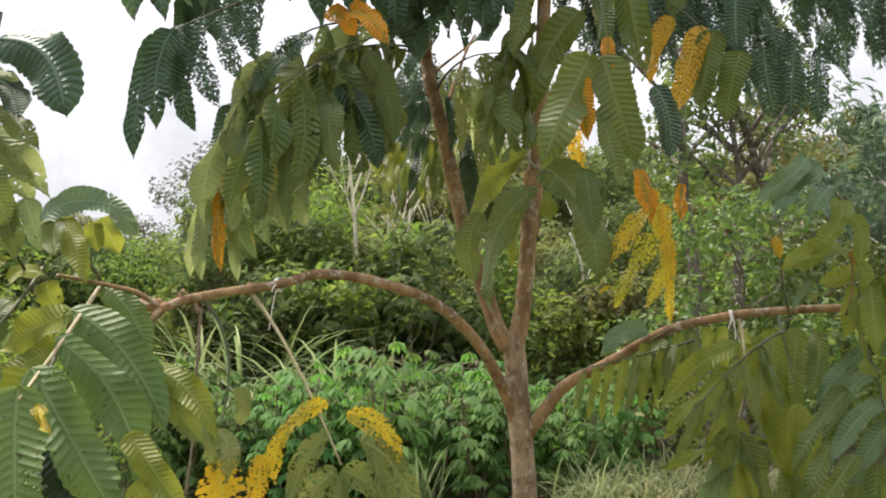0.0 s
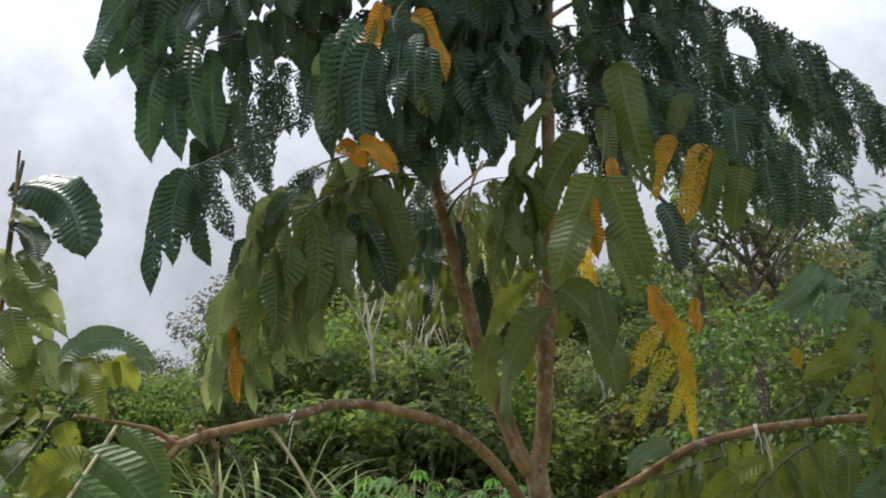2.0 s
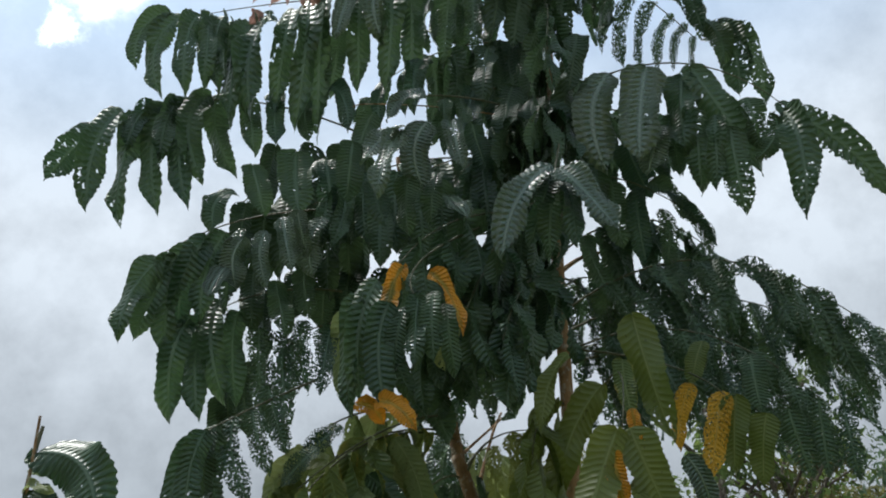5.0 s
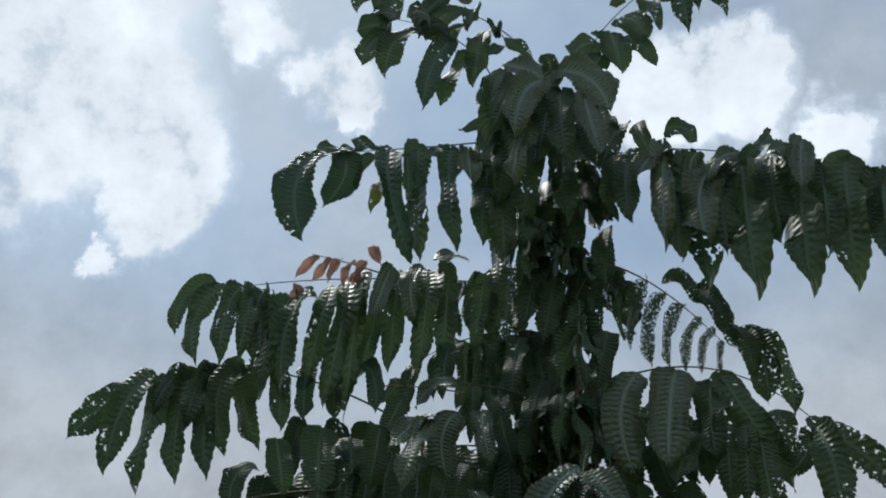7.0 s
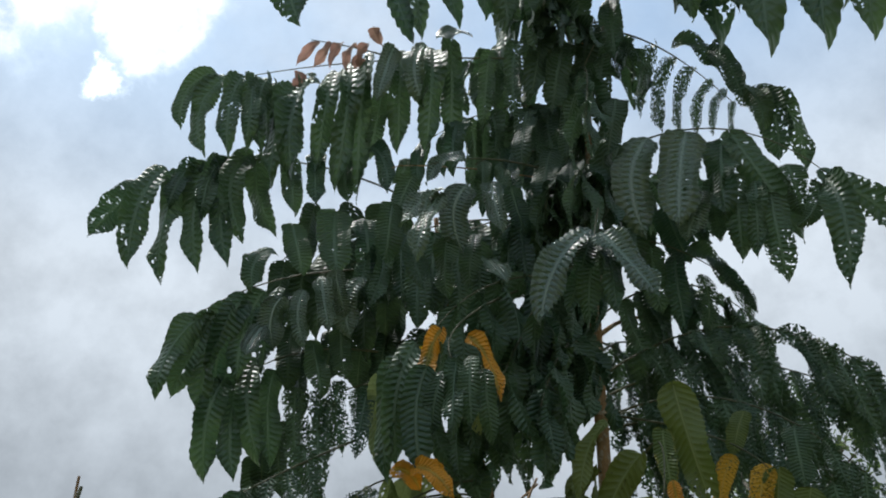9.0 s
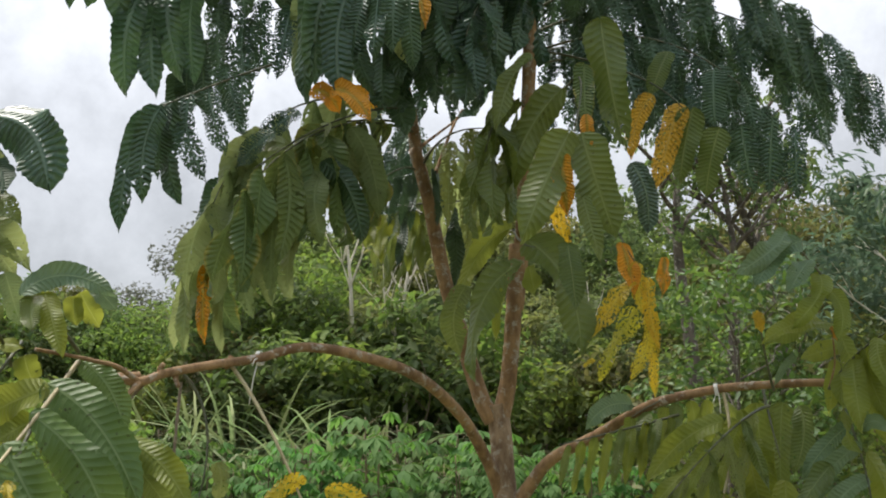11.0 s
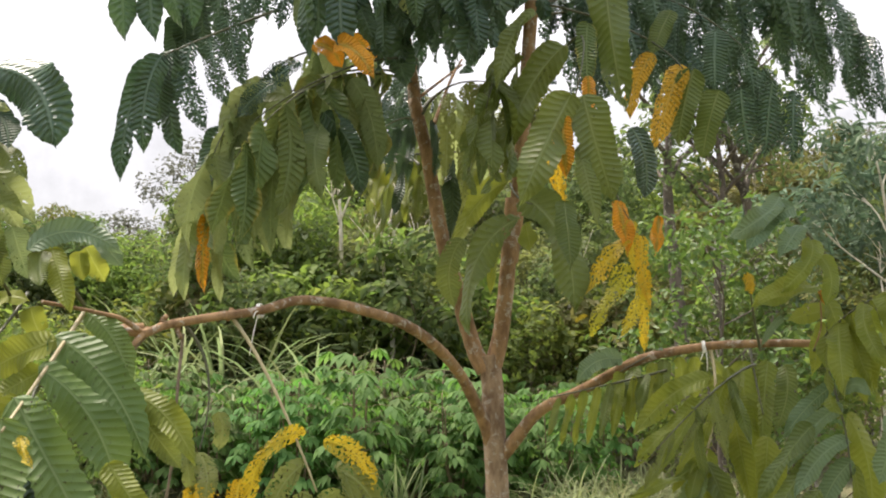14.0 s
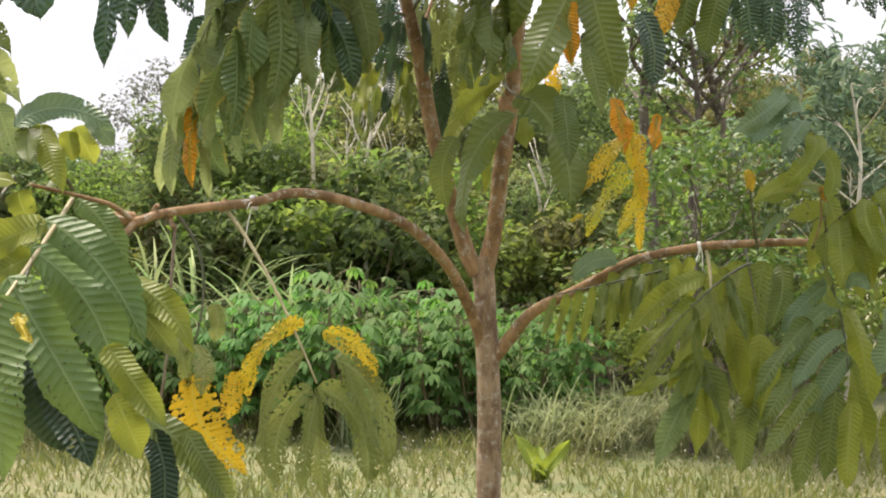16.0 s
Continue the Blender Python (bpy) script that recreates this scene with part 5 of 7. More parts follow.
leaflet(f, (0.34, 2.20, 2.14), (0.35, 2.20, 1.98), 0.32, "orange", 0.00)
leaflet(f, (0.38, 2.20, 2.06), (0.42, 2.17, 1.86), 0.23, "warm", 0.00)
f = frond((0.28, 3.00, 2.11), (0.28, 2.80, 2.02), (0.31, 2.60, 1.98), 0, 0)
leaflet(f, (0.30, 2.76, 2.03), (0.44, 2.70, 1.67), 0.30, "warm", 0.35)
leaflet(f, (0.28, 2.68, 1.95), (0.13, 2.64, 1.61), 0.22, "warm", -0.70)
leaflet(f, (0.28, 3.00, 2.12), (0.08, 2.96, 1.78), 0.16, "light", -0.70)
leaflet(f, (0.12, 2.86, 1.91), (0.10, 2.90, 1.69), 0.34, "warm", -0.35)
leaflet(f, (0.29, 2.62, 1.93), (0.31, 2.66, 1.85), 0.72, "light", 0.00)
leaflet(f, (0.23, 2.76, 1.93), (0.20, 2.78, 1.73), 0.17, "light", 0.00)
leaflet(f, (0.40, 2.60, 1.99), (0.41, 2.55, 1.79), 0.33, "warm", 0.00)
f = frond((-0.01, 3.05, 2.35), (0.06, 3.01, 2.49), (0.24, 2.85, 2.40), 0, 0)
leaflet(f, (0.02, 3.05, 2.33), (0.03, 3.01, 2.13), 0.17, "holes", 0.35)
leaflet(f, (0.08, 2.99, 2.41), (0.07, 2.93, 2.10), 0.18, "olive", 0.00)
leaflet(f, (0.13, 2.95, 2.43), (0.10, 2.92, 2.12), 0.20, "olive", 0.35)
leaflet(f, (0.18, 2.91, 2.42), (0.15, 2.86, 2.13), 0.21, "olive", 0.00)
leaflet(f, (0.21, 2.87, 2.40), (0.17, 2.80, 2.06), 0.15, "warm", 0.00)
leaflet(f, (0.24, 2.85, 2.31), (0.21, 2.83, 2.09), 0.21, "sere_lit", 0.35)
f = frond((0.03, 3.12, 2.20), (0.11, 3.26, 2.31), (0.22, 3.35, 2.24), 0, 0)
leaflet(f, (0.09, 3.21, 2.23), (0.09, 3.25, 1.94), 0.18, "dark", 0.35)
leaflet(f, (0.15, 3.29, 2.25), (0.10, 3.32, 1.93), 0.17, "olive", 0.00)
leaflet(f, (0.20, 3.34, 2.25), (0.14, 3.36, 1.96), 0.18, "light", 0.35)
f = frond((-0.02, 3.10, 2.19), (-0.09, 3.25, 2.29), (-0.22, 3.40, 2.25), 0, 0)
leaflet(f, (-0.13, 3.29, 2.23), (-0.17, 3.25, 2.05), 0.31, "light", -0.35)
leaflet(f, (-0.22, 3.40, 2.25), (-0.23, 3.39, 2.12), 0.41, "light", 0.00)
leaflet(f, (-0.17, 3.34, 2.24), (-0.20, 3.30, 2.11), 0.32, "olive", 0.00)
leaflet(f, (-0.08, 3.21, 2.22), (-0.11, 3.16, 2.02), 0.23, "dark", 0.35)
leaflet(f, (-0.04, 3.12, 2.20), (-0.07, 3.06, 1.99), 0.16, "light", 0.00)
leaflet(f, (-0.02, 3.10, 2.15), (-0.03, 3.06, 1.97), 0.18, "warm", 0.00)
f = frond((-0.03, 3.10, 2.33), (-0.06, 2.97, 2.35), (-0.16, 2.95, 2.26), 0, 0)
leaflet(f, (-0.16, 2.95, 2.26), (-0.18, 2.99, 2.16), 0.32, "lace", -0.35)
leaflet(f, (-0.12, 2.96, 2.27), (-0.16, 2.99, 2.15), 0.28, "lace", 0.00)
leaflet(f, (-0.09, 2.98, 2.29), (-0.13, 3.01, 2.13), 0.20, "lace", 0.00)
leaflet(f, (-0.06, 3.03, 2.31), (-0.09, 3.06, 2.13), 0.19, "lace", 0.00)
leaflet(f, (-0.04, 3.10, 2.32), (-0.06, 3.05, 2.12), 0.17, "holes", 0.00)
leaflet(f, (-0.17, 2.95, 2.27), (-0.17, 2.92, 2.21), 0.41, "orange", -0.35)
f = frond((0.52, 2.95, 2.44), (0.56, 2.85, 2.10), (0.62, 2.76, 1.96), 0, 0)
leaflet(f, (0.59, 2.79, 2.02), (0.61, 2.74, 1.85), 0.33, "orange", 0.00)
leaflet(f, (0.62, 2.76, 1.91), (0.46, 2.69, 1.71), 0.20, "yellow", 0.00)
leaflet(f, (0.62, 2.76, 1.82), (0.49, 2.73, 1.61), 0.25, "eaten", 0.00)
leaflet(f, (0.66, 2.76, 1.91), (0.67, 2.71, 1.69), 0.19, "yellow", -0.35)
leaflet(f, (0.65, 2.76, 1.80), (0.57, 2.70, 1.60), 0.21, "eaten", 0.35)
leaflet(f, (0.66, 2.76, 1.74), (0.67, 2.81, 1.56), 0.18, "yellow", 0.00)
leaflet(f, (0.71, 2.76, 1.97), (0.69, 2.73, 1.85), 0.30, "orange", 0.00)
leaflet(f, (0.49, 2.76, 1.67), (0.46, 2.80, 1.65), 0.30, "yellow", -0.35)
leaflet(f, (0.62, 2.76, 1.96), (0.64, 2.77, 1.80), 0.33, "yellow", 0.00)
f = frond((0.35, 3.00, 2.73), (0.67, 2.65, 2.53), (0.72, 2.50, 2.35), 0, 0)
leaflet(f, (0.72, 2.52, 2.37), (0.64, 2.53, 2.12), 0.26, "ochre", 0.00)
leaflet(f, (0.66, 2.59, 2.42), (0.59, 2.60, 2.23), 0.28, "ochre", -0.35)
leaflet(f, (0.75, 2.50, 2.35), (0.71, 2.54, 2.14), 0.36, "warm", 0.00)
leaflet(f, (0.82, 2.50, 2.29), (0.78, 2.54, 2.10), 0.43, "warm", 0.00)
leaflet(f, (0.88, 2.50, 2.30), (0.91, 2.52, 2.10), 0.38, "lace", 0.00)
leaflet(f, (0.82, 2.52, 2.47), (0.81, 2.51, 2.29), 0.41, "holes", 0.00)
leaflet(f, (0.72, 2.61, 2.56), (0.66, 2.62, 2.42), 0.40, "warm", 0.00)
leaflet(f, (0.97, 2.50, 2.32), (0.95, 2.52, 2.10), 0.32, "lace", 0.00)
leaflet(f, (1.03, 2.50, 2.29), (1.02, 2.50, 2.08), 0.29, "lace", 0.00)
f = frond((0.73, 2.78, 1.51), (0.58, 2.77, 1.47), (0.37, 2.72, 1.43), 0, 0)
leaflet(f, (0.71, 2.78, 1.50), (0.68, 2.74, 1.38), 0.22, "light", 0.00)
leaflet(f, (0.67, 2.77, 1.50), (0.63, 2.72, 1.35), 0.18, "warm", 0.00)
leaflet(f, (0.63, 2.77, 1.49), (0.60, 2.75, 1.32), 0.17, "light", 0.00)
leaflet(f, (0.59, 2.77, 1.48), (0.55, 2.71, 1.31), 0.16, "light", 0.00)
leaflet(f, (0.56, 2.76, 1.47), (0.51, 2.70, 1.31), 0.16, "warm", 0.00)
leaflet(f, (0.52, 2.75, 1.46), (0.48, 2.73, 1.29), 0.15, "light", 0.00)
leaflet(f, (0.48, 2.74, 1.45), (0.45, 2.78, 1.28), 0.15, "light", 0.00)
leaflet(f, (0.44, 2.73, 1.44), (0.41, 2.76, 1.29), 0.16, "light", 0.00)
leaflet(f, (0.40, 2.73, 1.43), (0.37, 2.75, 1.31), 0.18, "warm", 0.00)
f = frond((0.94, 2.62, 1.53), (0.81, 2.49, 1.51), (0.59, 2.40, 1.30), 0, 0)
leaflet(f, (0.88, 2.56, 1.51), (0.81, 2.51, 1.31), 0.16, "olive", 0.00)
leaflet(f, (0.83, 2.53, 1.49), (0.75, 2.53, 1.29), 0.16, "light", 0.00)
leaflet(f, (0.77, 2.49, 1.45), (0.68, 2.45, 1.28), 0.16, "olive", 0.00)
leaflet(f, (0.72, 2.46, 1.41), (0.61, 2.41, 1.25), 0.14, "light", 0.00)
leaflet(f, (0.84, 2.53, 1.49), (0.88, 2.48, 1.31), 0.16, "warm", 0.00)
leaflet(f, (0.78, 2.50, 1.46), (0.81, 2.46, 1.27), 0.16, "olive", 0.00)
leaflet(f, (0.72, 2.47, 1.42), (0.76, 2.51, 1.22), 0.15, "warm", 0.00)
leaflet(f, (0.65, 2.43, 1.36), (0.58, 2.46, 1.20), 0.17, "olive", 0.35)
frond((-0.03, 3.10, 2.53), (-0.46, 2.70, 2.62), (-0.59, 2.50, 2.06), 9, 0.37, 0.92, "sere_lit", 0.15, 0.2)
frond((-0.03, 3.10, 2.47), (-0.31, 2.60, 2.45), (-0.49, 2.35, 2.05), 8, 0.37, 0.9, "edge", 0.2, 0.14)
frond((0.36, 3.00, 2.86), (1.01, 3.00, 3.29), (1.44, 2.90, 2.56), 16, 0.39, 0.92, "lace", 0.15, 0.11)
frond((0.35, 3.00, 2.78), (1.04, 3.30, 3.22), (1.55, 3.40, 2.72), 10, 0.39, 0.92, "lace", 0.15, 0.11)
frond((0.35, 3.00, 2.71), (0.77, 2.80, 2.82), (1.01, 2.60, 2.35), 9, 0.32, 0.9, "lace", 0.15, 0.14)
frond((0.37, 3.00, 3.08), (0.73, 3.10, 3.41), (0.98, 3.20, 3.17), 10, 0.32, 0.9, "holes", 0.2, 0.14)
frond((0.35, 3.00, 2.67), (0.81, 3.40, 2.93), (1.23, 3.60, 2.69), 5, 0.37, 0.9, "lace", 0.2, 0.11)
frond((-0.02, 3.10, 2.45), (-0.10, 3.50, 2.76), (-0.17, 3.90, 2.50), 8, 0.33, 0.9, "lace", 0.2, 0.11)
frond((-0.02, 3.10, 2.37), (0.09, 3.50, 2.66), (0.21, 3.80, 2.46), 6, 0.35, 0.9, "sere_lit", 0.2, 0.14)
frond((0.37, 3.00, 2.95), (0.59, 3.40, 3.29), (0.76, 3.70, 3.09), 5, 0.35, 0.9, "lace", 0.2, 0.14)
frond((0.35, 3.00, 2.69), (0.60, 3.30, 2.95), (0.72, 3.50, 2.74), 5, 0.33, 0.9, "lace", 0.2, 0.14)
frond((0.33, 3.00, 2.53), (0.23, 2.70, 2.50), (0.17, 2.50, 2.23), 6, 0.35, 0.9, "warm", 0.2, 0.18)
frond((0.04, 3.05, 2.21), (-0.12, 3.40, 2.32), (-0.20, 3.60, 2.19), 5, 0.26, 0.9, "warm", 0.2, 0.14)
f = frond((-0.73, 2.00, 1.64), (-0.71, 1.74, 1.51), (-0.68, 1.52, 1.43), 0, 0, stalk=pale_stalk)
leaflet(f, (-0.72, 2.00, 1.64), (-0.62, 1.99, 1.48), 0.34, "near", 0.35)
leaflet(f, (-0.74, 1.87, 1.59), (-0.53, 1.82, 1.35), 0.29, "near", 0.35)
leaflet(f, (-0.72, 1.75, 1.53), (-0.56, 1.78, 1.25), 0.26, "near", 0.35)
leaflet(f, (-0.71, 1.63, 1.48), (-0.54, 1.62, 1.20), 0.27, "near", 0.00)
leaflet(f, (-0.69, 1.54, 1.45), (-0.65, 1.48, 1.17), 0.33, "near", 0.00)
leaflet(f, (-0.65, 1.52, 1.42), (-0.61, 1.47, 1.38), 0.28, "yellow", 0.00)
f = frond((-0.75, 1.85, 1.52), (-0.72, 1.69, 1.43), (-0.72, 1.66, 1.38), 0, 0)
leaflet(f, (-0.71, 1.67, 1.39), (-0.64, 1.71, 1.17), 0.34, "dark", 0.00)
leaflet(f, (-0.66, 1.66, 1.34), (-0.56, 1.62, 1.16), 0.33, "dark", 0.00)
leaflet(f, (-0.56, 1.69, 1.36), (-0.45, 1.67, 1.22), 0.29, "light", 0.00)
leaflet(f, (-0.75, 1.75, 1.47), (-0.91, 1.76, 1.18), 0.23, "light", -0.35)
leaflet(f, (-0.73, 1.85, 1.58), (-0.88, 1.88, 1.51), 0.42, "light", 0.00)
leaflet(f, (-0.75, 1.85, 1.52), (-0.88, 1.82, 1.43), 0.36, "light", 0.00)
leaflet(f, (-0.78, 1.70, 1.44), (-0.84, 1.68, 1.33), 0.45, "light", 0.00)
leaflet(f, (-0.87, 1.70, 1.47), (-0.89, 1.68, 1.29), 0.31, "warm", 0.00)
leaflet(f, (-0.88, 1.66, 1.34), (-0.81, 1.59, 1.19), 0.30, "light", 0.00)
leaflet(f, (-0.54, 1.66, 1.28), (-0.50, 1.70, 1.16), 0.45, "light", 0.00)
f = frond((-0.91, 1.90, 2.21), (-0.92, 1.86, 2.03), (-0.92, 1.86, 1.90), 0, 0)
leaflet(f, (-0.91, 1.89, 2.15), (-0.74, 1.82, 1.97), 0.46, "green", 0.35)
leaflet(f, (-0.91, 1.88, 2.10), (-0.90, 1.93, 2.11), 0.58, "near", 0.35)
leaflet(f, (-0.92, 1.87, 2.07), (-0.83, 1.82, 2.04), 0.25, "sere_lit", 0.00)
leaflet(f, (-0.91, 1.87, 2.06), (-0.83, 1.82, 1.96), 0.43, "dark", 0.35)
leaflet(f, (-0.94, 1.86, 2.00), (-0.79, 1.90, 1.81), 0.27, "sere_lit", 0.00)
leaflet(f, (-0.91, 1.86, 1.94), (-0.82, 1.89, 1.80), 0.35, "sere_lit", 0.00)
leaflet(f, (-0.88, 1.86, 2.00), (-0.79, 1.82, 1.90), 0.34, "warm", 0.00)
leaflet(f, (-1.01, 1.86, 1.93), (-0.92, 1.86, 1.91), 0.57, "sere_lit", 0.00)
leaflet(f, (-0.93, 1.86, 1.93), (-0.87, 1.85, 1.88), 0.37, "sere_lit", 0.00)
leaflet(f, (-0.99, 1.86, 1.84), (-0.90, 1.88, 1.82), 0.52, "sere_lit", 0.00)
f = frond((-0.85, 1.95, 1.63), (-0.83, 1.85, 1.71), (-0.87, 1.75, 1.77), 0, 0)
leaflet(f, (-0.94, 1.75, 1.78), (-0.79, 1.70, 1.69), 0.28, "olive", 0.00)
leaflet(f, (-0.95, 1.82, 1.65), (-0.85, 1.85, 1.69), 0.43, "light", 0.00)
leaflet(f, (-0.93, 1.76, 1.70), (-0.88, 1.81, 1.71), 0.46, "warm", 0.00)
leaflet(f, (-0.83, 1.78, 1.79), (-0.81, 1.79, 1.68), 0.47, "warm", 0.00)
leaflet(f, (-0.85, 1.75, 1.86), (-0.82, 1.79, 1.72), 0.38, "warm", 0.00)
leaflet(f, (-0.80, 1.79, 1.80), (-0.78, 1.83, 1.70), 0.42, "sere_lit", 0.00)
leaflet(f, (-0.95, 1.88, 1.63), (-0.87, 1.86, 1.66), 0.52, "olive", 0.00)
leaflet(f, (-0.87, 1.83, 1.70), (-0.94, 1.86, 1.66), 0.52, "warm", 0.00)
f = frond((-0.73, 2.00, 1.66), (-0.74, 1.83, 1.75), (-0.74, 1.75, 1.75), 0, 0)
leaflet(f, (-0.75, 1.75, 1.75), (-0.58, 1.78, 1.75), 0.32, "soft", 0.70)
leaflet(f, (-0.65, 1.85, 1.79), (-0.60, 1.85, 1.73), 0.50, "soft", 0.00)
leaflet(f, (-0.72, 1.79, 1.76), (-0.66, 1.74, 1.63), 0.30, "light", 0.00)
leaflet(f, (-0.69, 1.85, 1.76), (-0.68, 1.85, 1.70), 0.62, "light", 0.00)
leaflet(f, (-0.68, 1.86, 1.77), (-0.65, 1.90, 1.70), 0.52, "light", 0.00)
leaflet(f, (-0.73, 1.76, 1.75), (-0.71, 1.72, 1.68), 0.53, "warm", 0.00)
leaflet(f, (-0.81, 1.92, 1.65), (-0.79, 1.93, 1.59), 0.83, "light", 0.00)
leaflet(f, (-0.74, 1.95, 1.68), (-0.79, 1.99, 1.65), 0.50, "warm", 0.00)
f = frond((-0.83, 1.95, 1.68), (-0.83, 1.85, 1.60), (-0.86, 1.75, 1.52), 0, 0)
leaflet(f, (-0.94, 1.76, 1.61), (-0.88, 1.76, 1.52), 0.59, "warm", 0.00)
leaflet(f, (-0.89, 1.75, 1.54), (-0.79, 1.68, 1.46), 0.45, "soft", 0.00)
leaflet(f, (-0.88, 1.80, 1.59), (-0.96, 1.81, 1.56), 0.56, "light", 0.00)
leaflet(f, (-0.85, 1.86, 1.61), (-0.85, 1.82, 1.52), 0.51, "warm", -0.35)
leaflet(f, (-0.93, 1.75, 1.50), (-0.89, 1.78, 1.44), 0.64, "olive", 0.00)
leaflet(f, (-0.87, 1.88, 1.65), (-0.80, 1.89, 1.66), 0.62, "light", 0.35)
f = frond((-0.69, 2.10, 1.59), (-0.63, 1.98, 1.52), (-0.60, 1.95, 1.47), 0, 0)
leaflet(f, (-0.62, 1.96, 1.48), (-0.46, 1.93, 1.33), 0.28, "light", 0.35)
leaflet(f, (-0.60, 1.95, 1.45), (-0.50, 1.99, 1.31), 0.29, "warm", 0.00)
leaflet(f, (-0.57, 1.95, 1.20), (-0.40, 1.96, 1.01), 0.27, "warm", 0.35)
leaflet(f, (-0.55, 1.95, 1.17), (-0.52, 1.92, 0.99), 0.30, "dark", 0.35)
leaflet(f, (-0.48, 1.95, 1.17), (-0.38, 1.98, 1.00), 0.27, "warm", 0.00)
f = frond((-0.47, 2.26, 1.65), (-0.36, 2.18, 1.54), (-0.23, 2.10, 1.25), 0, 0, stalk=pale_stalk)
leaflet(f, (-0.26, 2.13, 1.38), (-0.39, 2.17, 1.20), 0.16, "yellow", -1.05)
leaflet(f, (-0.22, 2.12, 1.36), (-0.11, 2.16, 1.23), 0.32, "yellow", 0.70)
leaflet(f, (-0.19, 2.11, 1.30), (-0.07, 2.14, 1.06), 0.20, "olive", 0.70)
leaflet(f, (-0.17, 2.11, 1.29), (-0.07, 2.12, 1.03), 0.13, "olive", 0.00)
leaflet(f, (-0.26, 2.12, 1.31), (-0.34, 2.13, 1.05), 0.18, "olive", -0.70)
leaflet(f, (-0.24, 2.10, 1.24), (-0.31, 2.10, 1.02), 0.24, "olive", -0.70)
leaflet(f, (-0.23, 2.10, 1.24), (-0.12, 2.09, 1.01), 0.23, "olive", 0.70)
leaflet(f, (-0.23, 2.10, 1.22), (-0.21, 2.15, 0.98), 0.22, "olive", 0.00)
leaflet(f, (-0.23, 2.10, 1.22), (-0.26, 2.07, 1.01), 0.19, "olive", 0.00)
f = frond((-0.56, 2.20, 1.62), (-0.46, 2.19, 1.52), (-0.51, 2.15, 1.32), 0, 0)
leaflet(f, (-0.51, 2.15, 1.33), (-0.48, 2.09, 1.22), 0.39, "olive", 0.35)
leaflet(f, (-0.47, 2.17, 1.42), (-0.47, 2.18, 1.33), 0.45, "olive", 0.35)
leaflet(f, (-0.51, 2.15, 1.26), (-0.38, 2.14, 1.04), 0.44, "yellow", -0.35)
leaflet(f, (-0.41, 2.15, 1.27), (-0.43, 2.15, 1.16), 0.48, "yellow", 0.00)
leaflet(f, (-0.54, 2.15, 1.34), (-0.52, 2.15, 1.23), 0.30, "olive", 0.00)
f = frond((0.95, 2.60, 1.57), (0.91, 2.55, 1.68), (0.89, 2.50, 1.78), 0, 0)
leaflet(f, (0.89, 2.50, 1.78), (0.89, 2.48, 1.72), 0.5, "yellow")
leaflet(f, (0.88, 2.50, 1.77), (0.87, 2.48, 1.73), 0.4, "yellow")
leaflet(f, (1.06, 2.45, 1.73), (1.07, 2.44, 1.69), 0.5, "orange")
leaflet(f, (1.05, 2.30, 1.47), (1.11, 2.28, 1.46), 0.60, "soft")
f = frond((0.86, 2.77, 1.57), (0.86, 2.65, 1.43), (0.77, 2.58, 1.24), 0, 0, stalk=pale_stalk)
leaflet(f, (0.84, 2.71, 1.49), (0.60, 2.67, 1.32), 0.22, "light", -0.35)
leaflet(f, (0.80, 2.66, 1.42), (0.59, 2.61, 1.25), 0.18, "light", 0.00)
leaflet(f, (0.78, 2.59, 1.27), (0.56, 2.53, 1.18), 0.16, "light", 0.35)
leaflet(f, (0.86, 2.71, 1.50), (0.92, 2.73, 1.25), 0.24, "light", 0.00)
leaflet(f, (0.83, 2.65, 1.40), (0.92, 2.69, 1.15), 0.23, "warm", 0.35)
leaflet(f, (0.79, 2.60, 1.30), (0.84, 2.61, 1.06), 0.22, "light", 0.00)
leaflet(f, (0.77, 2.59, 1.26), (0.72, 2.53, 1.16), 0.36, "light", 0.00)
leaflet(f, (0.79, 2.59, 1.26), (0.88, 2.63, 1.00), 0.22, "warm", 0.00)
leaflet(f, (0.77, 2.58, 1.24), (0.70, 2.61, 1.00), 0.27, "sere_lit", 0.00)
leaflet(f, (0.76, 2.58, 1.19), (0.65, 2.57, 0.95), 0.22, "sere_lit", 0.00)
leaflet(f, (0.78, 2.62, 1.33), (0.68, 2.55, 1.18), 0.22, "light", 0.00)
leaflet(f, (0.78, 2.58, 1.24), (0.78, 2.61, 0.98), 0.20, "light", 0.00)
f = frond((1.11, 2.60, 1.59), (1.08, 2.35, 1.42), (1.06, 2.30, 1.26), 0, 0)
leaflet(f, (1.10, 2.47, 1.48), (0.95, 2.47, 1.33), 0.22, "soft", -0.35)
leaflet(f, (1.09, 2.40, 1.43), (0.94, 2.40, 1.26), 0.21, "soft", -0.35)
leaflet(f, (1.08, 2.35, 1.35), (0.91, 2.28, 1.21), 0.21, "soft", -0.35)
leaflet(f, (1.07, 2.31, 1.30), (0.98, 2.33, 1.12), 0.27, "soft", -0.35)
leaflet(f, (1.00, 2.38, 1.38), (0.83, 2.32, 1.19), 0.19, "warm", 0.00)
leaflet(f, (0.96, 2.32, 1.30), (0.83, 2.31, 1.10), 0.18, "warm", 0.00)
leaflet(f, (0.98, 2.30, 1.23), (0.82, 2.25, 1.05), 0.18, "warm", 0.00)
leaflet(f, (1.09, 2.38, 1.41), (1.13, 2.36, 1.11), 0.20, "light", 0.35)
leaflet(f, (1.07, 2.31, 1.29), (1.14, 2.35, 1.01), 0.18, "light", 0.00)
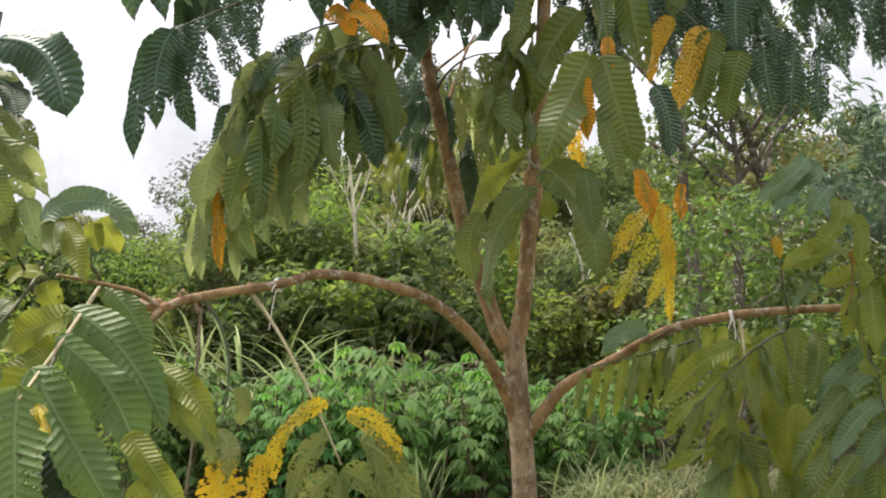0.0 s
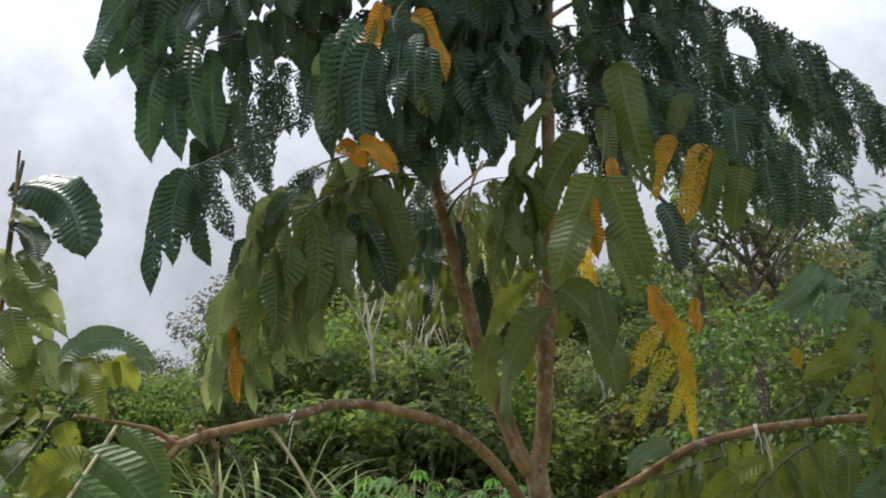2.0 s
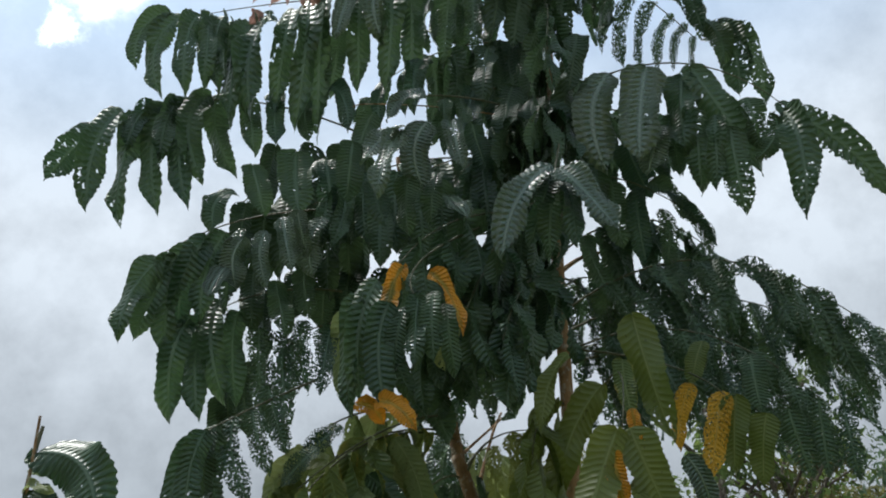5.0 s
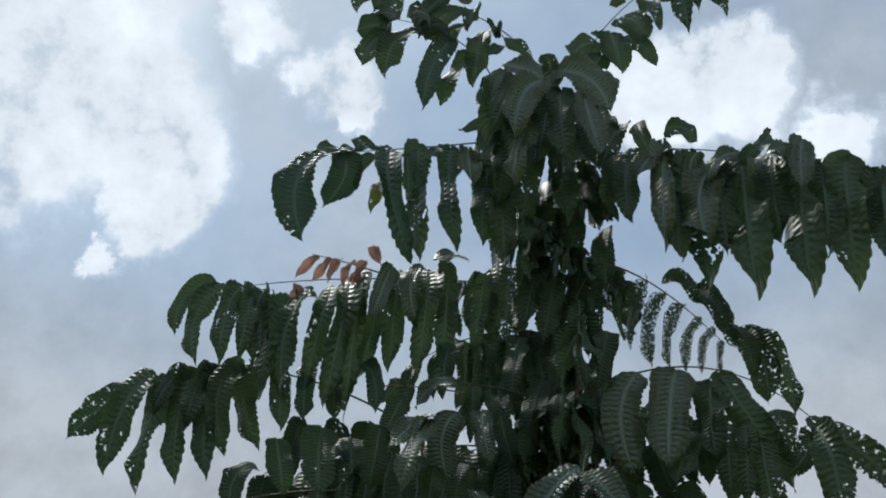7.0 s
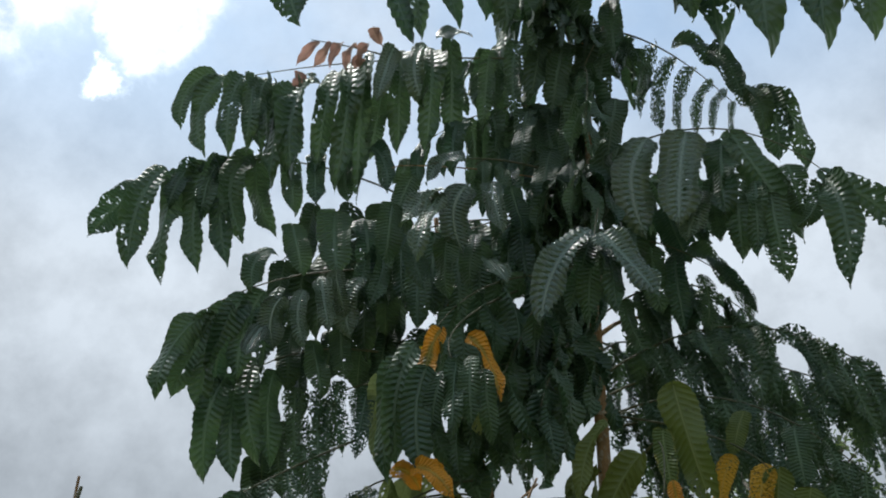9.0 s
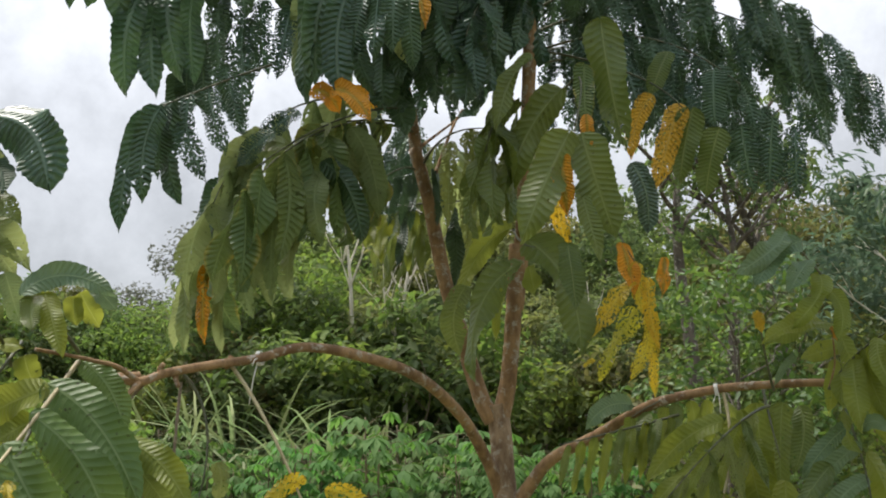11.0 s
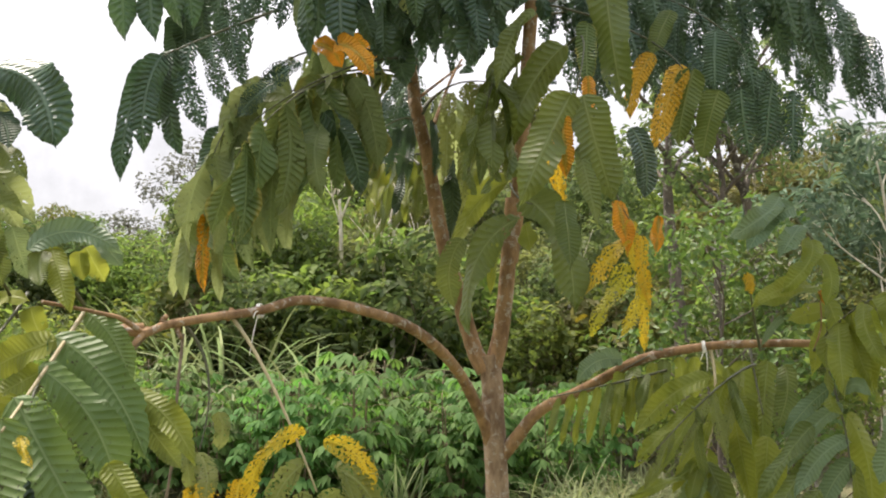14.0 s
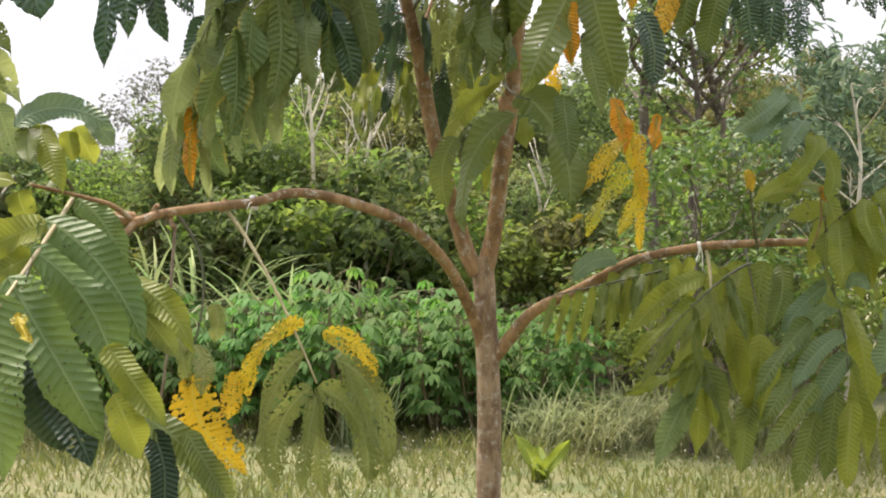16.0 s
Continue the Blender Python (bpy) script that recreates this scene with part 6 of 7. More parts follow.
leaflet(f, (1.03, 2.30, 1.21), (1.01, 2.32, 0.98), 0.25, "warm", 0.00)
leaflet(f, (0.98, 2.30, 1.16), (0.94, 2.33, 0.95), 0.24, "warm", 0.00)
leaflet(f, (1.07, 2.30, 1.19), (1.04, 2.27, 0.97), 0.25, "light", 0.00)
f = frond((0.97, 2.75, 1.58), (0.96, 2.68, 1.49), (0.96, 2.62, 1.39), 0, 0)
leaflet(f, (0.94, 2.72, 1.54), (0.95, 2.70, 1.22), 0.25, "light", 0.00)
leaflet(f, (1.01, 2.71, 1.54), (0.99, 2.72, 1.28), 0.26, "warm", 0.00)
leaflet(f, (0.89, 2.71, 1.52), (0.96, 2.65, 1.33), 0.19, "light", -0.35)
leaflet(f, (1.05, 2.69, 1.53), (1.01, 2.67, 1.34), 0.31, "warm", 0.35)
leaflet(f, (0.88, 2.63, 1.39), (0.94, 2.67, 1.13), 0.24, "light", 0.00)
leaflet(f, (0.97, 2.62, 1.33), (0.93, 2.64, 1.07), 0.25, "light", 0.00)
leaflet(f, (0.94, 2.62, 1.17), (0.92, 2.65, 0.93), 0.26, "warm", 0.00)
leaflet(f, (1.02, 2.62, 1.30), (0.95, 2.59, 1.08), 0.22, "light", 0.00)
f = frond((1.13, 2.60, 1.58), (1.11, 2.51, 1.65), (1.09, 2.46, 1.72), 0, 0)
leaflet(f, (1.08, 2.46, 1.72), (0.89, 2.47, 1.68), 0.29, "light", -0.35)
leaflet(f, (1.09, 2.47, 1.71), (1.18, 2.50, 1.50), 0.26, "light", 0.00)
leaflet(f, (1.09, 2.52, 1.65), (1.07, 2.54, 1.50), 0.26, "light", 0.00)
leaflet(f, (0.99, 2.53, 1.66), (0.92, 2.51, 1.58), 0.20, "soft", -0.35)
leaflet(f, (1.17, 2.60, 1.52), (1.20, 2.55, 1.51), 0.38, "soft", 0.00)
leaflet(f, (1.20, 2.60, 1.48), (1.25, 2.53, 1.47), 0.63, "light", 0.00)
leaflet(f, (1.11, 2.49, 1.68), (1.00, 2.53, 1.65), 0.46, "light", 0.00)
leaflet(f, (1.20, 2.57, 1.59), (1.33, 2.62, 1.57), 0.31, "light", 0.00)
f = frond((1.21, 2.50, 1.59), (1.23, 2.35, 1.56), (1.17, 2.20, 1.44), 0, 0)
leaflet(f, (1.28, 2.44, 1.68), (1.23, 2.40, 1.54), 0.63, "sere_lit", 0.00)
leaflet(f, (1.24, 2.38, 1.58), (1.16, 2.40, 1.52), 0.35, "light", -0.35)
leaflet(f, (1.14, 2.20, 1.42), (1.07, 2.18, 1.26), 0.41, "soft", 0.00)
leaflet(f, (1.17, 2.20, 1.31), (1.11, 2.21, 1.11), 0.32, "soft", 0.00)
leaflet(f, (1.13, 2.20, 1.23), (1.12, 2.23, 1.00), 0.27, "light", 0.00)
leaflet(f, (1.19, 2.20, 1.42), (1.16, 2.17, 1.21), 0.28, "soft", 0.00)
f = frond((0.84, 2.80, 1.57), (0.71, 2.79, 1.59), (0.58, 2.82, 1.49), 0, 0)
leaflet(f, (0.77, 2.80, 1.55), (0.76, 2.80, 1.43), 0.35, "light", 0.35)
leaflet(f, (0.70, 2.80, 1.53), (0.67, 2.76, 1.39), 0.28, "light", 0.00)
leaflet(f, (0.82, 2.80, 1.55), (0.81, 2.79, 1.41), 0.33, "light", 0.00)
leaflet(f, (0.60, 2.82, 1.50), (0.56, 2.75, 1.34), 0.29, "light", 0.00)
leaflet(f, (0.64, 2.81, 1.52), (0.62, 2.77, 1.35), 0.29, "warm", 0.00)
leaflet(f, (0.73, 2.80, 1.54), (0.71, 2.76, 1.39), 0.26, "warm", 0.00)
leaflet(f, (0.87, 2.80, 1.54), (0.92, 2.84, 1.42), 0.30, "light", 0.35)
f = frond((1.14, 2.50, 1.79), (1.04, 2.45, 1.87), (0.96, 2.40, 1.95), 0, 0)
leaflet(f, (0.95, 2.42, 1.98), (0.78, 2.35, 1.85), 0.26, "soft")
leaflet(f, (0.98, 2.40, 1.95), (0.83, 2.33, 1.82), 0.3, "soft")
leaflet(f, (1.00, 2.40, 1.90), (0.91, 2.33, 1.80), 0.36, "soft")
leaflet(f, (1.02, 2.40, 1.86), (0.92, 2.35, 1.72), 0.3, "light")
leaflet(f, (1.04, 2.40, 1.82), (1.03, 2.35, 1.68), 0.3, "light")
leaflet(f, (1.03, 2.42, 1.74), (0.84, 2.35, 1.68), 0.25, "light")
frond((1.06, 2.50, 1.57), (1.11, 2.40, 1.69), (1.18, 2.30, 1.72), 6, 0.24, 0.8, "light", 0.3, 0.2)
f = frond((0.55, 2.82, 1.52), (0.48, 2.80, 1.52), (0.46, 2.80, 1.51), 0, 0)
leaflet(f, (0.60, 2.80, 1.54), (0.45, 2.75, 1.47), 0.35, "soft")
leaflet(f, (0.69, 2.75, 1.57), (0.70, 2.70, 1.57), 0.48, "soft")
limb("dead_stalk", [(-0.56, 2.18, 1.60), (-0.56, 2.15, 1.48), (-0.56, 2.12, 1.31), (-0.57, 2.10, 1.19)], 0.004, 0.003, dry_stalk, "thin grey dead leaf stalk")
limb("dead_stalk", [(-0.62, 2.15, 1.61), (-0.65, 2.10, 1.56), (-0.66, 2.08, 1.51)], 0.004, 0.002, dry_stalk, "thin grey dead leaf stalk")


def twine_tie(at, along, radius, tails):
    """A few turns of twine round a branch, with loose ends."""
    p, d = Vector(at), Vector(along).normalized()
    u = d.orthogonal().normalized()
    w = d.cross(u)
    line = [p + d * (0.010 * (i / 30 - 0.5)) + (u * math.cos(i * 0.63) + w * math.sin(i * 0.63)) * (radius + 0.002) for i in range(31)]
    pieces = [tube(line, [0.0022] * 31, 5)]
    for t in tails:
        e = Vector(t)
        pieces.append(tube(spline([p - Vector((0, radius, 0)), (p + e) / 2 + Vector((0, -radius, 0.005)), e], 5), [0.0016] * 11, 5))
    v, f = joined(pieces)
    link_mesh("twine_tie", v, f, twine_mat, TREE, "pale twine tied round a branch", True)


twine_tie((-0.40, 2.29, 1.66), (1, -0.25, 0.05), 0.015, [(-0.42, 2.27, 1.55), (-0.41, 2.25, 1.64)])
twine_tie((0.84, 2.77, 1.58), (1, -0.3, 0.05), 0.014, [(0.84, 2.74, 1.51), (0.82, 2.74, 1.54)])


def inner_fronds(seed, count, low, high, reach, size, tone_list):
    """Fronds that fill the middle of the crown, all round the main stem."""
    rnd = random.Random(seed)
    for k in range(count):
        z = low + (high - low) * (k + 0.5) / count
        a = (math.pi / 2) * (1 if k % 2 else -1) + rnd.uniform(-0.75, 0.75)
        x0 = 0.30 + 0.06 * (z - 2.2) if z > 2.2 else 0.28
        r = reach * rnd.uniform(0.7, 1.1)
        d = Vector((math.cos(a), math.sin(a), 0))
        b = Vector((x0, 3.0, z))
        frond(b, b + d * r * 0.5 + Vector((0, 0, 0.28)), b + d * r + Vector((0, 0, -0.12)), 6, size * rnd.uniform(0.85, 1.1), 0.85, rnd.choice(tone_list), 0.3, 0.05)


inner_fronds(3, 4, 3.2, 5.2, 0.45, 0.34, ("green", "green", "holes", "dark"))


# ---- plants behind ----
def leaf_cloud(centres, normals, sizes, rnd, slim=0.42, fold=0.25):
    """Many small pointed leaves, folded along the middle: one at each centre."""
    n = len(centres)
    a = rnd.normal(size=(n, 3))
    along = a - (a * normals).sum(1, keepdims=True) * normals
    along /= np.linalg.norm(along, axis=1, keepdims=True) + 1e-9
    across = np.cross(normals, along)
    s = sizes[:, None]
    quad = [centres - along * s * 0.5, centres + across * s * slim * 0.5 + normals * s * fold * 0.3, centres + along * s * 0.5 - normals * s * 0.12, centres - across * s * slim * 0.5 + normals * s * fold * 0.3]
    verts = np.stack(quad, 1).reshape(-1, 3)
    k = np.arange(n)[:, None] * 4
    faces = np.concatenate([k + [0, 1, 2], k + [0, 2, 3]], 0)
    return verts, faces


def fast_mesh(name, verts, faces, material, parent=None, label=""):
    me = bpy.data.meshes.new(name)
    me.vertices.add(len(verts))
    me.vertices.foreach_set("co", np.asarray(verts, dtype=np.float32).ravel())
    w = faces.shape[1]
    me.loops.add(faces.size)
    me.loops.foreach_set("vertex_index", faces.astype(np.int32).ravel())
    me.polygons.add(len(faces))
    me.polygons.foreach_set("loop_start", np.arange(0, faces.size, w, dtype=np.int32))
    me.materials.append(material)
    me.update(calc_edges=True)
    me.validate()
    ob = new(name, me)
    if parent is not None:
        ob.parent = parent
        ob.matrix_parent_inverse = Matrix.Translation(-parent.location)
    if label:
        tagged(ob, label)
    return ob


def crown_leaves(lobes, count, size, rnd, slim=0.42):
    """Leaves over lumpy lobes (centre, radius), thicker near their outer side, with gaps."""
    C, Nn, S = [], [], []
    weight = np.array([r ** 2 for _, r in lobes])
    weight /= weight.sum()
    for (centre, r), share in zip(lobes, weight):
        k = int(count * share) + 1
        d = rnd.normal(size=(k, 3))
        d /= np.linalg.norm(d, axis=1, keepdims=True)
        lump = np.array([noise.noise(Vector((x * 2.3 + centre[0] * 3, y * 2.3 + centre[1] * 3, z * 2.3 + centre[2] * 3))) for x, y, z in d])
        keep = lump > -0.28
        d, lump = d[keep], lump[keep]
        rad = r * (0.72 + 0.55 * lump) * rnd.uniform(0.55, 1.08, len(d)) ** 0.6
        C.append(np.array(centre) + d * rad[:, None] * [1, 1, 0.8])
        nn = d + rnd.normal(size=d.shape) * 0.55 + [0, 0, 0.5]
        Nn.append(nn / np.linalg.norm(nn, axis=1, keepdims=True))
        S.append(size * rnd.uniform(0.6, 1.3, len(d)))
    return leaf_cloud(np.concatenate(C), np.concatenate(Nn), np.concatenate(S), rnd, slim)


def woody(height, spread, limbs, rnd, r0, first=0.35, lean=0.0):
    """Trunk and limbs of a tree; gives back the stems and the ends of the limbs."""
    top = Vector((lean * height, 0, height))
    trunk = spline([Vector((0, 0, -0.1)), Vector((lean * height * 0.3 + rnd.uniform(-0.1, 0.1), rnd.uniform(-0.1, 0.1), height * 0.35)), Vector((lean * height * 0.7 + rnd.uniform(-0.2, 0.2), rnd.uniform(-0.2, 0.2), height * 0.7)), top], 5)
    n = len(trunk) - 1
    pieces, ends = [tube(trunk, [r0 * (1 - 0.85 * i / n) for i in range(n + 1)], 8, 0.1)], [top]
    for k in range(limbs):
        s = first + (0.95 - first) * (k + rnd.uniform(0, 0.6)) / limbs
        p = trunk[int(s * n)]
        a = k * 2.4 + rnd.uniform(-0.5, 0.5)
        reach = spread * rnd.uniform(0.6, 1.0) * (1.15 - 0.6 * s)
        q = p + Vector((math.cos(a) * reach, math.sin(a) * reach, reach * rnd.uniform(0.5, 1.0)))
        mid = (p + q) / 2 + Vector((rnd.uniform(-0.15, 0.15), rnd.uniform(-0.15, 0.15), reach * 0.12))
        line = spline([p, mid, q], 4)
        pieces.append(tube(line, [r0 * 0.45 * (1 - s * 0.5) * (1 - 0.8 * i / 8) for i in range(9)], 6))
        ends.append(q)
        for j in range(2):
            e = q + Vector((rnd.uniform(-0.5, 0.5), rnd.uniform(-0.5, 0.5), rnd.uniform(0.1, 0.6))) * reach * 0.7
            pieces.append(tube(spline([mid, (mid + e) / 2 + Vector((0, 0, 0.05)), e], 3), [r0 * 0.2 * (1 - 0.8 * i / 6) for i in range(7)], 5))
            ends.append(e)
    return joined(pieces), ends


def forest_tree(name, label, height, spread, count, leaf, leaf_mat, bark_mat, seed, group, limbs=9, first=0.3, lobe=0.42, slim=0.42, lean=0.0, r0=0.12):
    rnd, nrnd = random.Random(seed), np.random.default_rng(seed)
    tree = thing(name, label, "tree" if height > 3 else "shrub", group)
    (v, f), ends = woody(height * 0.92, spread, limbs, rnd, r0, first, lean)
    link_mesh("trunk", v, f, bark_mat, tree, smooth=True)
    if count:
        lobes = [(tuple(e), spread * lobe * rnd.uniform(0.6, 1.15)) for e in ends]
        cv, cf = crown_leaves(lobes, count, leaf, nrnd, slim)
        fast_mesh("crown", cv, cf, leaf_mat, tree)
    return tree


def scatter(proto, places):
    """The first place takes the plant itself, the others copies: x, y, turn, scale."""
    for i, (x, y, turn, size) in enumerate(places):
        m = pose(x, y, 0, 0, 0, turn) @ Matrix.Scale(size, 4)
        if i == 0:
            proto.matrix_basis = m
            for c in proto.children:
                c.matrix_parent_inverse = Matrix()
        else:
            c = copy_thing(proto, pose(x, y, 0, 0, 0, turn))
            c.scale = (size, size, size)


def cassava(seed, height):
    """A cassava plant: knotty stems, long stalks, palmate leaves of seven fingers."""
    rnd = random.Random(seed)
    plant = thing("cassava_plant", "cassava plant with drooping palmate green leaves", "plant", "cassava field")
    stems, fingers = [], []
    for k in range(3):
        a = rnd.uniform(0, 6.3)
        top = Vector((math.cos(a) * 0.22, math.sin(a) * 0.22, height * rnd.uniform(0.78, 0.97)))
        line = spline([Vector((0, 0, -0.03)), Vector((top.x * 0.7 + rnd.uniform(-.05, .05), top.y * 0.7, top.z * 0.5)), top], 6)
        stems.append(tube(line, [0.016 - 0.009 * i / 12 for i in range(13)], 6))
        for j in range(22):
            s = 0.25 + 0.75 * (j / 22) ** 0.8
            p = line[min(12, int(s * 12))]
            b = j * 2.4 + rnd.uniform(-0.4, 0.4)
            reach = rnd.uniform(0.16, 0.34)
            q = p + Vector((math.cos(b) * reach, math.sin(b) * reach, reach * rnd.uniform(0.0, 0.55)))
            stems.append(tube([p, (p + q) / 2 + Vector((0, 0, 0.02)), q], [0.003, 0.0025, 0.002], 4))
            out = Vector((math.cos(b), math.sin(b), 0))
            fan = rnd.choice((5, 7, 7))
            size = rnd.uniform(0.15, 0.23)
            for g in range(fan):
                c = (g - (fan - 1) / 2) * 0.52
                d = Vector((math.cos(b + c), math.sin(b + c), 0)) + Vector((0, 0, -rnd.uniform(0.45, 0.95)))
                d.normalize()
                side = d.cross(Vector((0, 0, 1))).normalized()
                long = size * (1 - 0.09 * abs(g - (fan - 1) / 2))
                up = side.cross(d)
                mid, tip = q + d * long * 0.55 + up * long * 0.10, q + d * long - Vector((0, 0, long * 0.12))
                fingers.append(([q, mid - side * long * 0.21, tip, mid + side * long * 0.21, mid - up * long * 0.035], [(0, 1, 4), (1, 2, 4), (2, 3, 4), (3, 0, 4)]))
    v, f = joined(stems)
    link_mesh("stem", v, f, stem_mat, plant, smooth=True)
    verts = np.array([tuple(p) for fv, _ in fingers for p in fv])
    faces = np.concatenate([np.array(ff) + 5 * i for i, (_, ff) in enumerate(fingers)])
    fast_mesh("foliage", verts, faces, cassava_mat, plant)
    return plant


def strap_clump(name, label, seed, count, length, width, mat, category, group, spread=0.3, droop=0.6):
    """A clump of long arching strap leaves."""
    rnd = random.Random(seed)
    plant = thing(name, label, category, group)
    verts, faces = [], []
    for k in range(count):
        a = rnd.uniform(0, 6.3)
        b = Vector((rnd.gauss(0, spread * 0.4), rnd.gauss(0, spread * 0.4), -0.02))
        out = Vector((math.cos(a), math.sin(a), 0))
        side = Vector((-out.y, out.x, 0))
        L = length * rnd.uniform(0.55, 1.1)
        lean, fall = rnd.uniform(0.1, 0.5), droop * rnd.uniform(0.3, 1.2)
        n = len(verts)
        seg = 7
        for i in range(seg + 1):
            s = i / seg
            p = b + out * L * (lean * s + fall * 0.5 * s * s) + Vector((0, 0, L * (s * (1 - lean * 0.3) - fall * 0.62 * s * s * s)))
            w = width * (0.5 + 0.5 * min(1, s * 4)) * (1 - s ** 3) + 0.001
            verts += [p - side * w, p + Vector((0, 0, -w * 0.5)), p + side * w]
        for i in range(seg):
            a0 = n + i * 3
            faces += [(a0, a0 + 1, a0 + 4, a0 + 3), (a0 + 1, a0 + 2, a0 + 5, a0 + 4)]
    fast_mesh("tuft", np.array([tuple(v) for v in verts]), np.array(faces), mat, plant)
    return plant


R = random.Random(21)

# cassava, in rows behind the tree
fields = [cassava(40 + k, h) for k, h in enumerate((1.5, 1.35, 1.65, 1.2))]
spots = {0: [], 1: [], 2: [], 3: []}
for row in range(5):
    for k in range(11):
        x = -2.9 + k * 0.46 + R.uniform(-0.12, 0.12)
        y = 8.75 + row * 0.62 + R.uniform(-0.12, 0.12) + 0.12 * abs(x)
        if row == 0 and (-0.55 < x < -0.05 or x > 1.7):
            continue
        if x > 1.9:
            continue
        v = (k * 2 + row) % 4
        spots[v].append((x, y, R.uniform(0, 360), R.uniform(0.68, 0.98) * (1.0 if x < 0.6 else 0.94)))
spots[2].append((-0.52, 8.6, 40, 1.03))
for v, plant in enumerate(fields):
    scatter(plant, spots[v])

# cane-like grass behind the cassava
cane = [strap_clump("cane_clump", "clump of tall arching pale-green cane leaves", s, 120, 2.7, 0.026, strap_mat, "grass clump", "cane leaves behind the cassava", 0.6, 0.95) for s in (61, 62)]
scatter(cane[0], [(-1.35, 11.7, 0, 1.0), (-2.6, 11.8, 80, 1.05), (-3.5, 11.6, 200, 0.95), (-0.8, 11.9, 140, 0.85)])
scatter(cane[1], [(-1.9, 11.6, 30, 1.05), (-3.0, 12.0, 120, 1.1), (-4.2, 11.9, 10, 1.0), (-1.0, 11.6, 70, 0.9)])
# upright spiky plant and the dry tussocks at the edge of the clearing
spiky = strap_clump("spiky_plant", "upright tuft of narrow grey-green leaves", 71, 70, 0.85, 0.012, strap_mat, "plant", "", 0.3, 0.25)
scatter(spiky, [(-0.28, 8.35, 0, 1.0)])
tussock = [strap_clump("grass_tussock", "dry tussock of fine arching grass", s, 170, 0.85, 0.006, dry_mat, "grass clump", "dry tussocks", 0.5, 0.8) for s in (73, 74)]
scatter(tussock[0], [(1.35, 8.3, 0, 1.0), (1.85, 8.5, 50, 1.0), (2.5, 8.0, 90, 0.9)])
scatter(tussock[1], [(1.6, 8.0, 20, 0.9), (2.2, 8.7, 150, 1.1), (3.1, 8.4, 60, 1.0), (-2.6, 8.2, 0, 0.7)])


def young_broad_plant():
    """A small plant with a few broad, bright, upright leaves."""
    plant = thing("broad_leaf_seedling", "seedling with broad bright yellow-green leaves", "plant", at=(0.98, 6.9, 0.0))
    for tip, w in (((0.80, 6.85, 0.36), 0.34), ((1.22, 6.8, 0.33), 0.26), ((1.02, 7.05, 0.24), 0.36), ((0.93, 6.6, 0.14), 0.34)):
        b = Vector((0.98, 6.9, 0.02))
        along = Vector(tip) - b
        size = along.length
        along.normalize()
        z = Vector((0.2, -0.8, 0.6))
        z = (z - along * z.dot(along)).normalized()
        ob = new("leaf", BROAD)
        ob.parent = plant
        ob.matrix_parent_inverse = Matrix.Translation(-plant.location)
        ob.matrix_basis = Matrix.Translation(b) @ Matrix((along, z.cross(along), z)).transposed().to_4x4() @ Matrix.Diagonal((size, size * w / 0.26, size, 1))


BROAD = leaflet_mesh("leaf", broad_mat, 0.12, 0.4, 0.6, 4)
young_broad_plant()


def weeds():
    """Short weeds and grass of the clearing, with tiny whitish flowers: two sheets of stuff."""
    rnd = np.random.default_rng(5)
    n = 44000
    x, y = rnd.uniform(-5.0, 5.0, n), 9.8 - 10.5 * rnd.uniform(0, 1, n) ** 1.5
    stray = rnd.uniform(0, 1, n) < 0.3
    x, y = x + stray * rnd.normal(size=n) * 2.0, y - stray * np.abs(rnd.normal(size=n)) * 1.6
    h = rnd.uniform(0.05, 0.20, n) * (0.7 + 0.6 * np.sin(x * 2.1) * np.sin(y * 1.7 + 1))
    h = np.clip(h, 0.04, 0.3)
    a = rnd.uniform(0, 6.283, n)
    lean = rnd.normal(size=(n, 2)) * 0.5
    base = np.stack([x, y, np.full(n, -0.02)], 1)
    tip = base + np.stack([lean[:, 0] * h, lean[:, 1] * h, h + 0.02], 1)
    side = np.stack([np.cos(a), np.sin(a), np.zeros(n)], 1) * rnd.uniform(0.003, 0.009, n)[:, None]
    mid = base * 0.45 + tip * 0.55 + np.stack([np.zeros(n), np.zeros(n), h * 0.12], 1)
    verts = np.stack([base - side * 0.6, base + side * 0.6, mid + side, tip, mid - side], 1).reshape(-1, 3)
    k = np.arange(n)[:, None] * 5
    faces = np.concatenate([k + [0, 1, 2], k + [0, 2, 4], k + [4, 2, 3]])
    tagged(fast_mesh("weeds", verts, faces, weed_mat), "short pale-green weeds and grass covering the clearing", "grass", kind="stuff")
    m = 2200
    x, y = rnd.uniform(-4.0, 4.4, m), rnd.uniform(5.6, 9.0, m)
    c = np.stack([x, y, rnd.uniform(0.10, 0.24, m)], 1)
    nn = rnd.normal(size=(m, 3)) + [0, -0.5, 1.0]
    nn /= np.linalg.norm(nn, axis=1, keepdims=True)
    v, f = leaf_cloud(c, nn, rnd.uniform(0.008, 0.017, m), rnd, 0.9)
    tagged(fast_mesh("weed_flowers", v, f, bud_mat), "tiny whitish weed flowers over the grass", "flowers", kind="stuff")


weeds()

# citrus-like bush at the edge of the clearing
citrus = forest_tree("citrus_bush", "dense bush with glossy bright-green oval leaves", 2.75, 0.85, 2600, 0.085, citrus_leaf, dark_bark, 81, "", 12, 0.12, 0.5, 0.5, 0.0, 0.03)
scatter(citrus, [(2.45, 7.9, 0, 1.0), (3.2, 8.6, 130, 0.92)])
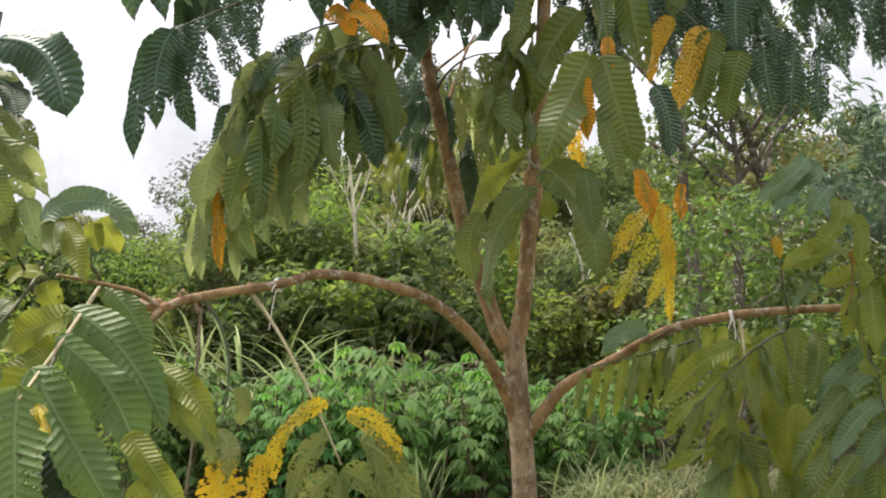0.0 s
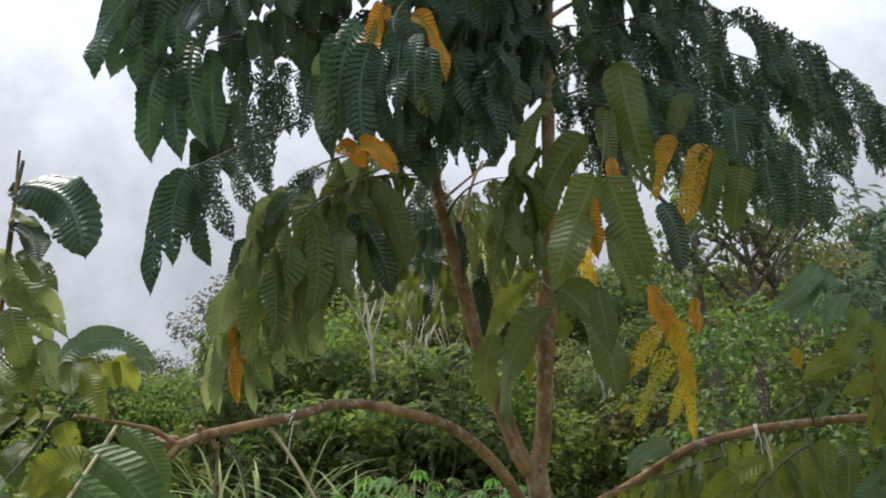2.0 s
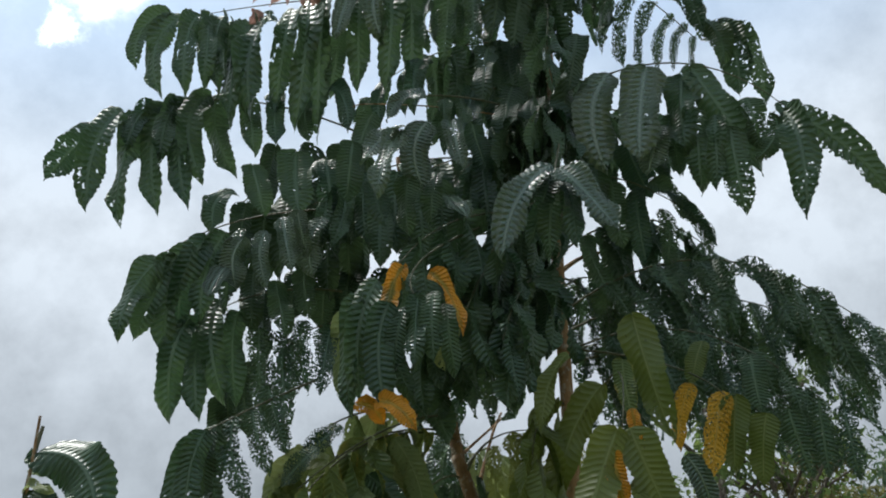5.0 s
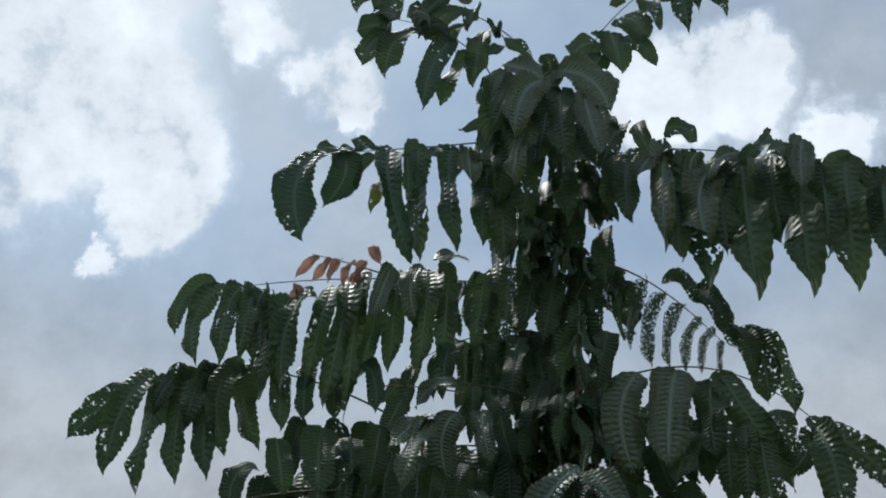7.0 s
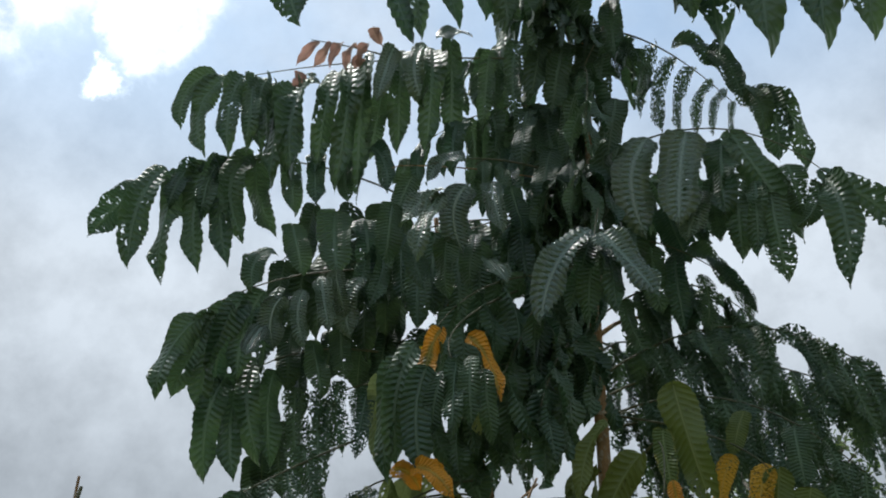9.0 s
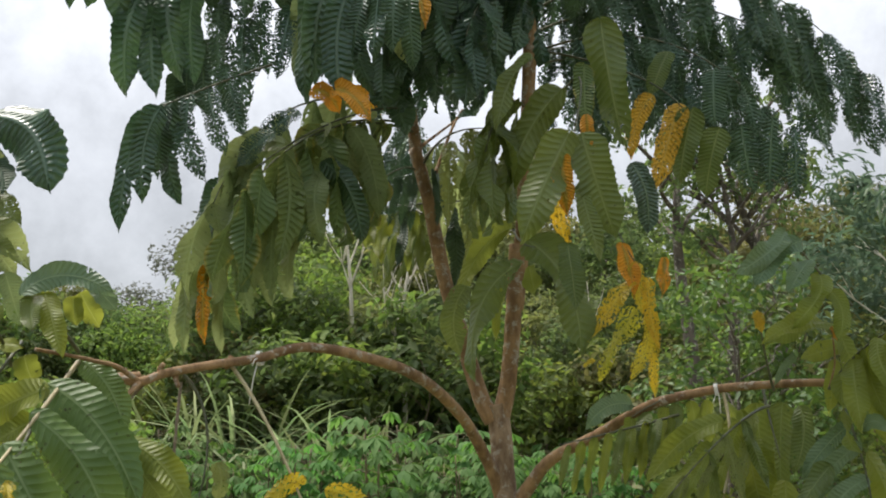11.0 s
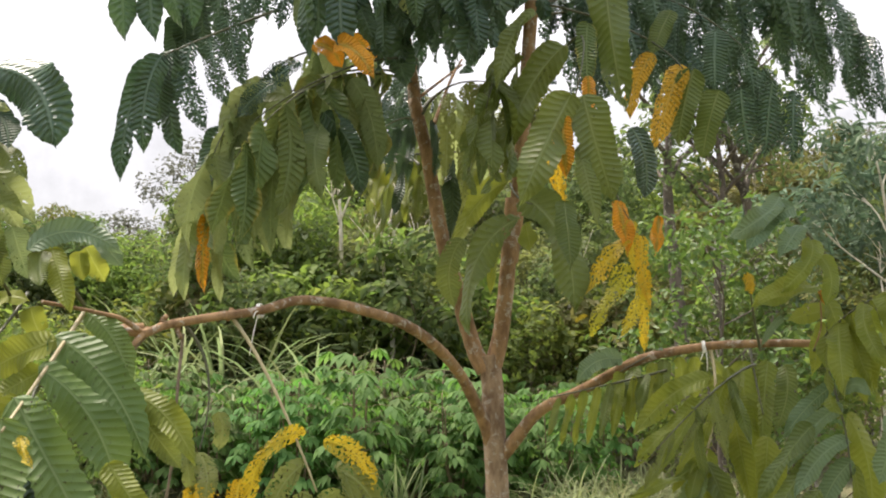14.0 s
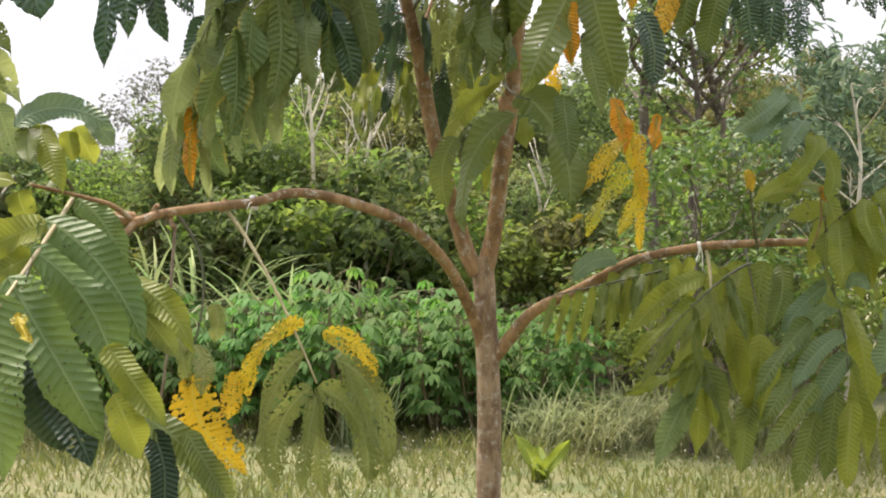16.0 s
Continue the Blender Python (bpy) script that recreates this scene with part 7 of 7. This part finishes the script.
# low shrubs and weeds behind the right-hand branch
low = forest_tree("low_shrub", "low shrub of mixed light-green leaves", 1.3, 0.6, 1500, 0.075, wood_leaf_bright, stem_mat, 83, "low shrubs", 9, 0.1, 0.55, 0.4, 0.0, 0.014)
scatter(low, [(2.1, 9.3, 0, 1.0), (2.9, 9.2, 70, 1.1), (3.7, 8.4, 130, 1.2), (4.5, 9.0, 10, 1.3), (-3.2, 8.6, 200, 1.1), (-4.1, 9.2, 300, 1.3), (1.4, 11.8, 40, 1.3), (-3.9, 10.4, 90, 1.3)])
# bush wall
bush = [forest_tree("bush", "dense bush of mixed greens at the forest edge", 3.0, 1.2, 8500, 0.10, mat, dark_bark, 90 + k, "bushes of the forest edge", 11, 0.1, 0.5, 0.42, 0.0, 0.04) for k, mat in enumerate((wood_leaf, wood_leaf_olive, wood_leaf_bright))]
places = [[], [], []]
for k in range(26):
    x = -8.0 + k * 0.66 + R.uniform(-0.25, 0.25)
    y = 13.4 + R.uniform(-0.6, 1.4)
    places[(k * 5 + (k // 4)) % 3 if k % 4 else 0].append((x, y, R.uniform(0, 360), R.uniform(0.75, 1.15)))
for k in range(3):
    scatter(bush[k], places[k])
mixed = [forest_tree("broadleaf_shrub", "loose shrub with large light-green leaves", 2.2, 0.8, 1500, 0.14, mat, stem_mat, 190 + k, "loose shrubs", 9, 0.15, 0.5, 0.5, 0.0, 0.025) for k, mat in enumerate((wood_leaf_bright, wood_leaf_olive, wood_leaf))]
spots = [[], [], []]
for k in range(24):
    spots[(0, 2, 0, 1)[(k + k // 5) % 4]].append((-5.6 + k * 0.47 + R.uniform(-0.25, 0.25), 12.3 + R.uniform(-0.3, 0.7), R.uniform(0, 360), R.uniform(0.6, 1.3)))
for k in range(3):
    scatter(mixed[k], spots[k])
# taller trees of the wood
tall = [
    forest_tree("forest_tree", "broad-crowned forest tree with dense green leaves", 6.2, 2.0, 9000, 0.17, wood_leaf, dark_bark, 101, "trees of the wood", 11, 0.3, 0.42),
    forest_tree("forest_tree", "olive-green forest tree with an open crown", 6.8, 1.9, 7600, 0.16, wood_leaf_olive, pale_bark, 102, "trees of the wood", 10, 0.35, 0.38),
    forest_tree("forest_tree", "light-green forest tree with a layered crown", 5.4, 1.9, 7600, 0.17, wood_leaf_bright, dark_bark, 103, "trees of the wood", 9, 0.25, 0.42),
]
spots = [[], [], []]
for row, (y0, n, lo, hi) in enumerate(((16.5, 15, 0.62, 0.82), (20.0, 16, 0.8, 1.02), (25.0, 18, 0.95, 1.15))):
    for k in range(n):
        x = (-0.58 + 1.16 * (k + 0.5) / n) * y0 + R.uniform(-0.5, 0.5)
        size = R.uniform(lo, hi) * (0.72 if x < -0.2 * y0 else 0.95)
        spots[(k * 2 + row + (k // 3)) % 3].append((x, y0 + R.uniform(-1.2, 1.2), R.uniform(0, 360), size))
for k in range(3):
    scatter(tall[k], spots[k])
# thin grey-leaved trees on the skyline
sparse = forest_tree("skyline_tree", "sparse grey-green tree against the sky", 8.0, 2.1, 2400, 0.17, wood_leaf_grey, dark_bark, 111, "skyline trees", 12, 0.4, 0.34)
scatter(sparse, [(-9.6, 30, 0, 0.74), (-11.4, 31, 70, 0.70), (-7.4, 30, 130, 1.0), (-13.2, 32, 200, 0.7), (12.2, 30, 20, 1.05), (14.5, 32, 140, 1.15), (5.2, 31, 60, 0.95), (9.0, 31, 250, 0.95)])
# bare whitish trees
def bare_tree(stem, twigs):
    """A slender tree with whitish trunk and bare forked branches."""
    tree = thing("bare_tree", "slender bare tree with whitish forked branches", "tree", "bare whitish trees", at=stem[0])
    line = spline(stem, 5)
    n = len(line) - 1
    v, f = tube(line, [0.038 - 0.026 * i / n for i in range(n + 1)], 8, 0.1)
    link_mesh("trunk", v, f, pale_bark, tree, smooth=True)
    rnd = random.Random(len(twigs))
    for points in twigs:
        line = spline(points, 5)
        n = len(line) - 1
        pieces = [tube(line, [0.017 - 0.012 * i / n for i in range(n + 1)], 6)]
        for k in range(6):
            a = line[n - 1 - k * (n // 7)]
            e = a + Vector((rnd.uniform(-0.35, 0.35), rnd.uniform(-0.3, 0.2), rnd.uniform(0.3, 0.9)))
            pieces.append(tube([a, (a + e) / 2 + Vector((rnd.uniform(-0.04, 0.04), 0, 0)), e], [0.006, 0.005, 0.003], 5))
        v, f = joined(pieces)
        link_mesh("branch", v, f, pale_bark, tree, smooth=True)


bare_tree([(-0.46, 12.54, -0.10), (-0.46, 12.54, 1.86), (-0.52, 12.54, 2.16), (-0.58, 12.54, 2.56), (-0.47, 12.54, 3.05), (-0.37, 12.54, 3.66), (-0.30, 12.54, 4.04)], [[(-0.58, 12.54, 2.56), (-0.69, 12.44, 2.81), (-0.73, 12.34, 3.25)], [(-0.54, 12.54, 2.46), (-0.23, 12.64, 2.84), (-0.04, 12.74, 2.99)], [(-0.46, 12.54, 3.09), (-0.62, 12.44, 3.41), (-0.67, 12.44, 3.71)], [(-0.42, 12.54, 3.28), (-0.16, 12.64, 3.76)], [(-0.58, 12.54, 2.56), (-0.53, 12.64, 2.91), (-0.54, 12.74, 3.31)]])
bare_tree([(-1.12, 12.74, -0.10), (-1.12, 12.74, 1.93), (-1.17, 12.74, 2.69), (-1.20, 12.74, 3.37), (-1.24, 12.74, 3.83), (-1.27, 12.74, 4.29)], [[(-1.20, 12.74, 3.30), (-1.02, 12.64, 3.74), (-0.92, 12.64, 4.20)], [(-1.22, 12.74, 3.57), (-1.08, 12.84, 4.01), (-1.02, 12.84, 4.40)], [(-1.19, 12.74, 3.22), (-1.32, 12.64, 3.66)]])
bare_tree([(1.86, 12.34, -0.10), (1.86, 12.34, 1.95), (1.84, 12.34, 2.32), (1.78, 12.34, 2.69), (1.67, 12.34, 2.98)], [[(1.84, 12.34, 2.28), (1.99, 12.44, 2.62)]])
# dark-stemmed tree whose leaning trunks show beside the yellow leaves
leaning = [forest_tree("leaning_tree", "tree with dark leaning stems and a high crown", 5.6, 1.3, 1100, 0.12, wood_leaf, dark_bark, s, "leaning trees", 7, 0.66, 0.36, 0.42, ln, 0.13) for s, ln in ((131, -0.02), (132, -0.22))]
scatter(leaning[0], [(2.95, 10.6, 0, 0.95), (3.35, 10.9, 90, 0.85)])
scatter(leaning[1], [(4.35, 10.8, 0, 0.95)])
# pale bluish-leaved trees at the side
bluish = forest_tree("bluish_tree", "slender tree with drooping bluish-green leaves", 4.6, 1.2, 1500, 0.20, blue_leaf, pale_bark, 141, "bluish-leaved trees", 10, 0.25, 0.42, 0.24, 0.0, 0.05)
scatter(bluish, [(5.5, 11.4, 0, 1.0), (6.4, 12.0, 120, 1.05), (5.0, 12.8, 220, 0.85)])
